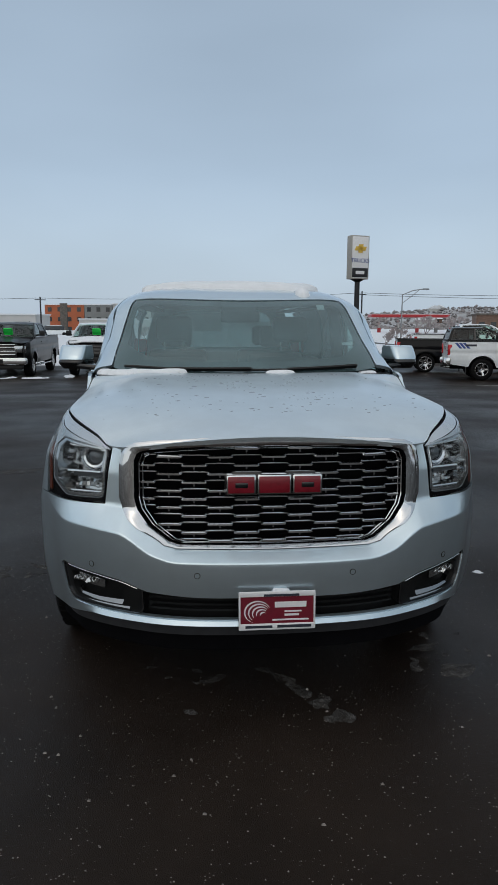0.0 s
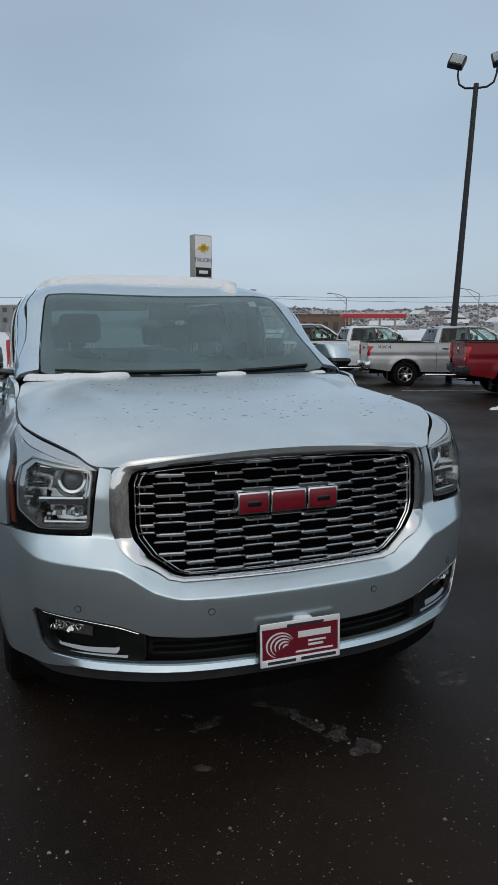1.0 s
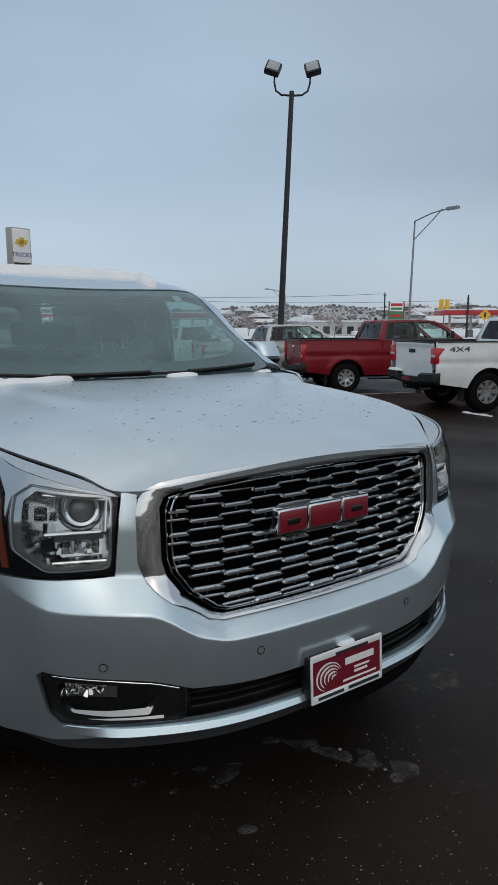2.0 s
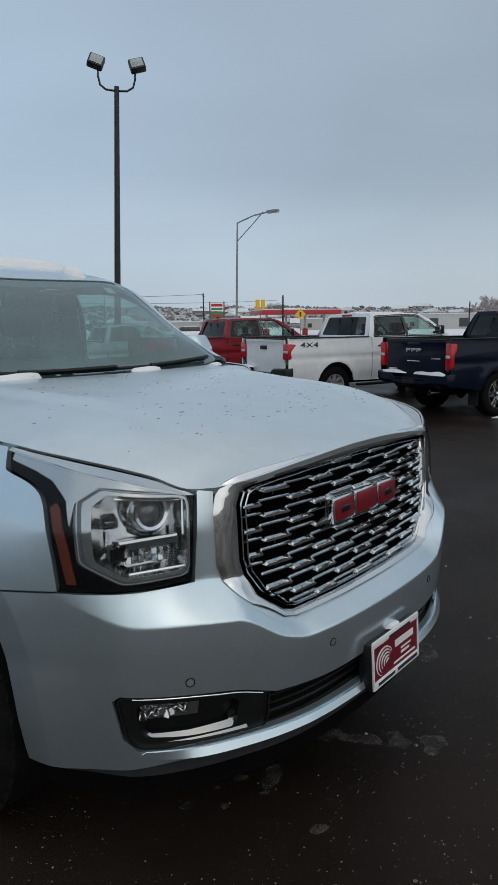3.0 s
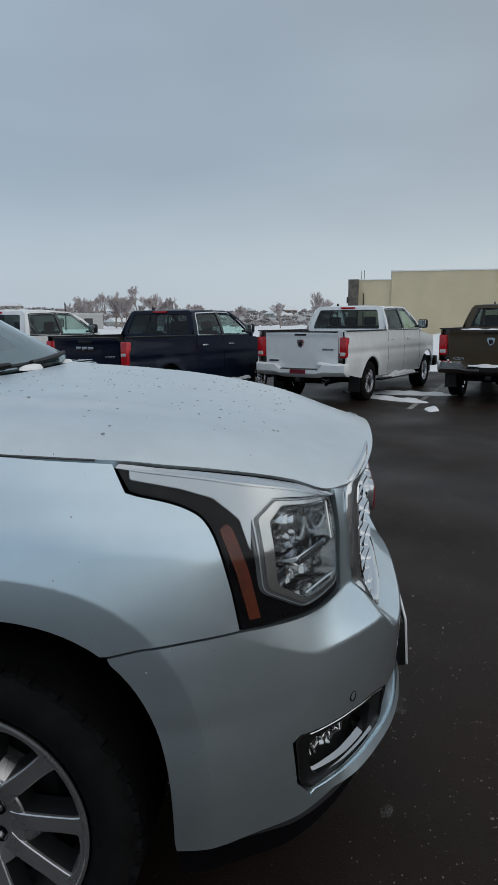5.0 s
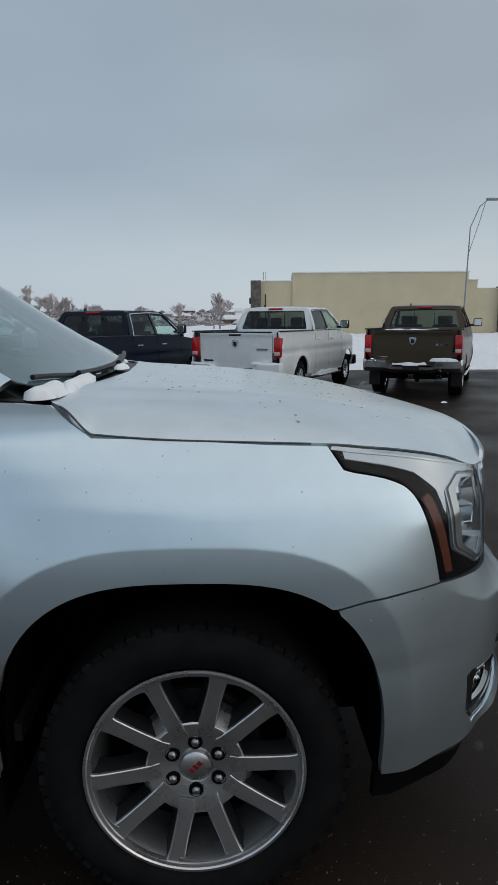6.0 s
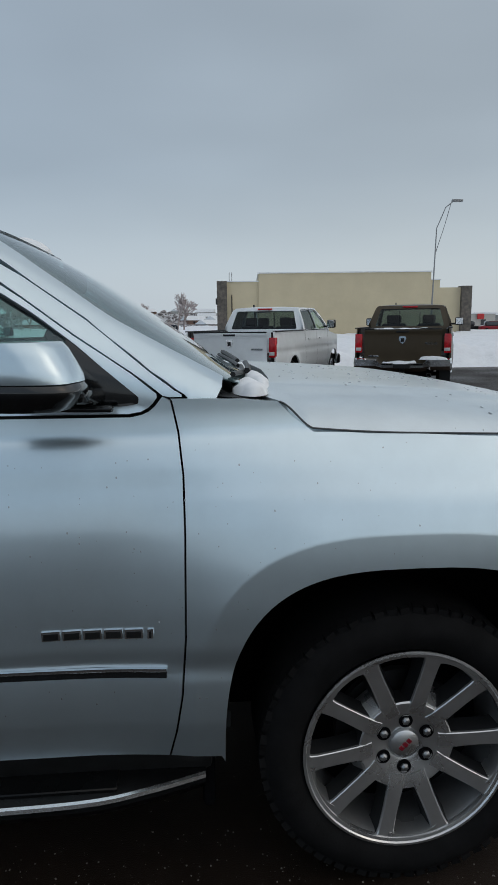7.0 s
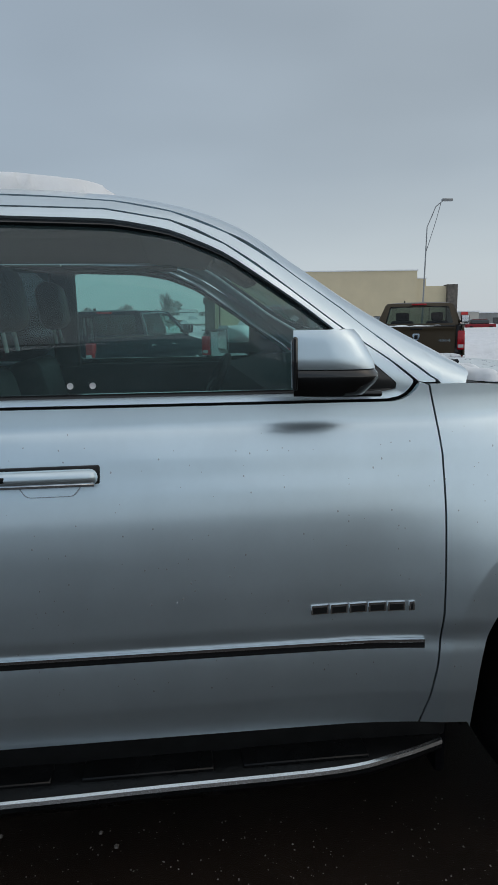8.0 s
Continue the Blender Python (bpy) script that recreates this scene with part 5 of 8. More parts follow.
def make_wheel(r_t=0.394, r_r=0.279, width=0.27, detail=True, mats=None, name="wheel", label="", spokes=5, pair=17.0, mt=None):
    """A wheel on the x axis, its face to +x at x = 0."""
    mt = mt or M_RIM
    w = thing(name, label)
    k = r_t / 0.403
    n = 72 if detail else 36
    tp = [(r_r - 0.004, -0.010), (r_r + 0.012, 0.010), (r_r + 0.045, 0.022), (lerp(r_r, r_t, 0.62), 0.020), (r_t - 0.018, 0.002), (r_t - 0.006, -0.014), (r_t, -0.035), (r_t, -width / 2 - 0.01),
          (r_t, -width + 0.02), (r_t - 0.012, -width), (lerp(r_r, r_t, 0.5), -width - 0.01), (r_r, -width + 0.02)]
    part("tyre", lathe(tp, n), M_TYRE, w, "black all-season tyre")
    if detail:
        bm = bmesh.new()
        for i in range(n):
            a = 2 * math.pi * (i + 0.5) / n
            blk = box_bm(-0.048, -0.002, r_t - 0.020, r_t + 0.001, -0.0125, 0.0125)
            me = bpy.data.meshes.new("tmp")
            blk.to_mesh(me)
            blk.free()
            me.transform(Matrix.Rotation(a, 4, "X") @ Matrix.Rotation(0.18 if i % 2 else -0.18, 4, "Y"))
            bm.from_mesh(me)
            bpy.data.meshes.remove(me)
        part("tread", bm, M_TYRE, w)["kind"] = "stuff"
    s = r_r / 0.279
    part("rim_lip", lathe([(r_r + 0.002, 0.006), (r_r + 0.003, 0.012), (r_r - 0.004, 0.013), (r_r - 0.007, 0.009), (r_r - 0.010, 0.0085), (r_r - 0.015, 0.0075), (r_r - 0.0165, 0.003), (r_r - 0.017, -0.006)], n), mt, w, "machined rim lip")
    part("barrel", lathe([(r_r - 0.017, -0.006), (r_r - 0.022, -0.02), (r_r - 0.035, -0.10), (r_r - 0.04, -width + 0.03), (r_r, -width + 0.02)], n), M_RIMGREY if detail else mt, w, "dull grey rim barrel")
    # disc and back plate coloured dark for the shade behind the spokes
    part("brake_disc", lathe([(0.0, -0.105), (0.17 * s, -0.105), (0.175 * s, -0.12), (0.0, -0.12)], 36), M_RIMDARK, w)
    part("rim_back_shade", lathe([(0.0, -0.14), (r_r - 0.036, -0.14), (r_r - 0.036, -0.15)], 36), M_VOID, w)
    me = None
    for i in range(spokes):
        for d in (-pair, pair) if pair else (0,):
            a = radians(360 / spokes * i + d)
            if me is None:
                ob = part("spoke", turned(spoke_bm(), Matrix.Diagonal((1, s, s * (1 if pair else 1.8), 1))), mt, w, "", 25)
                me = ob.data
                me.materials.append(M_RIMDARK if detail else mt)
            else:
                ob = link("spoke", me, None, w)
            ob.matrix_basis = Matrix.Rotation(a, 4, "X")
    part("hub_disc", lathe([(0.0, -0.034), (0.042 * s, -0.034), (0.046 * s, -0.027), (0.053 * s, -0.0245), (0.088 * s, -0.0190), (0.112 * s, -0.0125), (0.123 * s, -0.0120), (0.127 * s, -0.0150)], 60), mt, w, "", 35)
    # wall coloured dark to stand in for its shading
    part("hub_wall", lathe([(0.127 * s, -0.0150), (0.129 * s, -0.022), (0.124 * s, -0.08)], 60), M_RIMDARK, w)
    cap = part("centre_cap", lathe([(0.0, -0.016), (0.030 * s, -0.017), (0.038 * s, -0.022), (0.040 * s, -0.034)], 32), mt, w, "grey centre cap")
    if detail:
        for j in range(spokes):
            # web that joins the ends of a pair of spokes, and the slope at its root
            bm = bmesh.new()
            prev = None
            for k in range(9):
                an = radians(lerp(-pair + 2, pair - 2, k / 8))
                thick = 0.006 + 0.010 * abs(k / 4 - 1) ** 3
                row = [bm.verts.new((x, r * math.cos(an), r * math.sin(an))) for x, r in ((-0.05, 0.262 - thick * 1.5), (-0.003, 0.263 - thick), (0.0035, 0.265 - thick), (0.0045, 0.270))]
                if prev:
                    for i in range(3):
                        bm.faces.new((prev[i], prev[i + 1], row[i + 1], row[i]))
                prev = row
            part("rim_web", bm, mt, w, "", 30).matrix_basis = Matrix.Rotation(radians(360 / spokes * j), 4, "X")
            bm = bmesh.new()
            rows = [[bm.verts.new((x, r, sg * wd)) for sg in (-1, 1)] for r, wd, x in ((0.122, 0.0200, -0.0125), (0.130, 0.0205, -0.0150), (0.152, 0.0260, -0.050), (0.156, 0.0270, -0.085))]
            for p, q in zip(rows, rows[1:]):
                bm.faces.new((p[0], p[1], q[1], q[0]))
            part("spoke_root", bm, mt, w, "", 20).matrix_basis = Matrix.Rotation(radians(360 / spokes * j), 4, "X")
        for j, (dz, l) in enumerate(((-0.014, 0.014), (0.0, 0.016), (0.014, 0.014))):
            b = box_bm(-0.0175, -0.0145, dz - 0.0055, dz + 0.0055, -l * 0.5, l * 0.5, 0.001, 1)
            part("cap_mark", turned(b, Matrix.Rotation(radians(-50), 4, "X")), M_EMBLEM, cap)
        for j in range(6):
            a = radians(115 + 60 * j)
            c = (-0.0215, 0.068 * s * math.cos(a), 0.068 * s * math.sin(a))
            part("nut_pocket", turned(lathe([(0.0, 0.0015), (0.0170, 0.0015), (0.0190, 0.0030), (0.0195, -0.01)], 20), Matrix.Translation(c)), M_VOID, w)
            nut = lathe([(0.0, 0.013), (0.006, 0.012), (0.0100, 0.007), (0.0115, 0.006), (0.0115, -0.004)], 6)
            part("lug_nut", turned(nut, Matrix.Translation(c) @ Matrix.Rotation(0.3 * j, 4, "X")), M_NUT, w)
    return w


suv_wheel = make_wheel(label="dark silver ten-spoke alloy wheel")
suv_wheel.parent = suv
suv_wheel.matrix_basis = pose(-1.005, ARCH_Y - 0.006, 0.394, 0, 0, 180) @ Matrix.Rotation(radians(-85), 4, "X")
for x, y, rz, a in ((1.005, ARCH_Y, 0, 20), (-1.005, 4.36, 180, 55), (1.005, 4.36, 0, 5)):
    c = copy_thing(suv_wheel, pose(x, y, 0.394, 0, 0, rz) @ Matrix.Rotation(radians(a), 4, "X"))

# ---- cowl, wipers ----
panel("cowl", mirrored(spline([(0.0, 1.318), (0.5, 1.348), (0.78, 1.395), (0.86, 1.40)], 4) + [(0.875, 1.50), (0.84, 1.53)] + spline([(0.78, 1.475), (0.62, 1.425), (0.35, 1.395), (0.0, 1.385)], 4)),
      lambda x, y: (x, y, 1.318 + 0.02 * smooth(1.35, 1.5, y) - 0.012 * (abs(x) / 0.9) ** 2), M_BLACK, suv, "black plastic cowl", step=0.05, flange=0.02)
for x0, x1, lab in ((-0.72, 0.02, ""), (-0.02, 0.66, "")):
    wip = thing("wiper", "", "")
    wip.parent = suv
    pts = []
    for k in range(9):
        u = k / 8
        x = lerp(x1, x0, u)
        y = 1.392 + 0.125 * x * x + 0.012 * u
        pts.append((x, y, top_z(x, y) + 0.005))
    part("blade", tube(pts, 0.008, 6), M_BLACK, wip)
    part("arm", tube([(p[0], p[1] - 0.018, p[2] + 0.012 * (1 - i / 8)) for i, p in enumerate(pts[:6])], 0.010, 6), M_BLACK, wip)

# ---- cabin inside ----
dash = bmesh.new()
dsec = [(1.44, 1.30), (1.52, 1.345), (1.85, 1.335), (2.02, 1.30), (2.06, 1.18), (2.02, 0.95), (1.6, 0.9)]
ra = [dash.verts.new((-0.80, y, z)) for y, z in dsec]
rb_ = [dash.verts.new((0.80, y, z)) for y, z in dsec]
for i in range(len(dsec) - 1):
    dash.faces.new((ra[i], ra[i + 1], rb_[i + 1], rb_[i]))
dash.faces.new(ra)
dash.faces.new(rb_)
part("dashboard", dash, M_INTERIOR, suv, "dark dashboard")
part("cabin_floor", box_bm(-0.9, 0.9, 1.5, 5.0, 0.42, 0.47), M_INTERIOR, suv, "dark cabin floor")
for sgn in (-1, 1):
    part("inner_door_panel", box_bm(*sorted((sgn * 0.83, sgn * 0.875)), 1.62, 4.9, 0.5, 1.30, 0.01), M_INTERIOR, suv, "dark inner door panel")
    for yy, wide in ((2.75, 0.52), (3.62, 0.52), (4.42, 0.60)):
        seat = thing("car_seat", "", "")
        seat.parent = suv
        cxs = sgn * 0.455
        part("cushion", box_bm(cxs - wide / 2, cxs + wide / 2, yy - 0.52, yy + 0.06, 0.62, 0.80, 0.05, 3), M_SEAT, seat)
        part("backrest", turned(box_bm(-wide / 2, wide / 2, -0.07, 0.07, 0, 0.62, 0.05, 3), Matrix.Translation((cxs, yy, 0.75)) @ Matrix.Rotation(radians(-14), 4, "X")), M_SEAT, seat)
        part("headrest", turned(box_bm(-0.14, 0.14, -0.05, 0.05, 0, 0.20, 0.045, 3), Matrix.Translation((cxs, yy + (0.03 if yy < 3 else 0.16), 1.475 if yy < 3 else 1.40)) @ Matrix.Rotation(radians(-8), 4, "X")), M_SEAT, seat)
        if yy < 3:
            for dx in (-0.075, 0.075):
                part("headrest_post", tube([(cxs + dx, yy + 0.025, 1.415), (cxs + dx, yy + 0.035, 1.485)], 0.006, 8), M_WHITE, seat)
    part("inner_pillar", turned(box_bm(-0.04, 0.04, -0.06, 0.06, 0, 0.48, 0.02), Matrix.Translation((sgn * 0.85, 2.80, 1.29)) @ Matrix.Rotation(sgn * -0.12, 4, "Y")), M_INTERIOR, suv)
sw = lathe([(0.165 + 0.016 * math.cos(a), 0.016 * math.sin(a)) for a in [2 * math.pi * k / 10 for k in range(11)]], 36, "z")
sw = join(sw, box_bm(-0.15, 0.15, -0.025, 0.025, -0.02, 0.01, 0.01), lathe([(0.0, 0.02), (0.055, 0.015), (0.065, -0.02)], 20, "z"))
part("steering_wheel", turned(sw, Matrix.Translation((0.40, 2.12, 1.20)) @ Matrix.Rotation(radians(-62), 4, "X")), M_INTERIOR, suv, "dark steering wheel")
rv = part("rear_view_mirror", turned(box_bm(-0.13, 0.13, -0.02, 0.02, -0.04, 0.04, 0.018, 3), Matrix.Translation((0.0, 1.99, 1.665))), M_INTERIOR, suv, "dark rear-view mirror")
part("mirror_stem", tube([(0, 2.0, 1.68), (0, 2.05, 1.70)], 0.016), M_INTERIOR, rv)
part("sensor_housing", turned(box_bm(-0.12, 0.12, -0.09, 0.07, -0.035, 0.02, 0.02), Matrix.Translation((0.0, 2.06, 1.70)) @ Matrix.Rotation(radians(30), 4, "X")), M_INTERIOR, suv, "dark sensor housing behind the windshield")
for x, y, dz, w_, h_ in ((0.55, 2.05, 0, 0.05, 0.06), (0.66, 1.70, 0, 0.07, 0.03)):
    part("windshield_sticker", turned(box_bm(-w_ / 2, w_ / 2, -h_ / 2, h_ / 2, -0.0008, 0.0008), Matrix.Translation((x, y, top_z(x, y) - 0.015)) @ Matrix.Rotation(radians(32), 4, "X")), M_WHITE, suv, "small pale sticker")
for y in (2.49, 2.545):
    part("glass_mark", turned(lathe([(0.0, 0.001), (0.008, 0.001), (0.008, -0.001)], 16), Matrix.Translation((-side_x(y, 1.345) + 0.012, y, 1.345))), M_WHITE, doors[1])

# ---- dealer plate: white frame, maroon face, plain bars for the writing ----
plate = thing("licence_plate", "maroon dealer plate in a white frame on the front bumper", "license plate", m=pose(0.012, -0.012, 0.472, -3, 0, 0))
part("plate_frame", join(box_bm(-0.157, 0.157, -0.008, 0.0, 0.058, 0.081, 0.004), box_bm(-0.157, 0.157, -0.008, 0.0, -0.081, -0.054, 0.004),
                         box_bm(-0.157, -0.149, -0.008, 0.0, -0.07, 0.07, 0.003), box_bm(0.149, 0.157, -0.008, 0.0, -0.07, 0.07, 0.003)), M_WHITE, plate, "white plastic frame")
part("plate_face", box_bm(-0.150, 0.150, -0.004, 0.0, -0.075, 0.075, 0.001, 1), M_MAROON, plate, "maroon face")
part("plate_bracket", box_bm(-0.155, 0.155, 0.0005, 0.05, -0.085, 0.07, 0.006), M_BLACK, plate, "black mounting bracket")
for x0, x1, z0, z1, mm in ((-0.055, 0.09, 0.060, 0.070, M_DARKINK), (-0.13, -0.02, -0.072, -0.061, M_DARKINK), (0.0, 0.14, -0.072, -0.060, M_DARKINK),
                           (-0.01, 0.12, 0.012, 0.036, M_WHITE), (0.03, 0.10, -0.008, -0.001, M_WHITE), (0.03, 0.09, -0.024, -0.015, M_WHITE), (-0.02, 0.13, -0.043, -0.036, M_WHITE)):
    part("writing_bar", box_bm(x0, x1, -0.0092 if mm is M_DARKINK else -0.0052, -0.003, z0, z1, 0.0008, 1), mm, plate)
crest = bmesh.new()
for k in range(5):                              # swept strokes round a beak-like wedge
    ra, wa = 0.050 - 0.0095 * k, 0.0034
    a0, a1 = radians(20 + 8 * k), radians(250 - 16 * k)
    prev = None
    for j in range(19):
        a = lerp(a0, a1, j / 18)
        w = wa * math.sin(math.pi * (j + 0.6) / 19.2)
        c = (-0.080 + 0.006 * k, -0.006 - 0.003 * k)
        row = [crest.verts.new((c[0] + (ra + d) * math.cos(a) * 1.05, y, c[1] + (ra + d) * math.sin(a) * 0.92)) for d, y in ((-w, -0.0052), (w, -0.0052), (w, -0.0036), (-w, -0.0036))]
        if prev:
            for i in range(4):
                crest.faces.new((prev[i], prev[(i + 1) % 4], row[(i + 1) % 4], row[i]))
        prev = row
part("crest", crest, M_WHITE, plate, "swept white crest")

# ---- snow and melt on the car ----
roof_snow = [(-0.60, 2.54), (-0.46, 2.45), (-0.15, 2.38), (0.25, 2.36), (0.42, 2.34), (0.52, 2.40), (0.62, 2.56), (0.69, 2.8), (0.70, 3.6), (0.68, 4.6), (0.5, 4.85), (0.0, 4.9), (-0.5, 4.85), (-0.70, 4.6), (-0.72, 3.6), (-0.71, 2.8), (-0.66, 2.48)]
tagged(lump("roof_snow", [(x + 0.01, y) for x, y in roof_snow], 0.052, M_SNOWCAR, cell=0.035, grow=1.0, ground=lambda x, y: top_z(min(0.9, abs(x - 0.01)), y), seed=3),
       "smooth layer of snow on the SUV roof", "snow")
for cx_, cy_, rx, ry, h, seed in ((0.465, 2.235, 0.055, 0.085, 0.052, 5), (-0.745, 1.425, 0.125, 0.05, 0.036, 8), (-0.52, 1.385, 0.18, 0.035, 0.03, 11), (0.20, 1.37, 0.09, 0.03, 0.022, 14), (0.74, 1.45, 0.06, 0.03, 0.02, 21)):
    lp = [(cx_ + rx * math.cos(2 * math.pi * k / 16) * (1 + 0.15 * noise.noise(Vector((k, seed, 0)))), cy_ + ry * math.sin(2 * math.pi * k / 16) * (1 + 0.2 * noise.noise(Vector((seed, k, 1))))) for k in range(16)]
    g = (lambda x, y: top_z(x, y)) if cy_ > 2 else (lambda x, y: max(hood(x, min(y, 1.39))[2], 1.33 if y > 1.36 else 0) if abs(x) < 0.9 else 1.32)
    tagged(lump("snow_clump", lp, h, M_SNOWCAR, cell=0.012, grow=1.3, ground=g, seed=seed), "small clump of old snow resting at the windshield base", "snow", group="snow clumps on the SUV")
lp = [(0.03 + 0.034 * math.cos(a) * (1 + 0.3 * math.sin(3 * a)), 0.005 + 0.020 * math.sin(a) * (1 + 0.25 * math.cos(2 * a))) for a in [2 * math.pi * k / 14 for k in range(14)]]
tagged(lump("snow_clump", lp, 0.018, M_SNOWCAR, cell=0.008, grow=1.0, ground=lambda x, y: 0.548, seed=31), "small clump of old snow resting on the plate", "snow", group="snow clumps on the SUV")


# ---- ground: a lot that falls gently away from the SUV ----
M_ASPHALT = mat("wet_asphalt", (0.0215, 0.0150, 0.0112), 0.47, color2=(0.0086, 0.0060, 0.0045), scale=0.9, bump=0.0026, bump_scale=240, rough_vary=0.14, spec=0.16)
M_ASPHALT.node_tree.nodes["Principled BSDF"].inputs["Specular Tint"].default_value = (1.0, 0.84, 0.76, 1)


def zg(x, y):
    r = math.hypot(x, y - 1.5)
    return -(0.06 + 0.19 * smooth(8.5, 18.0, y) + 0.05 * smooth(18.0, 26.0, y)) * smooth(3.5, 9.0, r)


LINES = [-2500, -600, -150] + [-60 + 2.0 * k for k in range(61)] + [150, 600, 2500]


def sheet(name, xs, ys, fz, material, label, category, kind="structure"):
    bm = bmesh.new()
    g = [[bm.verts.new((x, y, fz(x, y))) for x in xs] for y in ys]
    for j in range(len(ys) - 1):
        for i in range(len(xs) - 1):
            bm.faces.new((g[j][i], g[j][i + 1], g[j + 1][i + 1], g[j + 1][i]))
    return tagged(part(name, bm, material, None, "", 80), label, category, kind=kind)


sheet("ground", LINES, LINES, zg, M_ASPHALT, "dark wet asphalt of a sales lot", "ground")


def frange(a, b, n):
    return [lerp(a, b, k / n) for k in range(n + 1)]


def drift(x, y, edge):
    """Height of ploughed and untouched snow, edge metres inside its border."""
    e = smooth(0.0, 1.6, edge)
    h = 0.16 + 0.16 * noise.noise(Vector((x * 0.35, y * 0.35, 2))) + 0.20 * noise.noise(Vector((x * 1.1, y * 1.1, 5))) + 0.10 * noise.noise(Vector((x * 2.4, y * 2.4, 7)))
    bank = 0.55 * math.exp(-((edge - 2.2) / 1.6) ** 2) * (0.75 + 0.6 * noise.noise(Vector((x * 0.6, y * 0.6, 9))))
    return zg(x, y) - 0.08 * (1 - e) + e * max(0.03, h + bank)


def snow_e(x, y):
    return drift(x, y, x - 19.2 - 0.7 * noise.noise(Vector((y * 0.25, 0, 3))))


def snow_n(x, y):
    return drift(x, y, y - 29.0 - 0.6 * noise.noise(Vector((x * 0.3, 4, 3))) - 0.25 * max(0, x))


xs_e = frange(17.8, 34, 46) + [37, 42, 50, 65, 100, 200, 420]
ys_e = [-400, -200, -110, -60] + frange(-40, 44, 240) + [60, 90, 150, 300]
sheet("snow_field", xs_e, ys_e, snow_e, M_SNOW, "ploughed snow beyond the parked trucks", "snow")
xs_n = [-300, -150, -80, -45] + frange(-30, 16, 66) + [17.5]
ys_n = frange(28.0, 40, 30) + [43, 50, 65, 100, 200, 420]
sheet("snow_field", xs_n, ys_n, snow_n, M_SNOW, "snow covering the ground behind the parked trucks", "snow")


# ---- parked pickups ----
def paint_of(name, c, metal=0.3, rough=0.35, coat=0.5, spec=0.3):
    m = car_paint(name, c, metal, rough)
    b = m.node_tree.nodes["Principled BSDF"]
    b.inputs["Coat Weight"].default_value, b.inputs["Specular IOR Level"].default_value = coat, spec
    return m


P_WHITE = paint_of("white_truck_paint", (0.82, 0.86, 0.885), 0.0, 0.3)
P_SILVER = paint_of("grey_silver_truck_paint", (0.50, 0.52, 0.54), 0.5, 0.35)
P_RED = paint_of("dark_red_truck_paint", (0.21, 0.010, 0.018), 0.1, 0.35, 0.25, 0.2)
P_NAVY = paint_of("navy_truck_paint", (0.004, 0.008, 0.022), 0.0, 0.3, 0.22, 0.1)
P_BLACK = paint_of("black_truck_paint", (0.005, 0.005, 0.006), 0.0, 0.3, 0.3, 0.1)
P_BROWN = paint_of("brown_truck_paint", (0.075, 0.058, 0.038), 0.3, 0.38, 0.25, 0.2)
M_CLEARCAB = glass("truck_side_glass", (0.80, 0.97, 0.92), gloss=0.7)
M_BACKGLASS = glass("truck_back_glass", (0.21, 0.25, 0.26), gloss=0.5)
M_REARSIDE = glass("truck_rear_side_glass", (0.12, 0.15, 0.155), gloss=0.5)
M_PAINTLINE = mat("worn_line_paint", (0.42, 0.42, 0.41), 0.7, color2=(0.12, 0.115, 0.11), scale=6, spec=0.2)
M_BED = mat("bed_liner", (0.015, 0.015, 0.016), 0.8, vary=0.3, scale=10)
M_STEELRIM = mat("pale_steel_rim", (0.50, 0.51, 0.52), 0.35, 0.6, vary=0.1)
M_CHROMERIM = mat("chrome_rim", (0.62, 0.63, 0.65), 0.15, 1.0, vary=0.08)
M_BLUE = mat("blue_decal", (0.02, 0.06, 0.28), 0.4, vary=0.1)
M_GREEN = mat("green_tag", (0.02, 0.75, 0.10), 0.5, vary=0.08)
WB = 3.68


def truck_w(y, z):
    w = 0.995 - 0.030 * smooth(1.05, 1.42, z) - 0.035 * smooth(0.75, 0.45, z) - 0.012 * math.exp(-((z - 1.0) / 0.05) ** 2)
    w -= 0.15 * smooth(4.15, 4.68, y) + 0.02 * smooth(-1.0, -1.2, y)
    for cy in (0.0, WB):
        r = math.hypot(y - cy, z - 0.42)
        w += 0.022 * (1 - smooth(0.50, 0.66, r))
    return w


def cab_w(y, z):
    f = max(0.0, (z - 1.40) / 0.53)
    return 0.957 - 0.20 * f ** 1.35


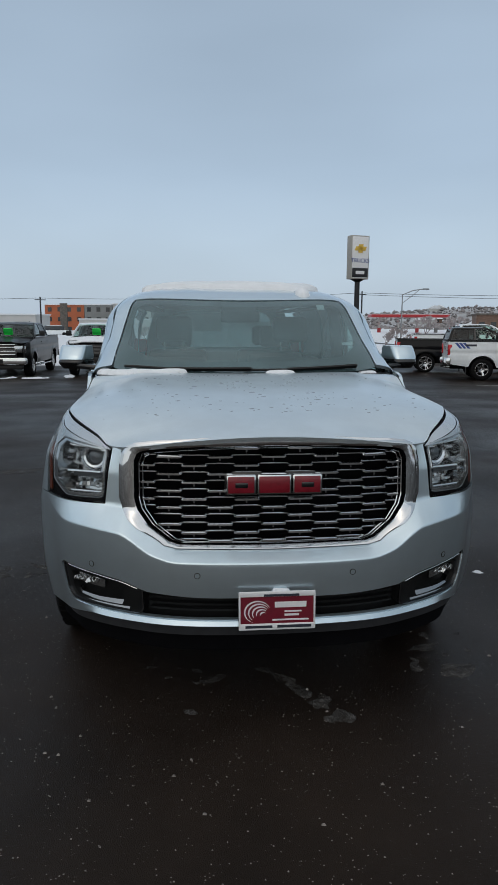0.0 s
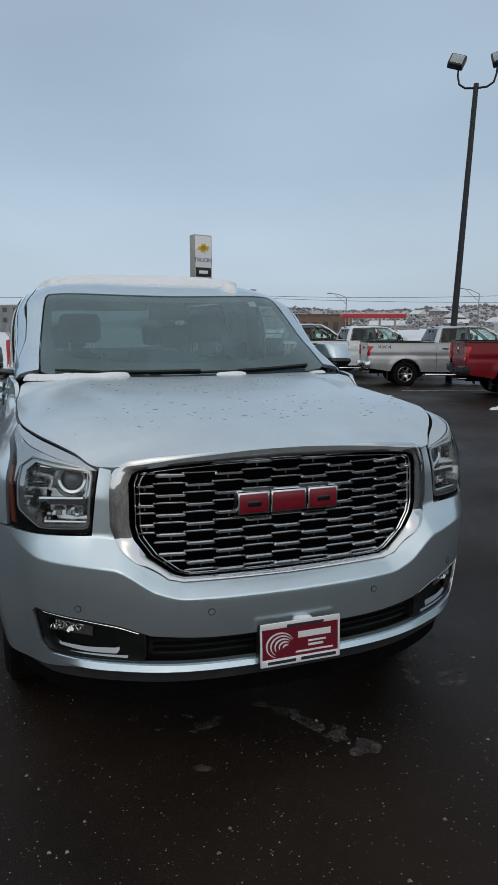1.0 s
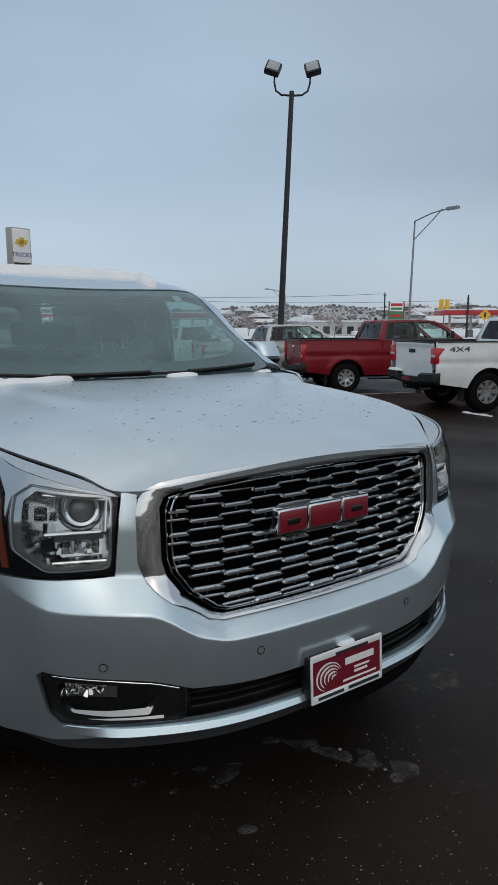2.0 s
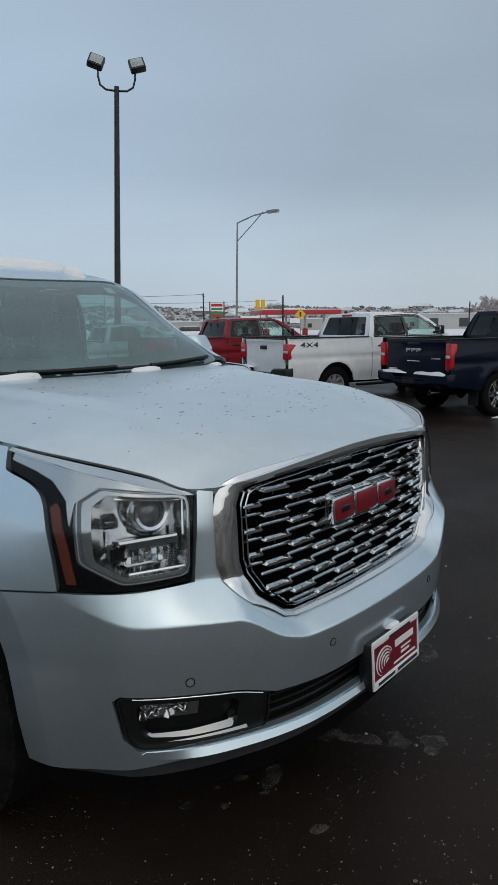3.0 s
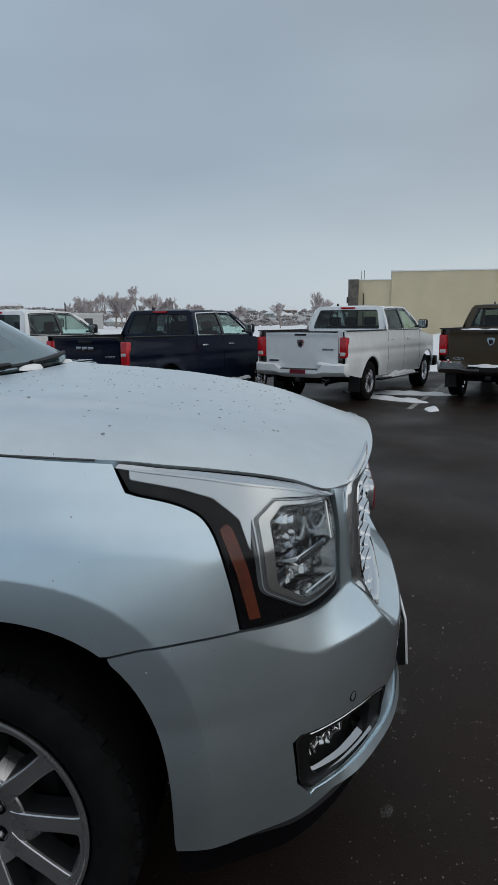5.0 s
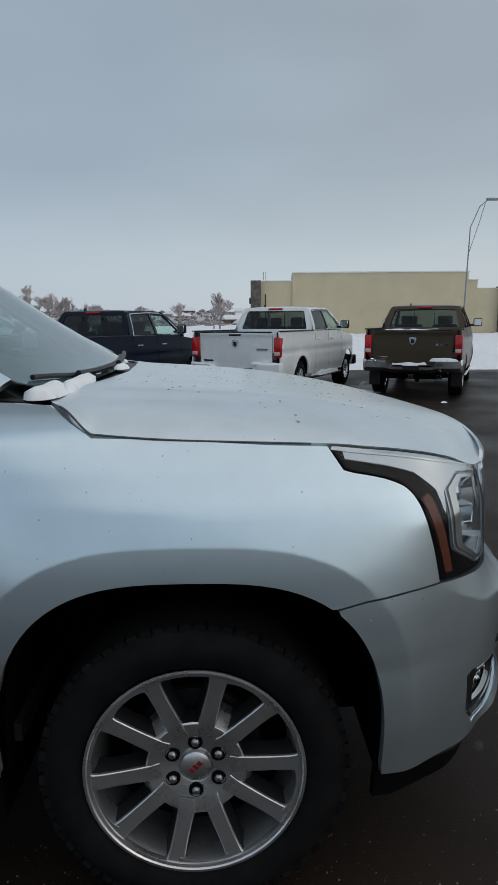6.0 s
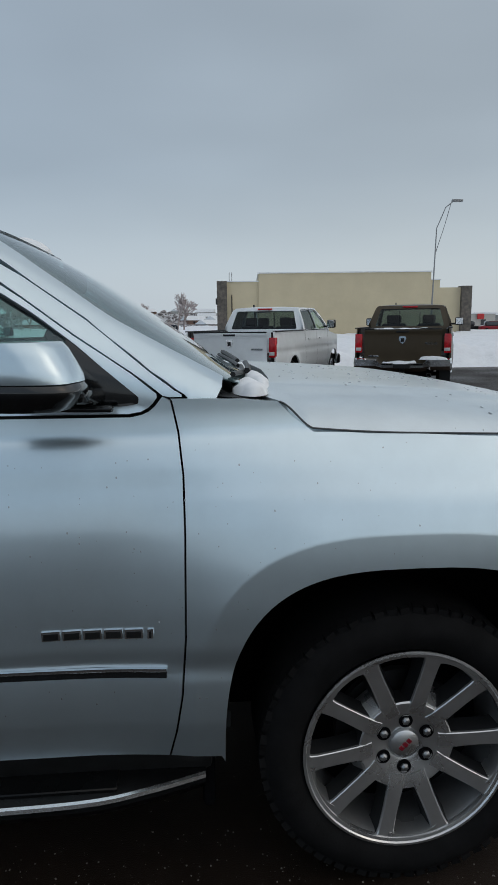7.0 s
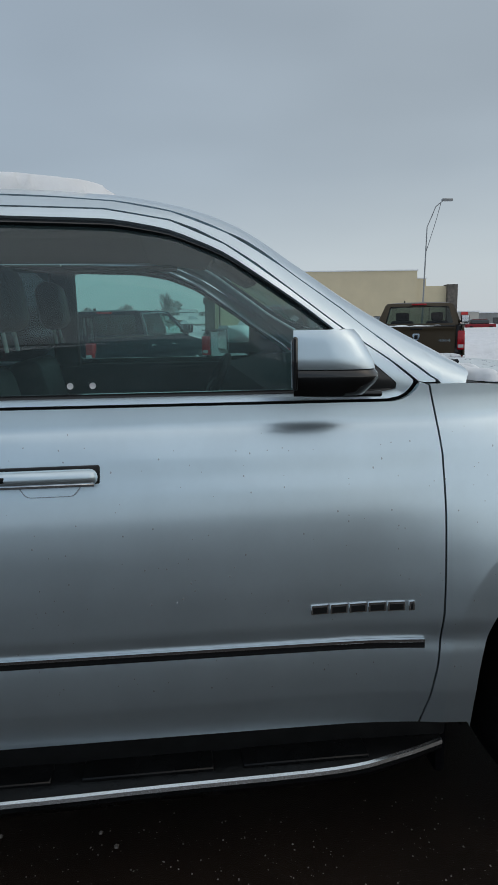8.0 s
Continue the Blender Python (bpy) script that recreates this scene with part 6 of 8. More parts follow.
def pickup(m, paint, label, tail_style="tall", bumper_mat=None, rim=None, spokes=5, pair=0, rim_r=0.235, handle=None, mark=None, tag=False, cap=0.0, ext=False, trim=None, rear_glass=None, tail_logo=True):
    """A crew-cab pickup. Local: the rear axle's middle on the ground is the origin, +y is ahead, +x its right side."""
    t = thing("pickup_truck", label, "truck", group="parked pickup trucks", m=m)
    bumper_mat = bumper_mat or M_CHROME
    rim = rim or M_RIM
    handle = handle or paint
    trim = trim or M_BLACK

    def arch(cy):
        return [(cy + 0.485 * math.cos(a), 0.42 + 0.485 * math.sin(a)) for a in [math.pi * k / 12 for k in range(13)]]
    lower = [(-1.20, 1.415), (-1.20, 0.60), (-0.52, 0.50)] + [(y, max(0.50, z)) for y, z in reversed(arch(0.0))] + [(0.52, 0.48), (WB - 0.52, 0.46)] + [(y, max(0.48, z)) for y, z in reversed(arch(WB))]
    lower += [(4.30, 0.50), (4.62, 0.58), (4.66, 0.95), (4.58, 1.15), (4.30, 1.235), (3.6, 1.325), (3.2, 1.365), (3.05, 1.40), (0.95, 1.405), (0.93, 1.425)]
    for s in (1, -1):
        panel("body_side", lower, lambda y, z, s=s: (s * truck_w(y, z), y, z), paint, t, step=0.09, flange=0.03, flip=s < 0)
        # cab side with real openings
        side = [(0.90, 1.405), (1.06, 1.84), (1.16, 1.905), (1.5, 1.925), (2.35, 1.925), (2.62, 1.88), (2.85, 1.76), (3.36, 1.405)]
        w1 = rounded([(1.07, 1.43), (1.19, 1.845), (1.96, 1.875), (1.995, 1.43)], 3, 0.12)
        w2 = rounded([(2.06, 1.43), (2.03, 1.877), (2.42, 1.868), (2.62, 1.81), (3.04, 1.50), (3.06, 1.43)], 3, 0.12)
        cf = lambda y, z, s=s: (s * cab_w(y, z), y, z)
        cab = panel("cab_side", side, cf, paint, t, step=0.09, holes=[w1, w2], flange=0.03, flip=s < 0)
        g1 = panel("rear_side_window", w1, cf, M_REARSIDE, t, "dark side window", step=0.12, offset=-0.012, flange=0, flip=s < 0)
        g2 = panel("front_side_window", w2, cf, M_CLEARCAB, t, "tinted side window", step=0.12, offset=-0.012, flange=0, flip=s < 0)
        post = [(1.99, 1.42), (1.955, 1.88), (2.035, 1.88), (2.065, 1.42)]
        panel("door_pillar", post, cf, M_GLOSSBLACK, t, "black door pillar", step=0.12, offset=0.003, flange=0.01, flip=s < 0)
        dlo = rounded([(1.03, 1.405), (1.165, 1.868), (1.96, 1.898), (2.43, 1.892), (2.64, 1.832), (3.09, 1.50), (3.11, 1.405)], 3, 0.10)
        dli = rounded([(1.06, 1.425), (1.185, 1.850), (1.96, 1.880), (2.42, 1.873), (2.62, 1.815), (3.05, 1.495), (3.07, 1.425)], 3, 0.12)
        panel("window_surround", dlo, cf, M_CHROME if paint is P_NAVY else M_GLOSSBLACK, t, "", step=0.1, holes=[dli], offset=0.006, flange=0.01, flip=s < 0)
        for yy in (0.98, 2.0, 3.12):
            z1 = 1.40
            panel("door_gap", [(yy - 0.006, 0.52), (yy - 0.006, z1), (yy + 0.006, z1), (yy + 0.006, 0.52)], lambda y, z, s=s: (s * truck_w(y, z), y, z), M_VOID, t, step=0.2, offset=0.002, flange=0, flip=s < 0)
        for yy in (1.15, 2.18):
            part("door_handle", box_bm(*sorted((s * 0.985, s * 1.012)), yy, yy + 0.20, 1.20, 1.235, 0.010), handle, t)
        part("rocker_step", box_bm(*sorted((s * 0.86, s * 1.00)), 0.62, 3.10, 0.36, 0.41, 0.02), M_BLACK if bumper_mat is not M_CHROME else M_CHROME, t)
        mir = part("side_mirror", box_bm(*sorted((s * 1.03, s * 1.24)), 2.80, 2.92, 1.44, 1.64, 0.035, 3), paint if paint in (P_NAVY, P_SILVER) else M_BLACK, t, "side mirror")
        part("mirror_arm", box_bm(*sorted((s * 0.93, s * 1.06)), 2.84, 2.90, 1.45, 1.50, 0.012), M_BLACK, mir)
        part("mirror_face", box_bm(*sorted((s * 1.05, s * 1.22)), 2.790, 2.802, 1.46, 1.62, 0.004, 1), M_CHROME, mir)
        # tail lamp wrapping the corner
        tz0, tz1, tw = {"tall": (0.91, 1.30, 0.155), "square": (0.98, 1.30, 0.22), "wide": (0.88, 1.34, 0.15)}[tail_style]
        tl = part("tail_light", box_bm(*sorted((s * (0.985 - tw), s * 0.974)), -1.228, -1.08 if tail_style != "square" else -1.02, tz0, tz1, 0.02), M_REDLENS, t, "red tail light")
        part("reverse_lens", box_bm(*sorted((s * (0.995 - tw), s * (0.955))), -1.233, -1.20, tz0 + 0.04 if tail_style == "tall" else (tz0 + tz1) / 2 - 0.03, tz0 + 0.11 if tail_style == "tall" else (tz0 + tz1) / 2 + 0.025, 0.008), M_CLEARLENS, tl)
        part("rail_cap", box_bm(*sorted((s * 0.90, s * 0.985)), -1.18, 0.90, 1.405, 1.43, 0.010), M_BLACK, t)
        part("bed_wall", box_bm(*sorted((s * 0.86, s * 0.90)), -1.15, 0.88, 0.86, 1.40), M_BED, t)
        part("headlight", turned(box_bm(-0.20, 0.20, -0.09, 0.06, -0.13, 0.11, 0.03), Matrix.Translation((s * 0.70, 4.55, 1.02)) @ Matrix.Rotation(s * -0.35, 4, "Z")), M_LAMPHOUSE, t, "clear headlight")
        part("mud_flap", box_bm(*sorted((s * 0.74, s * 0.97)), -0.56, -0.54, 0.22, 0.60), M_BLACK, t)
    part("bed_floor", box_bm(-0.87, 0.87, -1.15, 0.88, 0.82, 0.87), M_BED, t)

    def tg(x, z):
        return (x, -1.205 - 0.018 * math.exp(-((z - 1.36) / 0.05) ** 2) + 0.012 * smooth(1.0, 0.7, z) + 0.03 * (abs(x) / 0.9) ** 4, z)
    gate = panel("tailgate", rounded([(-0.78, 0.66), (-0.785, 1.40), (0.785, 1.40), (0.78, 0.66)], 2, 0.03), tg, paint, t, "tailgate", step=0.08, flange=0.04)
    part("gate_top", box_bm(-0.78, 0.78, -1.22, -1.16, 1.385, 1.415, 0.012), M_BLACK, gate)
    if tail_style == "tall":
        part("gate_handle", box_bm(-0.13, 0.13, -1.228, -1.20, 1.325, 1.365, 0.008), M_BLACK, gate)
        sh = bmesh.new()
        out = [(-0.075, 1.20), (-0.065, 1.245), (0.0, 1.252), (0.065, 1.245), (0.075, 1.20), (0.045, 1.13), (0.0, 1.095), (-0.045, 1.13)]
        fa = [sh.verts.new((x, -1.222, z)) for x, z in out]
        ba = [sh.verts.new((x * 1.12, -1.203, 1.175 + (z - 1.175) * 1.12)) for x, z in out]
        sh.faces.new(fa)
        for k in range(8):
            sh.faces.new((fa[k], fa[(k + 1) % 8], ba[(k + 1) % 8], ba[k]))
        em = part("gate_emblem", sh, M_CHROME, gate, "plain chrome shield emblem")
        part("emblem_face", box_bm(-0.035, 0.035, -1.226, -1.218, 1.135, 1.215, 0.008), M_BLACK, em)
    else:
        part("gate_handle", box_bm(-0.12, 0.12, -1.232, -1.20, 1.18, 1.26, 0.012) if tail_style == "square" else box_bm(-0.16, 0.16, -1.228, -1.20, 1.30, 1.355, 0.01), M_BLACK, gate)
        if tail_style == "wide":
            for x0 in (-0.21, -0.065, 0.08):
                part("gate_block", box_bm(x0, x0 + 0.13, -1.232, -1.20, 1.17, 1.245, 0.008), M_DARKCHROME, gate)
            part("gate_bar", box_bm(-0.17, 0.17, -1.225, -1.20, 0.995, 1.018, 0.004), M_CHROME, gate)
    if tail_logo:
        if paint is P_BROWN:
            bar_text("gate_badge", "4X4", 0.10, pose(0.57, -1.206, 1.10, 90, 0, 0) @ Matrix.Diagonal((1.5, 0.9, 1, 1)), M_CHROME, gate)
        else:
            part("gate_mark", box_bm(0.46, 0.70, -1.212, -1.20, 1.05, 1.085, 0.004, 1), M_DARKCHROME, gate)
        part("gate_mark", box_bm(-0.70, -0.48, -1.218, -1.20, 0.82, 0.86, 0.004, 1), M_CHROME, gate)
    # rear bumper: two corners and a lower step
    bm = bmesh.new()
    sec = [(-1.30, 0.60), (-1.335, 0.64), (-1.335, 0.76), (-1.29, 0.79), (-1.20, 0.79), (-1.20, 0.55)]
    rows = []
    for x, dz, dy in ((-1.0, 0.02, 0.16), (-0.96, 0.015, 0.05), (-0.80, 0.01, 0.01), (-0.52, 0.0, 0.0), (-0.40, -0.10, 0.0), (0.40, -0.10, 0.0), (0.52, 0.0, 0.0), (0.80, 0.01, 0.01), (0.96, 0.015, 0.05), (1.0, 0.02, 0.16)):
        rows.append([bm.verts.new((x, min(-1.12, y + dy), z + (dz if z > 0.7 else dz * 0.3))) for y, z in sec])
    for a, b in zip(rows, rows[1:]):
        for k in range(6):
            bm.faces.new((a[k], a[(k + 1) % 6], b[(k + 1) % 6], b[k]))
    bm.faces.new(rows[0])
    bm.faces.new(rows[-1])
    bp = part("rear_bumper", bm, bumper_mat, t, "rear step bumper", 30)
    part("bumper_step_pad", box_bm(-0.40, 0.40, -1.33, -1.21, 0.688, 0.70, 0.004, 1), M_BLACK, bp)
    part("plate_recess", box_bm(-0.17, 0.17, -1.345, -1.33, 0.60, 0.68, 0.004, 1), M_MAROON if paint is P_WHITE else M_BLACK, bp)
    part("tow_hitch", box_bm(-0.05, 0.05, -1.36, -1.1, 0.44, 0.52, 0.01), M_BLACK, t)
    part("exhaust", turned(lathe([(0.035, 0.0), (0.04, 0.0), (0.04, 0.3)], 14), Matrix.Translation((0.55, -1.30, 0.47)) @ Matrix.Rotation(radians(90), 4, "Z")), M_CHROME, t)
    # cab ends and top
    bw = rounded([(-0.79, 1.44), (-0.68, 1.845), (0.68, 1.845), (0.79, 1.44)], 3, 0.10)
    rear = [(-0.957, 0.9), (-0.955, 1.405), (-0.90, 1.60), (-0.80, 1.86), (-0.72, 1.915), (0.72, 1.915), (0.80, 1.86), (0.90, 1.60), (0.955, 1.405), (0.957, 0.9)]
    rf = lambda x, z: (x, 0.90 + 0.17 * max(0, (z - 1.40) / 0.5) ** 1.2 + 0.04 * (abs(x) / 0.95) ** 3, z)
    panel("cab_back", rear, rf, paint, t, step=0.1, holes=[bw], flange=0.03)
    panel("back_window", bw, rf, rear_glass or M_BACKGLASS, t, "dark back window", step=0.12, offset=-0.01, flange=0)
    part("window_bar", box_bm(-0.24, -0.225, 1.00, 1.03, 1.47, 1.80), M_BLACK, t)
    part("window_bar", box_bm(0.225, 0.24, 1.00, 1.03, 1.47, 1.80), M_BLACK, t)
    part("brake_light", box_bm(-0.17, 0.17, 1.035, 1.09, 1.868, 1.906, 0.006), M_REDLENS, t, "red high brake light")
    roofl = [(-0.745, 1.10), (-0.765, 1.5), (-0.765, 2.35), (-0.74, 2.62), (0.74, 2.62), (0.765, 2.35), (0.765, 1.5), (0.745, 1.10)]
    panel("roof", roofl, lambda x, y: (x, y, 1.945 - 0.028 * (abs(x) / 0.77) ** 3 - 0.035 * smooth(1.3, 1.06, y) - 0.075 * smooth(2.2, 2.66, y) ** 1.5), paint, t, step=0.1, flange=0.03)
    wf = lambda x, z: (x, 3.42 - 0.80 * ((z - 1.36) / 0.53) - 0.16 * (abs(x) / 0.9) ** 2, z)
    panel("windshield", [(-0.93, 1.37), (-0.76, 1.885), (0.76, 1.885), (0.93, 1.37)], wf, M_CLEARCAB, t, "windshield", step=0.1, flange=0, flip=True)
    for s in (1, -1):
        part("screen_pillar", tube([(s * 0.945, 3.28, 1.37), (s * 0.87, 2.95, 1.60), (s * 0.765, 2.50, 1.89)], 0.035, 8), paint, t)
    part("antenna", turned(box_bm(-0.012, 0.012, -0.05, 0.04, 0, 0.055, 0.01), Matrix.Translation((-0.35, 1.30, 1.935))), M_BLACK, t)
    # bonnet and front
    hf = lambda x, y: (x, y, 1.385 - 0.155 * smooth(3.3, 4.75, y) - 0.05 * (abs(x) / 0.93) ** 4 + 0.03 * (1 - smooth(0.35, 0.55, abs(x))))
    panel("hood", [(-0.93, 3.25), (-0.91, 4.1), (-0.80, 4.55), (0.80, 4.55), (0.91, 4.1), (0.93, 3.25), (0.5, 3.40), (-0.5, 3.40)], hf, paint, t, "hood", step=0.1, flange=0.03)
    ff = lambda x, z: (x, 4.72 - 0.05 * smooth(0.9, 1.2, z) - 0.12 * (abs(x) / 0.9) ** 2, z)
    panel("grille", [(-0.62, 0.74), (-0.62, 1.18), (0.62, 1.18), (0.62, 0.74)], ff, M_GLOSSBLACK, t, "dark grille", step=0.15, flange=0.08, flip=True)
    for z in (0.80, 0.92, 1.04, 1.15):
        part("grille_bar", box_bm(-0.58, 0.58, 4.69, 4.735, z, z + 0.035, 0.01), trim, t)
    part("front_bumper", box_bm(-0.96, 0.96, 4.58, 4.80, 0.46, 0.72, 0.05, 3), trim, t, "front bumper")
    part("lower_air_dam", box_bm(-0.80, 0.80, 4.50, 4.70, 0.30, 0.46, 0.03), M_BLACK, t)
    part("front_plate", box_bm(-0.16, 0.16, 4.80, 4.812, 0.52, 0.67, 0.003, 1), M_BLACK, t)
    # inside
    part("cab_floor", box_bm(-0.85, 0.85, 0.95, 3.3, 0.6, 1.0), M_INTERIOR, t)
    part("dashboard", box_bm(-0.88, 0.88, 2.95, 3.35, 1.0, 1.42, 0.05), M_INTERIOR, t)
    for sx_ in (-0.42, 0.42):
        for yy in (1.35, 2.25):
            st = part("seat", box_bm(sx_ - 0.26, sx_ + 0.26, yy - 0.1, yy + 0.08, 0.9, 1.50, 0.06, 3), M_SEAT, t)
            part("headrest", box_bm(sx_ - 0.14, sx_ + 0.14, yy - 0.10, yy, 1.50, 1.70, 0.04, 3), M_SEAT, st)
    part("chassis", box_bm(-0.60, 0.60, -1.1, 4.5, 0.40, 0.62, 0.03), M_VOID, t)
    part("rear_axle", tube([(-0.75, 0, 0.40), (-0.1, 0, 0.40), (0, 0, 0.40), (0.1, 0, 0.40), (0.75, 0, 0.40)], [0.05, 0.05, 0.16, 0.05, 0.05], 10), M_VOID, t)
    w = make_wheel(r_t=0.405, r_r=rim_r, width=0.265, detail=False, name="wheel", spokes=spokes, pair=pair, mt=rim)
    w.parent = t
    w.matrix_basis = pose(0.945, 0, 0.405)
    copy_thing(w, pose(0.945, WB, 0.405, 20))
    copy_thing(w, pose(-0.945, 0, 0.405, 0, 0, 180))
    copy_thing(w, pose(-0.945, WB, 0.405, 30, 0, 180))
    if mark == "4X4":
        bar_text("badge", "4X4", 0.16, pose(0.988, -0.70, 1.27, 90, 0, 90) @ Matrix.Diagonal((1.7, 0.9, 1, 1)), M_DARKINK, t)
    if mark == "stripe":
        for k in range(3):
            q = -1.0 + 0.14 * k
            panel("decal_stripe", [(q, 1.36), (q + 0.10, 1.36), (q + 0.28, 1.16), (q + 0.18, 1.16)], lambda y, z: (truck_w(y, z), y, z), M_BLUE, t, "blue decal stripe", step=0.1, offset=0.003, flange=0)
        part("decal_bar", box_bm(0.972, 0.985, -0.62, -0.22, 1.24, 1.31, 0.002, 1), M_DARKINK, t)
    if tag:
        part("price_tag", turned(box_bm(-0.16, 0.16, -0.004, 0.004, -0.13, 0.13, 0.03, 2), Matrix.Translation((0.05, 3.06, 1.60)) @ Matrix.Rotation(radians(-35), 4, "X")), M_GREEN, t, "bright green price tag")
    return t


def at(x, y, heading, size=1.0):
    """Ground pose of a vehicle whose rear axle is over (x, y), heading in degrees from +x."""
    return pose(x, y, zg(x, y), 0, 0, heading - 90) @ Matrix.Scale(size, 4)


AT_BROWN, AT_WHITE, AT_NAVY = at(12.40, -3.26, -21.6), at(11.95, 0.29, -24.9, 0.98), at(10.03, 3.92, -23.2, 0.93)
AT_WORK, AT_RED, AT_SILVER = at(9.95, 7.20, -20.0, 0.93), at(10.59, 11.66, -24.0, 0.93), at(10.60, 16.45, -20.2, 0.93)
AT_STRIPE, AT_BLACK = at(9.75, 20.6, -14.0, 0.93), at(9.33, 25.0, -14.0, 0.93)


pickup(AT_BROWN, P_BROWN, "dark brown pickup with snow on its tailgate and chrome bumper", "tall", M_CHROME, M_CHROMERIM, handle=M_CHROME)
pickup(AT_WHITE, P_WHITE, "white crew-cab pickup with a white bumper and chrome wheels", "tall", P_WHITE, M_CHROMERIM, pair=11)
pickup(AT_NAVY, P_NAVY, "navy blue crew-cab pickup with chrome window trim", "wide", P_NAVY, M_CHROMERIM, rear_glass=M_REARSIDE, spokes=6, pair=9, rim_r=0.27, handle=M_CHROME)
pickup(AT_WORK, P_WHITE, "white work pickup with a black rear bumper", "square", M_BLACK, M_STEELRIM, rear_glass=M_REARSIDE, spokes=8, mark="4X4", handle=M_BLACK, tail_logo=False)
pickup(AT_RED, P_RED, "dark red pickup with pale steel wheels", "tall", M_BLACK, M_STEELRIM, spokes=8, rim_r=0.225, handle=M_BLACK)
pickup(AT_SILVER, P_SILVER, "silver crew-cab pickup with six-spoke wheels", "square", M_CHROME, M_CHROMERIM, spokes=6, mark="4X4", handle=M_BLACK)
pickup(AT_STRIPE, P_WHITE, "white pickup with a blue striped decal on the bed", "tall", M_CHROME, M_CHROMERIM, mark="stripe")
pickup(AT_BLACK, P_BLACK, "black pickup with spoked chrome wheels", "tall", P_BLACK, M_CHROMERIM, pair=12, rim_r=0.28)
pickup(at(12.6, 32.5, -12), P_WHITE, "white extended-cab pickup behind the black one", "tall", M_CHROME, M_STEELRIM)
pickup(at(-6.95, 26.7, -90), P_BLACK, "black heavy-duty pickup with a green price tag", "tall", M_CHROME, M_RIM, tag=True, trim=M_CHROME)
pickup(at(-3.72, 27.1, -91), P_WHITE, "white heavy-duty pickup with a green price tag", "tall", M_BLACK, M_STEELRIM, tag=True)

# painted bay lines between the trucks
for x, y in ((9.9, 6.75), (9.9, 10.25), (9.0, 13.7), (8.6, 17.9), (10.4, 2.4), (10.2, -1.2)):
    ob = tagged(part("bay_line", box_bm(0, 5.4, -0.05, 0.05, -0.01, 0.004), M_PAINTLINE, None), "worn white painted bay line", "marking", kind="structure")
    ob.matrix_basis = pose(x, y, zg(x + 2.7, y - 0.75), 0, 0, -16)


# ---- signs, poles and lamps ----
M_POLE = mat("dark_painted_steel", (0.025, 0.026, 0.030), 0.5, 0.3, vary=0.2)
M_GALV = mat("galvanised_steel", (0.26, 0.27, 0.28), 0.5, 0.6, vary=0.15)
M_SIGNWHITE = mat("sign_white", (0.86, 0.87, 0.88), 0.5, vary=0.06)
M_GOLD = mat("sign_gold", (0.78, 0.52, 0.08), 0.4, 0.2, vary=0.1)
M_SIGNBLUE = mat("sign_blue", (0.015, 0.06, 0.30), 0.5, vary=0.1)
M_CREAM = mat("cream_side", (0.42, 0.41, 0.38), 0.6, vary=0.08)
M_LAMPGLASS = mat("flood_glass", (0.32, 0.37, 0.38), 0.15, coat=0.5, vary=0.1)

sign = thing("pylon_sign", "white pylon sign with a gold emblem on a dark pole", "sign", m=pose(5.38, 20.65, 0.80, 0, 0, 16) @ Matrix.Scale(0.44, 4))
part("box", box_bm(-0.78, 0.78, -0.35, 0.35, 5.25, 8.48, 0.05), M_CREAM, sign, "cream metal sign box")
part("face", box_bm(-0.70, 0.70, -0.365, -0.345, 5.33, 8.40, 0.02), M_SIGNWHITE, sign)
bowtie = bmesh.new()
for pts in ([(-0.52, 7.36), (-0.40, 7.66), (0.52, 7.66), (0.40, 7.36)], [(-0.20, 7.20), (-0.15, 7.82), (0.22, 7.82), (0.17, 7.20)]):
    a = [bowtie.verts.new((x, -0.385 - 0.004 * len(pts), z)) for x, z in pts]
    b = [bowtie.verts.new((x, -0.36, z)) for x, z in pts]
    bowtie.faces.new(a)
    for k in range(4):
        bowtie.faces.new((a[k], a[(k + 1) % 4], b[(k + 1) % 4], b[k]))
part("emblem", bowtie, M_GOLD, sign, "plain gold emblem")
bar_text("sign_text", "TRUCKS", 0.43, pose(0, -0.37, 6.62, 90, 0, 0), M_SIGNBLUE, sign, 0.01)
part("name_panel", box_bm(-0.68, 0.68, -0.372, -0.36, 5.38, 6.08, 0.01), M_POLE, sign, "dark name panel")
part("name_bar", box_bm(-0.38, 0.38, -0.378, -0.37, 5.62, 5.86, 0.005), M_SIGNWHITE, sign)
part("pole", lathe([(0.20, -2.6), (0.20, 5.05), (0.55, 5.25)], 20, "z"), M_POLE, sign)

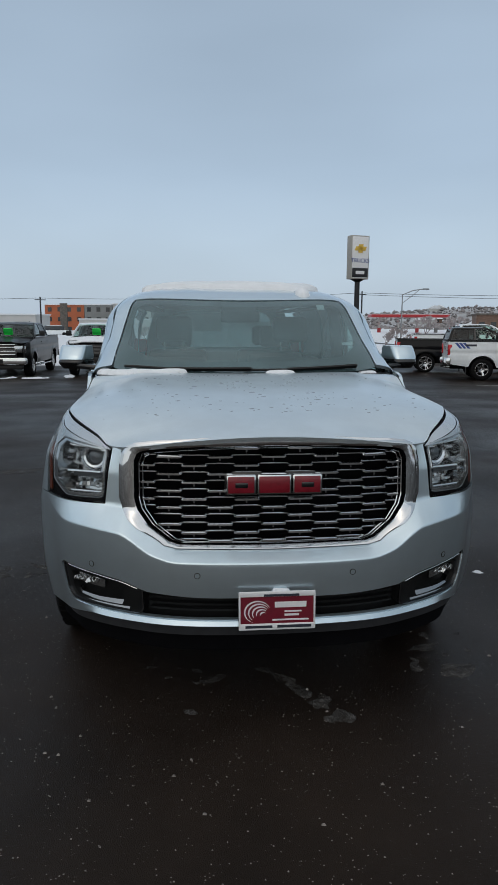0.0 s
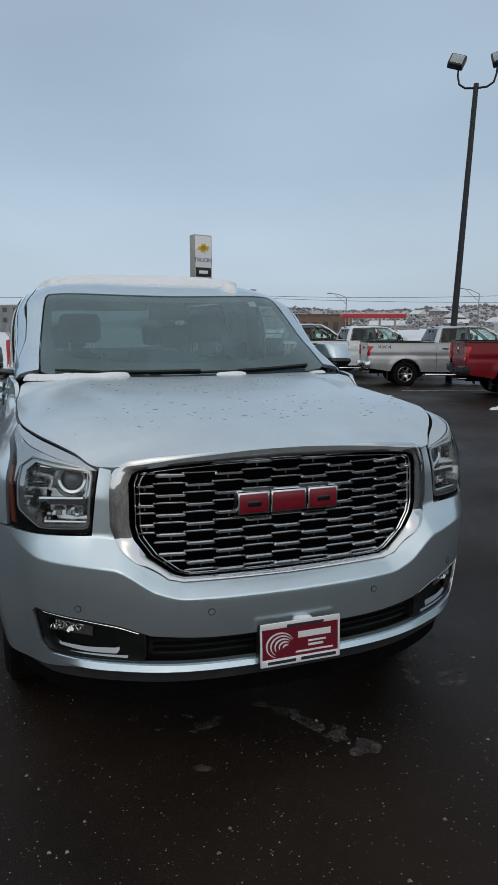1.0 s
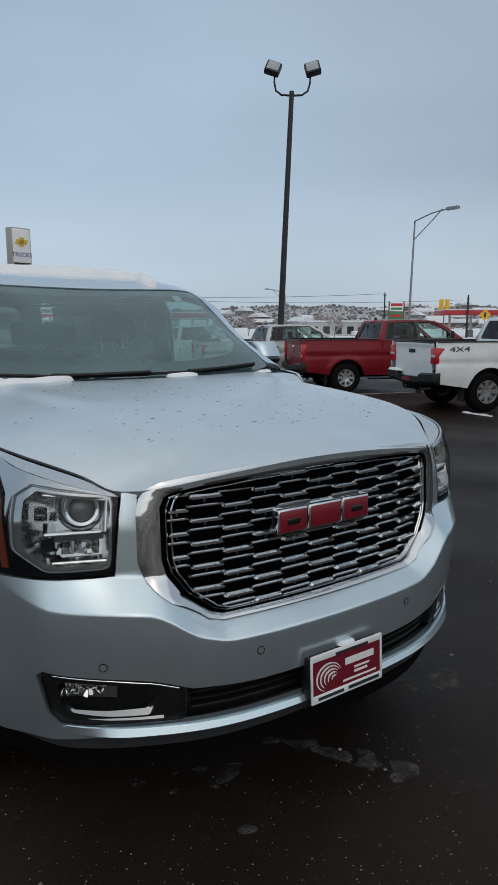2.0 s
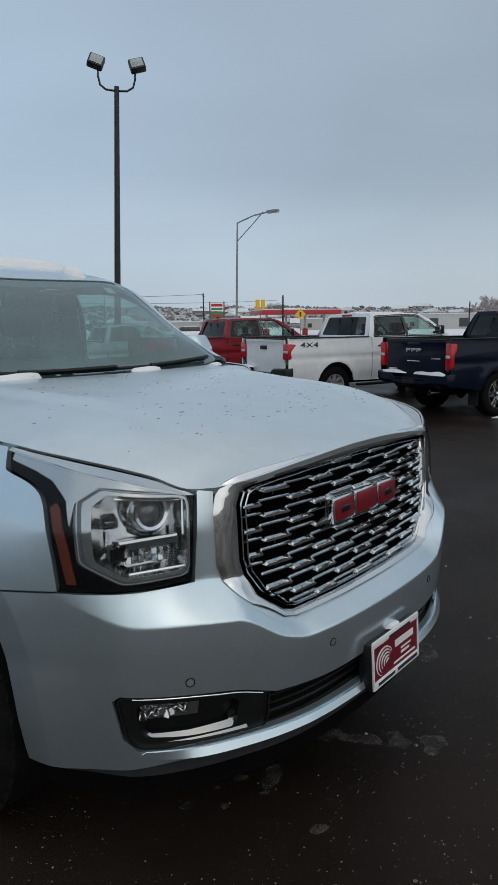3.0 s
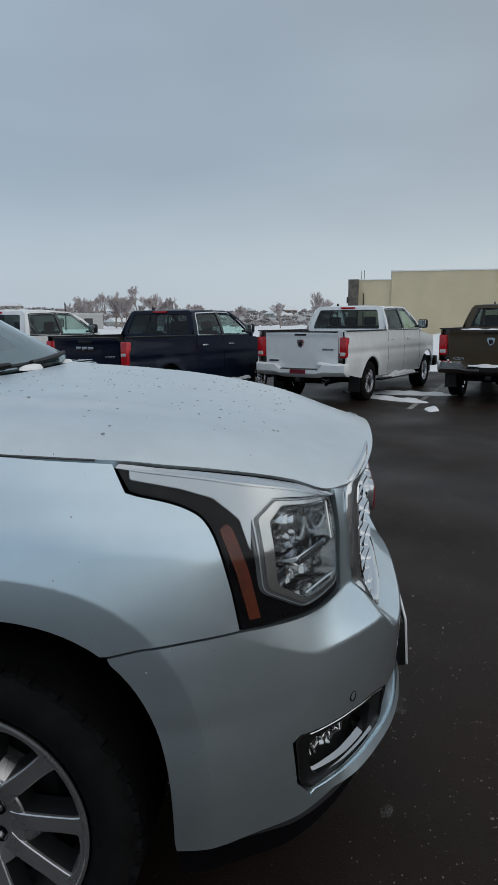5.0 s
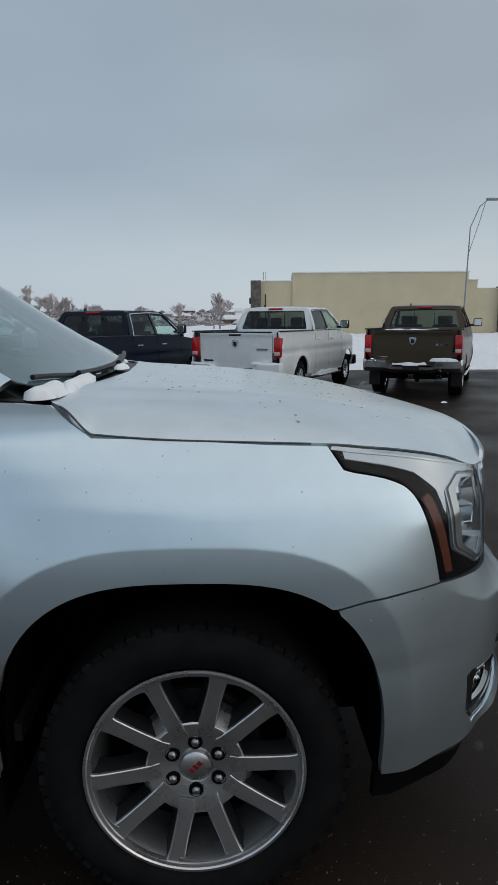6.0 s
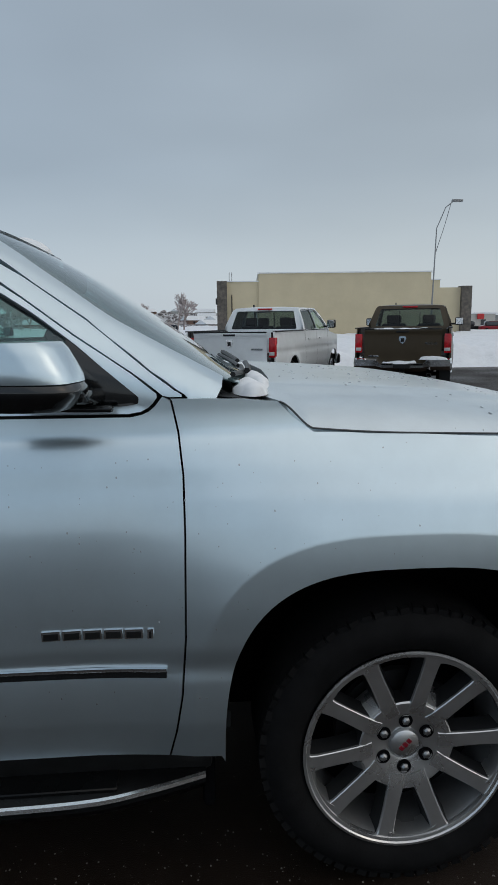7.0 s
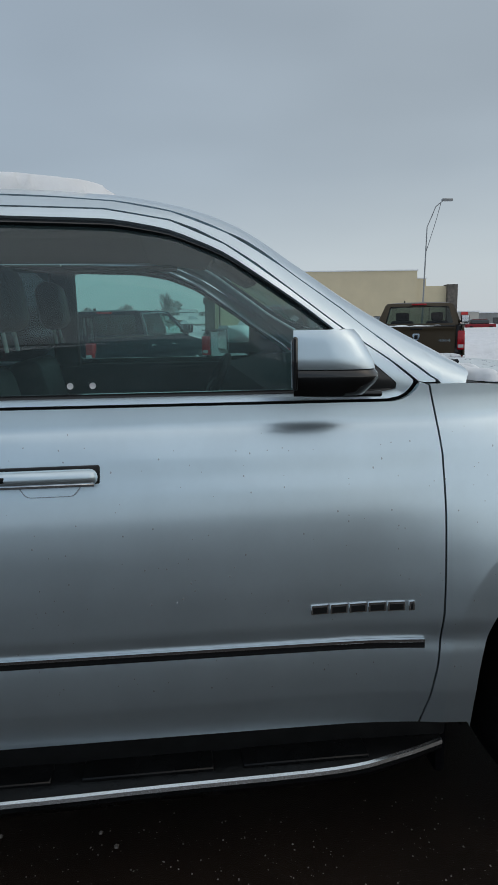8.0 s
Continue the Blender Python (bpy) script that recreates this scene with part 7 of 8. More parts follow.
pole = thing("lot_light", "tall dark pole with two floodlights on curved arms", "lamp post", m=pose(12.62, 16.70, zg(12.62, 16.7) - 0.1) @ Matrix.Rotation(radians(2.3), 4, Vector((0.578, 0.816, 0))) @ pose(0, 0, 0, 0, 0, -40))
part("shaft", lathe([(0.11, 0.0), (0.10, 3.0), (0.075, 9.15), (0.0, 9.15)], 16, "z"), M_POLE, pole)
for s in (-1, 1):
    part("arm", tube([(0, 0, 9.02), (s * 0.32, 0, 9.04), (s * 0.50, 0, 9.16), (s * 0.56, 0, 9.40), (s * 0.56, 0, 9.62)], 0.032, 10), M_POLE, pole)
    T = Matrix.Translation((s * 0.62, -0.02, 9.80)) @ Matrix.Rotation(s * -0.28, 4, "Y") @ Matrix.Rotation(radians(58), 4, "X")
    fl_ = part("flood_head", turned(box_bm(-0.24, 0.24, -0.22, 0.22, -0.11, 0.11, 0.04), T), M_POLE, pole, "square floodlight")
    part("flood_lens", turned(box_bm(-0.19, 0.19, -0.17, 0.17, 0.108, 0.122, 0.01), T), M_LAMPGLASS, fl_)


def street_lamp(base, elbow, head, label, k=1.0):
    """A steel pole with a trussed arm and a cobra head."""
    b = Vector(base)
    e, h = Vector(elbow) - b, Vector(head) - b
    t = thing("street_lamp", label, "street lamp", group="street lamps", m=Matrix.Translation(b))
    part("pole", tube([(0, 0, 0), e * 0.5, e], [0.10 * k, 0.08 * k, 0.055 * k], 10), M_GALV, t)
    part("arm", tube([e, lerp(e, h, 0.5) + Vector((0, 0, 0.25 * (h.z - e.z))), h], 0.05 * k, 8), M_GALV, t)
    low = e - Vector((0, 0, max(0.9, 0.5 * (h.z - e.z) + 0.6)))
    part("brace", tube([low, lerp(low, h, 0.5) + Vector((0, 0, 0.15)), lerp(e, h, 0.8) + Vector((0, 0, 0.1))], 0.035 * k, 8), M_GALV, t)
    d = (h - e)
    d.z = 0
    d.normalize()
    hd = box_bm(-0.12, 0.12, -0.35, 0.35, -0.09, 0.07, 0.05)
    part("lamp_head", turned(hd, Matrix.Translation(h + d * 0.2) @ Matrix.Rotation(math.atan2(d.y, d.x) - math.pi / 2, 4, "Z")), M_GALV, t)


street_lamp((26.3, 23.3, -0.3), (26.3, 23.1, 6.75), (26.3, 20.95, 7.1), "tall galvanised street lamp with a trussed arm", 0.75)
street_lamp((40, -13.7, -0.2), (40, -13.9, 7.1), (40, -14.95, 8.75), "slender galvanised street lamp with a curved arm", 0.6)
street_lamp((23.1, 72.0, -0.3), (23.1, 72.0, 4.8), (25.6, 72.2, 5.45), "galvanised street lamp by the road")
street_lamp((45.4, 87.5, -0.3), (45.4, 87.2, 5.4), (43.2, 87.8, 6.0), "galvanised street lamp by the road")
street_lamp((58.0, 74.0, -0.3), (58.0, 74.0, 5.6), (55.6, 74.6, 6.3), "galvanised street lamp by the road")
for x, y, z, lab in ((27.7, 108, 6.85, 1), (-24.2, 112.3, 5.8, 1), (88.0, 84.0, 7.0, 1), (131.8, 53.0, 5.4, 1), (75.5, 57.0, 5.4, 1)):
    up = thing("utility_pole", "weathered wooden utility pole with a crossarm", "utility pole", group="utility poles", m=pose(x, y, -0.3, 0, 0, 30))
    part("shaft", tube([(0, 0, 0), (0, 0, z + 0.3)], [0.16, 0.11], 8), M_POLE, up)
    part("crossarm", box_bm(-0.9, 0.9, -0.06, 0.06, z - 0.25, z - 0.12), M_POLE, up)
for a, b, sag in (((27.7, 108, 6.6), (88.0, 84.0, 6.8), 0.8), ((27.7, 108, 6.6), (-24.2, 112.3, 5.6), 0.5), ((27.7, 108, 6.3), (120.0, 92.0, 6.6), 1.0), ((-24.2, 112.3, 5.6), (-90, 118, 6.0), 0.6)):
    pts = [tuple(Vector(a).lerp(Vector(b), k / 10) - Vector((0, 0, sag * 4 * (k / 10) * (1 - k / 10)))) for k in range(11)]
    tagged(part("overhead_cable", tube(pts, 0.03, 4), M_POLE), "thin dark overhead cable between poles", "cable", group="overhead cables")

# ---- buildings ----
M_TAN = mat("tan_stucco", (0.56, 0.49, 0.345), 0.85, vary=0.05, scale=0.4, bump=0.01, bump_scale=8, spec=0.2)
M_STONE = mat("brown_stone_veneer", (0.17, 0.15, 0.13), 0.85, color2=(0.08, 0.075, 0.07), scale=2.5, bump=0.03, bump_scale=3, spec=0.2)
M_ORANGE = mat("orange_cladding", (0.40, 0.11, 0.045), 0.7, vary=0.08, scale=0.5)
M_GREYWALL = mat("grey_cladding", (0.21, 0.22, 0.22), 0.7, vary=0.10, scale=0.5)
M_PALEWALL = mat("pale_wall", (0.48, 0.48, 0.47), 0.8, vary=0.06, scale=0.5)
M_DARKWIN = mat("dark_window", (0.03, 0.035, 0.04), 0.15, coat=0.5, vary=0.3)
M_BRICK = mat("brown_brick", (0.16, 0.10, 0.075), 0.85, vary=0.15, scale=2)
M_REDCAN = mat("red_canopy", (0.38, 0.02, 0.025), 0.4, vary=0.1, scale=0.7)
M_YELLOW = mat("road_sign_yellow", (0.75, 0.42, 0.02), 0.5, vary=0.08)
M_ROOFWHITE = mat("snowy_roof", (0.72, 0.75, 0.78), 0.8, vary=0.08, scale=1.0)
M_SIGNRED = mat("sign_red", (0.45, 0.02, 0.02), 0.5, vary=0.1)
M_SIGNGREEN = mat("sign_green", (0.03, 0.20, 0.07), 0.5, vary=0.1)

tan = thing("store_building", "long windowless tan stucco store with stone corner piers", "building", m=pose(76.5, -16.5, -0.4, 0, 0, -5))
part("wall", join(box_bm(0, 22, -11.0, 13.6, 0, 6.45), ), M_TAN, tan, "tan stucco wall")
part("parapet", box_bm(-0.25, 21.5, -9.9, 9.9, 0, 7.35), M_TAN, tan, "raised tan parapet")
part("parapet_cap", box_bm(-0.40, 21.6, -10.0, 10.0, 7.35, 7.47), M_ROOFWHITE, tan)
part("wall_cap", box_bm(-0.12, 22.1, -11.1, 13.7, 6.45, 6.55), M_ROOFWHITE, tan)
for y in (13.55, -14.6):
    part("corner_pier", box_bm(-0.5, 1.2, y, y + 1.15, 0, 6.55 if y > 0 else 5.75), M_STONE, tan, "stone-clad corner pier")
part("wall", box_bm(0.1, 20, -13.5, -11.0, 0, 5.6), M_TAN, tan, "lower tan wing")
part("downpipe", tube([(-0.1, 13.0, 0), (-0.1, 13.0, 5.0)], 0.06), M_POLE, tan)
for y in (13.0, 13.3):
    part("roof_mast", tube([(1.0, y, 6.5), (1.0, y, 7.6)], 0.03), M_POLE, tan)
part("wall_lamp", box_bm(-0.75, -0.4, 14.65, 14.85, 3.9, 4.6, 0.03), M_POLE, tan)


def block(name, label, m, w, d, h, wall, storeys=1, cols=0, win=(1.2, 1.2), extra=None, roof=None):
    """A plain building: walls, a roof with snow, windows set in rows. Local: x along the front, y back, front at y = 0."""
    t = thing(name, label, "building", group="distant buildings", m=m)
    part("wall", box_bm(0, w, 0, d, 0, h), wall, t)
    part("roof", box_bm(-0.2, w + 0.2, -0.2, d + 0.2, h, h + 0.22), roof or M_ROOFWHITE, t)
    me = None
    for i in range(storeys):
        for k in range(cols):
            x = (k + 0.5) * w / cols
            z = (i + 0.55) * h / storeys
            if me is None:
                ob = part("window", box_bm(-win[0] / 2, win[0] / 2, -0.06, 0.05, -win[1] / 2, win[1] / 2), M_DARKWIN, t)
                me = ob.data
            else:
                ob = link("window", me, None, t)
            ob.matrix_basis = Matrix.Translation((x, 0, z))
    return t


hz = lambda z: pose(0, 0, z)
block("hotel_building", "orange clad end of a three-storey hotel", pose(-34.0, 164.1, -1.0, 0, 0, -5), 9.2, 14, 6.8, M_ORANGE, 3, 4, (0.9, 1.0))
block("hotel_building", "grey clad wing of a three-storey hotel", pose(-24.7, 163.2, -1.0, 0, 0, -5), 6.6, 14, 6.8, M_GREYWALL, 3, 3, (0.9, 1.0))
block("hotel_building", "pale clad wing of a three-storey hotel", pose(-18.0, 162.4, -1.0, 0, 0, -5), 9.0, 14, 7.0, M_PALEWALL, 3, 4, (0.9, 1.0))
block("hotel_building", "long grey clad wing of a hotel", pose(-8.9, 161.6, -1.0, 0, 0, -5), 16, 14, 6.7, M_GREYWALL, 3, 7, (0.9, 1.0))
block("shop_building", "low pale shop in front of the hotel", pose(-24, 150, -1.0, 0, 0, -5), 18, 8, 3.4, M_PALEWALL, 1, 5, (1.6, 1.6))
pier = thing("sign_pier", "tall dark stone sign pier", "sign", m=pose(-27.6, 152.5, -1.0))
part("pier", box_bm(-0.75, 0.75, -0.5, 0.5, 0, 6.9, 0.05), M_STONE, pier)
ap = block("store_building", "white storefront with an arched parapet", pose(-48.0, 122.5, -1.0, 0, 0, -3), 21, 10, 4.0, M_PALEWALL, 1, 4, (2.2, 1.2))
arch_w = bmesh.new()
av = [(9.5 + 5.2 * math.cos(a), 4.0 + 1.35 * math.sin(a)) for a in [math.pi * k / 12 for k in range(13)]]
f0 = [arch_w.verts.new((x, -0.1, z)) for x, z in av]
f1 = [arch_w.verts.new((x, 0.6, z)) for x, z in av]
arch_w.faces.new(f0)
arch_w.faces.new(f1)
for k in range(13):
    arch_w.faces.new((f0[k], f0[(k + 1) % 13], f1[(k + 1) % 13], f1[k]))
part("arched_parapet", arch_w, M_PALEWALL, ap)
part("sign_bar", box_bm(7.0, 13.5, -0.25, -0.1, 3.9, 4.6, 0.05), M_GREYWALL, ap)
block("restaurant_building", "low brown brick restaurant with a flat roof", pose(44.3, 101.5, -0.8, 0, 0, -18), 8.6, 8, 3.9, M_BRICK, 1, 5, (0.8, 1.3), roof=M_STONE)
block("shop_building", "low pale restaurant with a snowy roof", pose(65.3, 77.6, -0.8, 0, 0, -29), 11, 8, 2.7, M_PALEWALL, 1, 6, (1.0, 1.1))
block("warehouse_building", "long pale metal warehouse with a snowy roof", pose(140.0, 100.0, -1, 0, 0, -62), 30, 14, 3.6, M_CREAM, 1, 6, (1.0, 1.0))
block("warehouse_building", "white metal shed with a snowy roof", pose(149.0, 72.0, -1, 0, 0, -64), 20, 14, 4.3, M_PALEWALL, 1, 3, (2.0, 2.0))
block("shop_building", "small tan shop with a red sign", pose(115.0, -48.0, -1, 0, 0, -90), 4.4, 8, 3.5, M_CREAM, 1, 1, (0.9, 1.2))
block("shop_building", "long low grey shop with a snowy roof", pose(135.0, -58.0, -1, 0, 0, -92), 40, 10, 3.4, M_GREYWALL, 1, 8, (1.6, 1.2))
tagged(part("shop_sign", box_bm(114.6, 114.8, -50.2, -49.0, 1.6, 2.5), M_SIGNRED), "small red shop sign on a tan wall", "sign")


def canopy(label, a, b, z, deep):
    """A petrol station's flat canopy on posts."""
    A, B = Vector(a), Vector(b)
    d = B - A
    t = thing("fuel_canopy", label, "canopy", group="fuel station canopies", m=Matrix.Translation((A.x, A.y, -0.8)) @ Matrix.Rotation(math.atan2(d.y, d.x), 4, "Z"))
    part("deck", box_bm(0, d.length, -deep / 2, deep / 2, z, z + 0.62, 0.05), M_REDCAN, t)
    part("snow_cover", box_bm(0.1, d.length - 0.1, -deep / 2 + 0.1, deep / 2 - 0.1, z + 0.62, z + 0.74), M_ROOFWHITE, t)
    for k in range(4):
        x = d.length * (k + 0.5) / 4
        part("post", box_bm(x - 0.15, x + 0.15, -0.15, 0.15, 0, z), M_PALEWALL, t)
        part("fuel_pump", box_bm(x - 0.35, x + 0.35, -0.3, 0.3, 0.1, 1.6, 0.05), M_GREYWALL if k % 2 else M_REDCAN, t)


canopy("red flat fuel station canopy", (39.5, 147.0, 0), (56.2, 145.6, 0), 3.9, 6)
canopy("red flat fuel station canopy beside the restaurant", (45.8, 89.4, 0), (54.2, 86.2, 0), 3.35, 5)
canopy("long red flat fuel station canopy", (75.4, 61.6, 0), (84.5, 54.5, 0), 3.6, 7)
ms = thing("fuel_sign", "red and white fuel price sign with green panels", "sign", m=pose(61.4, 56.6, -0.8, 0, 0, -42))
part("frame", join(box_bm(-0.95, -0.80, -0.1, 0.1, 0, 5.1), box_bm(0.80, 0.95, -0.1, 0.1, 0, 5.1)), M_BRICK, ms)
part("top_panel", box_bm(-0.80, 0.80, -0.12, 0.12, 3.95, 4.95, 0.03), M_SIGNWHITE, ms)
part("red_band", box_bm(-0.70, 0.70, -0.14, -0.11, 4.50, 4.85), M_SIGNRED, ms)
part("green_band", box_bm(-0.70, 0.70, -0.14, -0.11, 4.08, 4.35), M_SIGNGREEN, ms)
part("price_panel", box_bm(-0.78, 0.78, -0.12, 0.12, 2.9, 3.85, 0.03), M_SIGNGREEN, ms)
part("price_bar", box_bm(-0.60, 0.60, -0.14, -0.11, 3.2, 3.55), M_SIGNRED, ms)
rs = thing("warning_sign", "yellow diamond road sign on a steel post", "road sign", m=pose(58.6, 42.0, -0.5, 0, 0, -54))
part("post", tube([(0, 0.05, 0), (0, 0.05, 3.2)], 0.04), M_GALV, rs)
part("plate", turned(box_bm(-0.42, 0.42, -0.01, 0.01, -0.42, 0.42), Matrix.Translation((0, 0, 3.0)) @ Matrix.Rotation(radians(45), 4, "Y")), M_YELLOW, rs)
part("mark", box_bm(-0.10, 0.10, -0.016, -0.008, 2.75, 3.25), M_DARKINK, rs)
fs = thing("restaurant_sign", "tall yellow plain-shaped restaurant sign", "sign", m=pose(88.2, 71.2, -0.5, 0, 0, -50))
part("post", tube([(0, 0, 0), (0, 0, 4.2)], 0.12), M_GALV, fs)
part("emblem", join(box_bm(-0.8, -0.1, -0.1, 0.1, 4.2, 6.0, 0.08), box_bm(0.1, 0.8, -0.1, 0.1, 4.2, 6.0, 0.08)), M_YELLOW, fs)

# ---- far hills with houses and trees ----
M_HILL = mat("winter_hillside", (0.56, 0.575, 0.60), 0.95, color2=(0.31, 0.30, 0.30), scale=0.05, spec=0.1)
M_FARTREE = mat("bare_far_trees", (0.33, 0.31, 0.31), 0.95, color2=(0.20, 0.19, 0.19), scale=0.08, spec=0.1)


def hill_h(x, y):
    r, a = math.hypot(x, y), math.degrees(math.atan2(y, x))
    top = 11.5 + 6.5 * smooth(5, 40, a) - 7.0 * smooth(-5, -35, a)
    top *= 1 - 0.75 * smooth(66, 84, a)
    top *= 1 + 0.28 * noise.noise(Vector((a * 0.09, 3.1, 0))) + 0.12 * noise.noise(Vector((a * 0.35, 1, 4)))
    return -1.0 + top * smooth(260, 720, r) ** 1.1 - 8 * smooth(760, 900, r)


bm = bmesh.new()
rad = [240, 300, 360, 420, 480, 540, 600, 660, 720, 780, 860, 960]
grid = []
for j in range(111):
    a = radians(-48 + 138 * j / 110)
    grid.append([bm.verts.new((r * math.cos(a), r * math.sin(a), hill_h(r * math.cos(a), r * math.sin(a)))) for r in rad])
for g0, g1 in zip(grid, grid[1:]):
    for i in range(len(rad) - 1):
        bm.faces.new((g0[i], g0[i + 1], g1[i + 1], g1[i]))
tagged(part("hillside", bm, M_HILL, None, "", 80), "low snowy hills with brown scrub on the horizon", "hill", kind="structure")
rnd = random.Random(4)
bm = bmesh.new()
for k in range(9000):
    a, r = radians(rnd.uniform(-46, 80)), rnd.uniform(230, 735)
    x, y = r * math.cos(a), r * math.sin(a)
    z = hill_h(x, y)
    h = rnd.uniform(0.6, 1.9) * (1.8 if rnd.random() < 0.10 else 1)
    w = h * rnd.uniform(0.5, 1.2)
    base = bm.verts.new((x, y, z - 0.4))
    ringv = []
    for q in range(6):
        t_ = 2 * math.pi * q / 6 + rnd.random()
        ringv.append(bm.verts.new((x + w * rnd.uniform(0.6, 1.1) * math.cos(t_), y + w * rnd.uniform(0.6, 1.1) * math.sin(t_), z + h * rnd.uniform(0.35, 0.75))))
    top = bm.verts.new((x + rnd.uniform(-0.3, 0.3), y, z + h))
    for q in range(6):
        bm.faces.new((ringv[q], ringv[(q + 1) % 6], top))
        bm.faces.new((ringv[(q + 1) % 6], ringv[q], base))
tagged(part("far_trees", bm, M_FARTREE, None, "", 30), "bare brown trees and scrub scattered over the hills", "trees", kind="stuff")
HOUSE = [M_PALEWALL, M_CREAM, M_GREYWALL, M_BRICK]
for k in range(70):
    a, r = radians(rnd.uniform(-12, 72)), rnd.uniform(300, 700)
    x, y = r * math.cos(a), r * math.sin(a)
    t = thing("house", "small hillside house with a snow-covered gable roof", "house", group="hillside houses", m=pose(x, y, hill_h(x, y) - 0.6, 0, 0, rnd.uniform(0, 180)))
    w, d, h = rnd.uniform(4, 8), rnd.uniform(3.2, 5), rnd.uniform(2.0, 3.2)
    part("wall", box_bm(-w, w, -d, d, 0, h), HOUSE[k % 4], t)
    bm = bmesh.new()
    v = [bm.verts.new(p) for p in ((-w - 0.4, -d - 0.4, h), (w + 0.4, -d - 0.4, h), (w + 0.4, d + 0.4, h), (-w - 0.4, d + 0.4, h), (-w - 0.4, 0, h + d * 0.55), (w + 0.4, 0, h + d * 0.55))]
    for f in ((0, 1, 5, 4), (2, 3, 4, 5), (0, 4, 3), (1, 2, 5), (0, 3, 2, 1)):
        bm.faces.new([v[i] for i in f])
    part("roof", bm, M_ROOFWHITE, t)
    for q in (-0.5, 0.4):
        part("window", box_bm(q * w - 0.6, q * w + 0.6, -d - 0.05, d + 0.05, h * 0.4, h * 0.8), M_DARKWIN, t)

# ---- bare frosted trees ----
M_BARK = mat("frosted_bark", (0.30, 0.26, 0.25), 0.9, vary=0.2, scale=6, spec=0.1)
M_TWIG = mat("frosted_twigs", (0.44, 0.395, 0.395), 0.9, vary=0.15, scale=3, spec=0.1)


def bare_tree(x, y, h, seed, label, spread=0.55):
    r = random.Random(seed)
    t = thing("tree", label, "tree", group="bare trees", m=pose(x, y, -0.9))
    wood, twig = [], []

    def grow(p, d, ln, rad_, depth):
        q = p + d * ln
        (wood if depth < 3 else twig).append((p, q, rad_, rad_ * 0.65))
        if depth == 6:
            return
        for _ in range(3 if depth < 5 else 2):
            nd = (d + Vector((r.uniform(-1, 1), r.uniform(-1, 1), r.uniform(-0.25, 0.75))) * spread).normalized()
            grow(p.lerp(q, r.uniform(0.6, 1.0)), nd, ln * r.uniform(0.62, 0.82), rad_ * 0.6, depth + 1)
    grow(Vector((0, 0, 0)), Vector((0, 0, 1)), h * 0.26, h * 0.022, 0)
    for nm, segs, mm in (("trunk", wood, M_BARK), ("crown", twig, M_TWIG)):
        thin = math.hypot(x, y) * 0.00026
        vs, fs_ = [], []
        for p, q, r0, r1 in segs:
            d = (q - p).normalized()
            u = d.orthogonal().normalized()
            w = d.cross(u)
            b = len(vs)
            for c, rr in ((p, max(r0, 0.018, thin)), (q, max(r1, 0.014, thin * 0.8))):
                for k in range(3):
                    an = 2 * math.pi * k / 3
                    vs.append(tuple(c + (u * math.cos(an) + w * math.sin(an)) * rr))
            fs_ += [(b + k, b + (k + 1) % 3, b + 3 + (k + 1) % 3, b + 3 + k) for k in range(3)]
        me = bpy.data.meshes.new(nm)
        me.from_pydata(vs, [], fs_)
        link(nm, me, mm, t)


for k, (x, y, h) in enumerate(((163.7, 61.0, 8.0), (166, 57.0, 9.2), (168, 52.5, 8.6), (170.3, 49.0, 10.0), (172.0, 45.0, 9.2), (174.5, 41.0, 8.0), (171, 55, 8.5), (150.3, 11.0, 6.2), (140.7, 2.4, 8.2), (139, 3.6, 6.6), (150, 30, 6.5), (158, 22, 6.0), (176, 36, 6.5), (160, 64.0, 6.0), (165, 59.0, 7.2), (169, 54.2, 7.4), (170, 50.8, 8.2), (173, 47.0, 8.0), (174, 43.0, 7.4), (178, 38.5, 6.4), (186, 66, 7.0), (190, 58, 7.4), (192, 48, 7.0), (176, 31, 5.4), (180, 25, 5.2))):
    bare_tree(x, y, h * 1.4, 20 + k, "bare frosted cottonwood tree beyond the lot")
for k, (x, y, h) in enumerate(((17.0, 57.0, 2.6), (18.5, 58.2, 3.2), (20.0, 58.0, 2.6), (-0.6, 62.4, 3.4), (-2.4, 63.0, 3.8), (-4.2, 62.0, 3.0), (60.0, 66.0, 5.0), (66.0, 62.0, 4.6), (33.0, 92.0, 5.5), (38, 95, 5.0), (70.0, 80.0, 5.5), (56, 80, 5.0))):
    bare_tree(x, y, h, 50 + k, "small bare tree dusted with snow", 0.8)

# ---- a few parked cars far off ----
def far_car(x, y, rz, paint_, label):
    t = thing("car", label, "car", group="distant parked cars", m=pose(x, y, -0.35, 0, 0, rz))
    part("body", box_bm(-2.2, 2.2, -0.9, 0.9, 0.3, 0.95, 0.16, 3), paint_, t)
    part("cabin", box_bm(-1.3, 1.5, -0.78, 0.78, 0.9, 1.62, 0.22, 3), M_DARKWIN, t)
    part("roof", box_bm(-0.95, 1.15, -0.68, 0.68, 1.58, 1.66, 0.03), paint_, t)
    for wx in (-1.4, 1.4):
        for s in (-1, 1):
            part("wheel", turned(lathe([(0.0, 0.02), (0.2, 0.03), (0.33, 0.0), (0.33, -0.2), (0.0, -0.2)], 16), Matrix.Translation((wx, s * 0.9, 0.33)) @ Matrix.Rotation(s * math.pi / 2, 4, "Z")), M_TYRE, t)


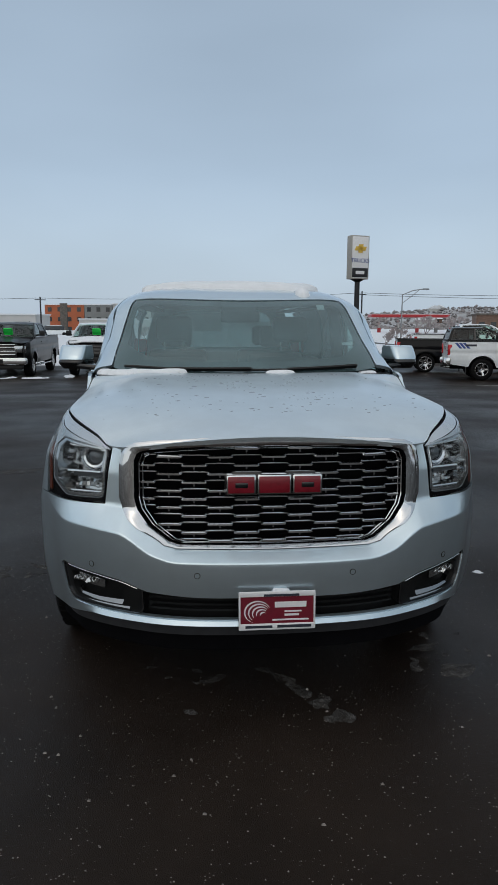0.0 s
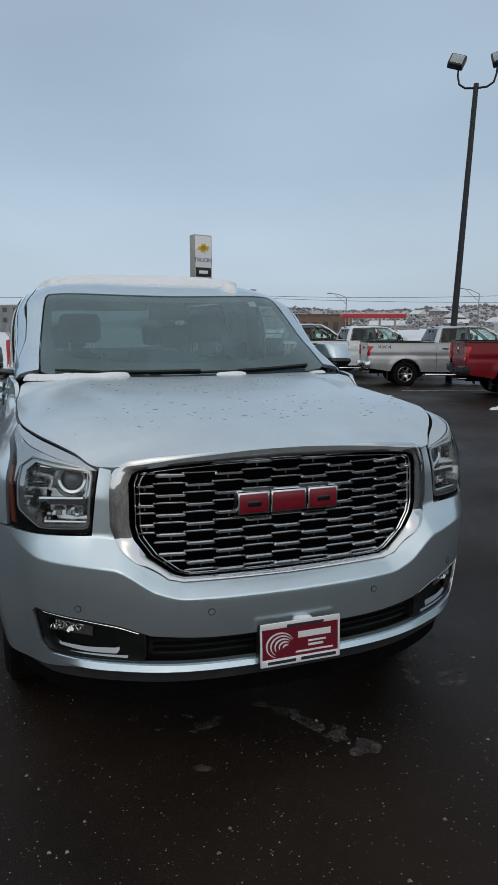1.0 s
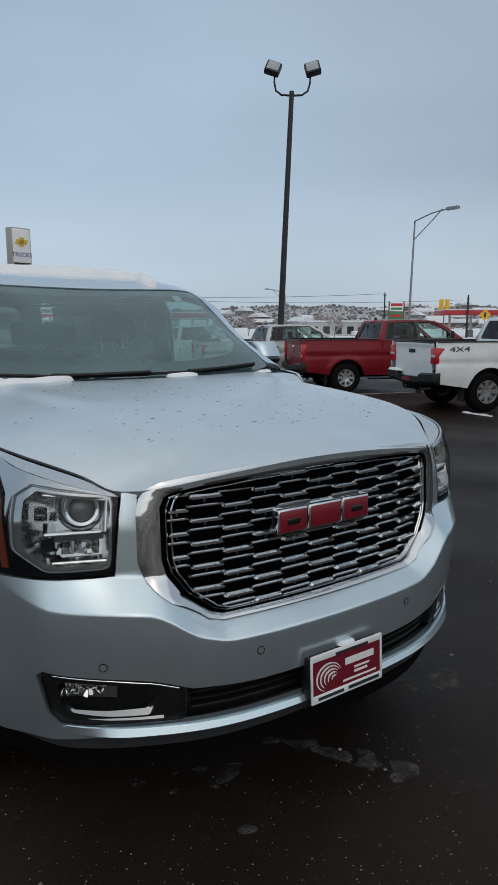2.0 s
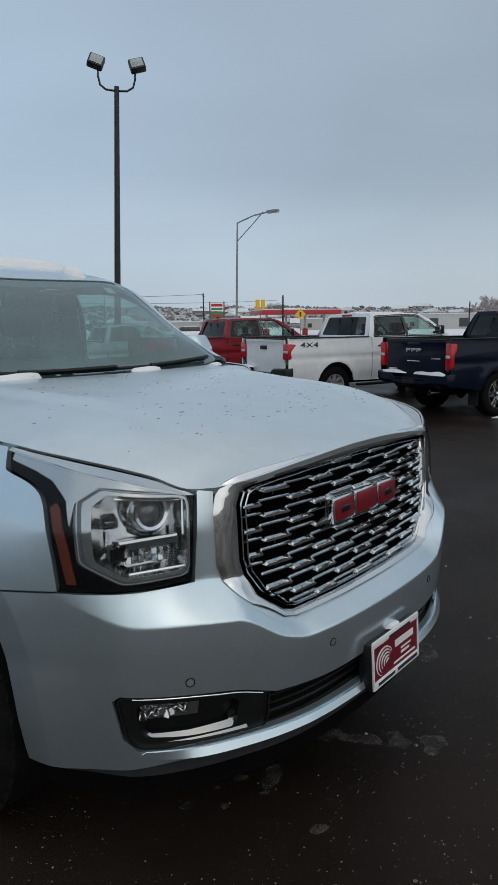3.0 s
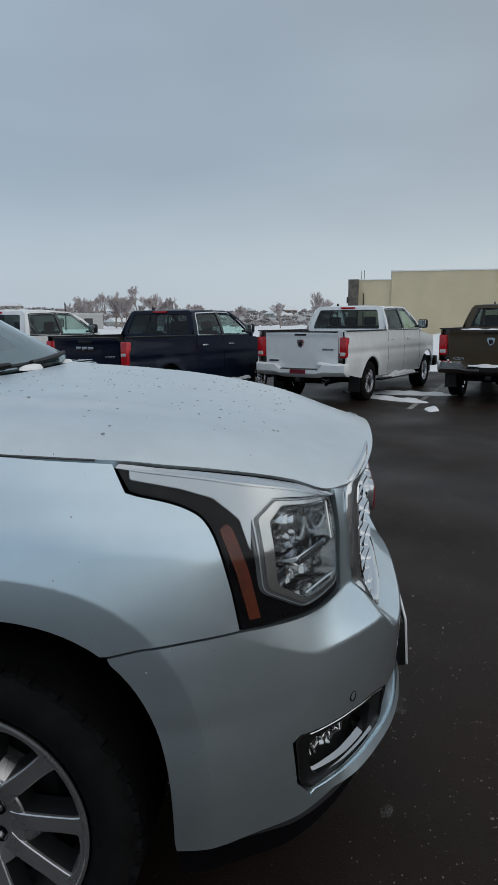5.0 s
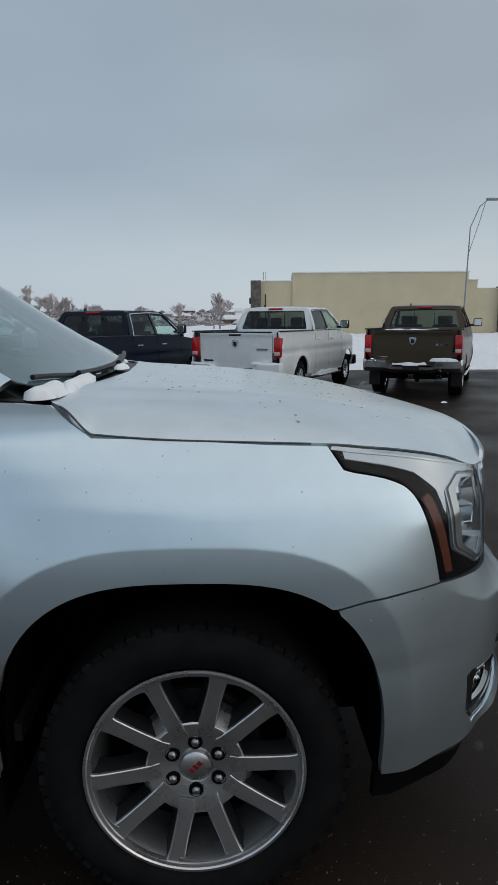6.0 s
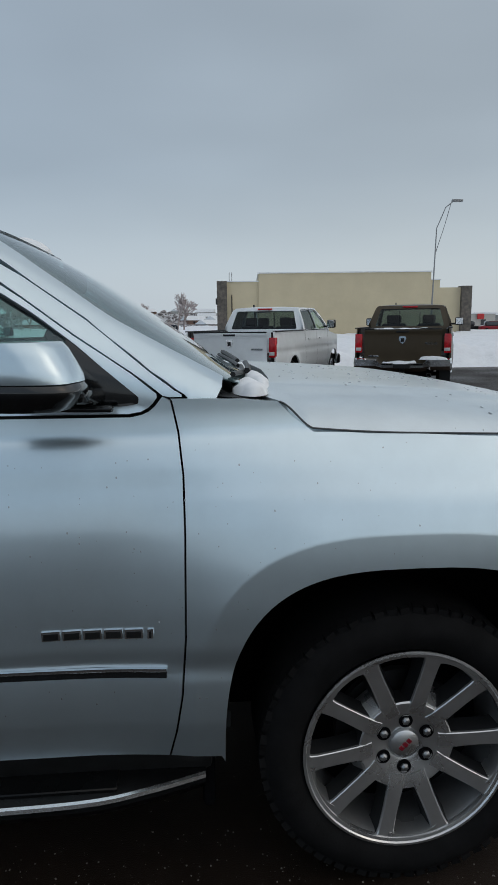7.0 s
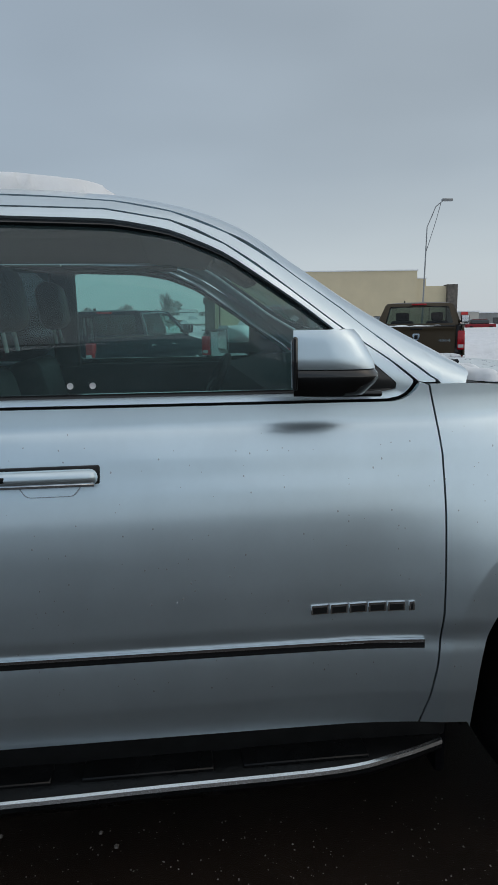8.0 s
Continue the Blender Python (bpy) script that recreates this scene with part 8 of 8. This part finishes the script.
far_car(-20.0, 100, 20, P_WHITE, "white minivan parked across the road")
far_car(-25.0, 101, 15, P_BLACK, "dark car parked across the road")
far_car(-12.5, 104, 170, P_BLACK, "dark car parked by the hotel")
far_car(94.0, -42.8, 80, P_RED, "dark red car parked by the shop")
far_car(97.0, -39.5, 80, P_BLACK, "dark pickup-like car parked by the shop")
far_car(101.0, -46.0, 80, P_SILVER, "silver car parked by the shop")
far_car(70.0, 70.0, -30, P_WHITE, "white car parked at the restaurant")
far_car(74.0, 67.5, -30, P_BLACK, "dark car parked at the restaurant")
far_car(128, 66, -60, P_RED, "red car parked by the sheds")
far_car(124, 69, -60, P_WHITE, "white car parked by the sheds")


# ---- loose snow, slush and grit ----
def blob_loop(cx, cy, rx, ry, seed, n=22, rot=0.0):
    out = []
    for k in range(n):
        a = 2 * math.pi * k / n
        f = 1 + 0.38 * noise.noise(Vector((math.cos(a) * 1.6, math.sin(a) * 1.6, seed * 3.7)))
        x, y = rx * f * math.cos(a), ry * f * math.sin(a)
        out.append((cx + x * math.cos(rot) - y * math.sin(rot), cy + x * math.sin(rot) + y * math.cos(rot)))
    return out


PATCHES = ((8.67, 8.27, 0.55, 0.16, 0.05), (8.38, 9.12, 0.40, 0.10, 0.04), (8.40, 7.47, 0.30, 0.10, 0.04), (9.2, 6.2, 0.35, 0.10, 0.04), (9.5, 2.9, 0.25, 0.09, 0.04), (10.6, -3.3, 0.12, 0.05, 0.03),
           (10.2, -1.6, 0.35, 0.12, 0.05), (9.95, 0.6, 0.28, 0.10, 0.05), (11.8, -1.0, 0.9, 0.25, 0.07), (12.9, -1.3, 1.2, 0.30, 0.08), (12.4, 2.4, 1.4, 0.28, 0.10), (13.2, 2.8, 1.1, 0.25, 0.10),
           (1.56, 1.55, 0.05, 0.035, 0.025), (-5.6, 21.5, 0.5, 0.14, 0.06), (-6.6, 21.6, 0.35, 0.12, 0.06), (-3.4, 21.9, 0.6, 0.15, 0.06), (-4.6, 22.3, 0.5, 0.2, 0.08), (7.9, 12.6, 0.18, 0.06, 0.04))
for k, (x, y, rx, ry, h) in enumerate(PATCHES):
    tagged(lump("snow_patch", blob_loop(x, y, rx, ry, k, rot=0.5 * k), h, M_SNOW, cell=max(0.02, rx / 12), grow=1.5, ground=zg, seed=k + 40, rough=0.8),
           "small broken patch of snow on the asphalt", "snow", group="snow patches on the lot")
# snow on the trucks
for k, (mx, x0, x1, y0, y1, z, h, lab) in enumerate((
        (AT_BROWN, -0.74, 0.48, -1.24, -1.14, 1.41, 0.035, "strip of snow along the brown truck's tailgate"),
        (AT_BROWN, -0.38, 0.30, -1.33, -1.20, 0.70, 0.09, "heap of snow on the brown truck's bumper step"),
        (AT_BROWN, 0.30, 0.92, -1.32, -1.21, 0.79, 0.08, "pad of snow on the brown truck's bumper"),
        (AT_WHITE, 0.30, 0.92, -1.32, -1.21, 0.79, 0.05, "pad of snow on the white truck's bumper"),
        (AT_NAVY, -0.92, -0.10, -1.33, -1.20, 0.79, 0.07, "heap of snow on the navy truck's bumper"),
        (AT_NAVY, 0.10, 0.90, -1.33, -1.20, 0.79, 0.09, "pad of snow on the navy truck's bumper"),
        (AT_NAVY, 0.86, 1.02, 0.60, 3.15, 0.41, 0.13, "ridge of snow on the navy truck's running board"),
        (AT_WHITE, 0.86, 1.02, 0.9, 3.05, 0.41, 0.14, "ridge of snow on the white truck's running board"),
        (AT_WORK, -0.95, -0.35, -1.33, -1.20, 0.79, 0.06, "clump of snow on the work truck's bumper"),
        (AT_WORK, -0.70, 0.70, 1.2, 2.4, 1.945, 0.03, "thin snow on the work truck's roof"))):
    ob = lump("snow_pad", blob_loop((x0 + x1) / 2, (y0 + y1) / 2, (x1 - x0) / 2, (y1 - y0) / 2, k + 3, 26), h, M_SNOWCAR, cell=0.03, grow=0.7, ground=lambda x, y, z=z: z - 0.01, seed=k + 60, rough=0.6)
    ob.matrix_basis = mx
    tagged(ob, lab, "snow", group="snow on the trucks")
for x in (-3.72,):
    ob = lump("snow_pad", blob_loop(0, 3.9, 0.85, 0.6, 77, 26), 0.05, M_SNOWCAR, cell=0.06, grow=1.5, ground=lambda a, b: 1.385 - 0.155 * smooth(3.3, 4.75, b) - 0.05 * (min(1, abs(a) / 0.93)) ** 4 + 0.02, seed=91)
    ob.matrix_basis = at(-3.72, 27.1, -91)
    tagged(ob, "snow cover on the white truck's hood", "snow", group="snow on the trucks")
# pale dried slush on the asphalt
M_SLUSH = mat("dried_salt_slush", (0.125, 0.120, 0.115), 0.8, color2=(0.045, 0.042, 0.040), scale=18, bump=0.004, bump_scale=50, spec=0.15)
nt = M_SLUSH.node_tree                          # broken film: the asphalt shows through its gaps
n_a, n_r, n_c = nt.nodes.new("ShaderNodeTexNoise"), nt.nodes.new("ShaderNodeMapRange"), nt.nodes.new("ShaderNodeTexCoord")
n_a.inputs["Scale"].default_value, n_a.inputs["Detail"].default_value, n_a.inputs["Roughness"].default_value = 13.0, 10, 0.75
for k, v in zip((1, 2, 3, 4), (0.37, 0.58, 0.0, 0.85)):
    n_r.inputs[k].default_value = v
nt.links.new(n_c.outputs["Object"], n_a.inputs["Vector"])
nt.links.new(n_a.outputs[0], n_r.inputs[0])
nt.links.new(n_r.outputs[0], nt.nodes["Principled BSDF"].inputs["Alpha"])
for k, (x, y, rx, ry, rot) in enumerate(((0.27, -0.01, 0.085, 0.030, -1.05), (0.20, 0.12, 0.085, 0.026, -0.9), (0.10, 0.24, 0.085, 0.026, -0.85), (0.01, 0.34, 0.07, 0.026, -0.7), (-0.36, 0.36, 0.11, 0.035, -0.3), (-0.27, 0.28, 0.06, 0.02, -0.6), (-0.31, 0.12, 0.035, 0.018, 0.8), (-0.34, 0.05, 0.03, 0.015, 0.3), (0.88, 0.40, 0.10, 0.06, 0.3), (0.95, 0.55, 0.12, 0.07, 0.6), (-1.50, 1.80, 0.20, 0.07, 0.1), (-1.25, 1.95, 0.12, 0.05, 0.4), (-2.08, 5.0, 0.25, 0.05, 0.1))):
    tagged(lump("slush_stain", blob_loop(x, y, rx * 2.0, ry * 2.6, k + 11, 26, rot), 0.0065, M_SLUSH, cell=0.012, grow=4.0, ground=zg, seed=k, rough=1.2), "pale dried slush stain on the asphalt", "stain", group="slush stains")
# grit
M_GRIT = mat("wet_grit", (0.34, 0.31, 0.28), 0.3, color2=(0.04, 0.035, 0.032), scale=30, spec=0.5)
rnd = random.Random(9)
vs, fs_ = [], []
for k in range(46000):
    x, y = rnd.uniform(-3.4, 4.2), rnd.uniform(-3.2, 3.5)
    if -0.75 < x < 0.75 and y > 0.2 and rnd.random() < 0.8:
        continue
    r = 0.0010 + 0.0026 * rnd.random() ** 3 + (0.006 if rnd.random() < 0.005 else 0)
    b = len(vs)
    for dx, dy, dz in ((-1, -0.6, 0), (0.9, -0.8, 0), (0.7, 0.9, 0), (-0.8, 0.8, 0), (0.1, 0, 1.1)):
        vs.append((x + r * dx * rnd.uniform(0.7, 1.2), y + r * dy * rnd.uniform(0.7, 1.2), zg(x, y) + r * dz * rnd.uniform(0.6, 1.1)))
    fs_ += [(b, b + 1, b + 4), (b + 1, b + 2, b + 4), (b + 2, b + 3, b + 4), (b + 3, b, b + 4)]
me = bpy.data.meshes.new("grit")
me.from_pydata(vs, [], fs_)
tagged(link("grit", me, M_GRIT), "loose wet grit strewn over the asphalt", "gravel", kind="stuff")
# beads of meltwater on the bonnet and flanks
# opaque dark grey stands in for refraction in the bonnet's beads
M_BEAD = mat("bead_refraction_grey", (0.24, 0.27, 0.29), 0.05, 0.0, coat=1.0, vary=0.1)
vs, fs_ = [], []


def bead(p, n, u, a, b_, h):
    w = n.cross(u).normalized()
    i = len(vs)
    vs.append(tuple(p + n * h))
    for k in range(7):
        t_ = 2 * math.pi * k / 7
        vs.append(tuple(p + u * (a * math.cos(t_)) + w * (b_ * math.sin(t_))))
    for k in range(7):
        fs_.append((i, i + 1 + k, i + 1 + (k + 1) % 7))


for k in range(330):
    x, y = rnd.gauss(0, 0.42), rnd.uniform(0.35, 1.30)
    if abs(x) > 0.80 or noise.noise(Vector((x * 3, y * 3, 1))) < -0.12:
        continue
    p = Vector(hood(x, y))
    n = (Vector(hood(x + 0.01, y)) - Vector(hood(x - 0.01, y))).cross(Vector(hood(x, y + 0.01)) - Vector(hood(x, y - 0.01))).normalized()
    s = 0.0022 + 0.0045 * rnd.random() ** 2
    bead(p, n, Vector((1, 0.1, 0)).normalized(), s * rnd.uniform(1.0, 2.6), s, s * 0.35)
HOOD_V, HOOD_F = len(vs), len(fs_)
for k in range(260):
    y, z = rnd.uniform(0.45, 2.7), rnd.uniform(0.55, 1.24)
    if arch_rho(y, z) < 1.02 or (y < 0.69 and z > 0.86):
        continue
    s = -sy(y)
    p = Vector(skin(s, z))
    n = -(Vector(skin(s + 0.01, z)) - Vector(skin(s - 0.01, z))).cross(Vector(skin(s, z + 0.01)) - Vector(skin(s, z - 0.01))).normalized()
    if n.x > 0:
        n = -n
    q = 0.0009 + 0.0014 * rnd.random() ** 2
    bead(p, n, Vector((0, 1, 0)), q, q * 1.4, q * 0.5)
# same water in opaque pale grey, the mirrored sky put into its colour
M_DROP = mat("droplet_sky_grey", (0.50, 0.56, 0.60), 0.06, 0.3, coat=1.0, vary=0.1)
vs_d, fs_d = vs[HOOD_V:], [tuple(i - HOOD_V for i in f) for f in fs_[HOOD_F:]]
vs, fs_ = vs[:HOOD_V], fs_[:HOOD_F]
me = bpy.data.meshes.new("droplets")
me.from_pydata(vs_d, [], fs_d)
me.polygons.foreach_set("use_smooth", [True] * len(me.polygons))
link("droplets", me, M_DROP, suv, "fine droplets on the flank")["kind"] = "stuff"
me = bpy.data.meshes.new("meltwater")
me.from_pydata(vs, [], fs_)
me.polygons.foreach_set("use_smooth", [True] * len(me.polygons))
wo = link("meltwater", me, M_BEAD, suv, "beads of meltwater")
wo["kind"] = "stuff"
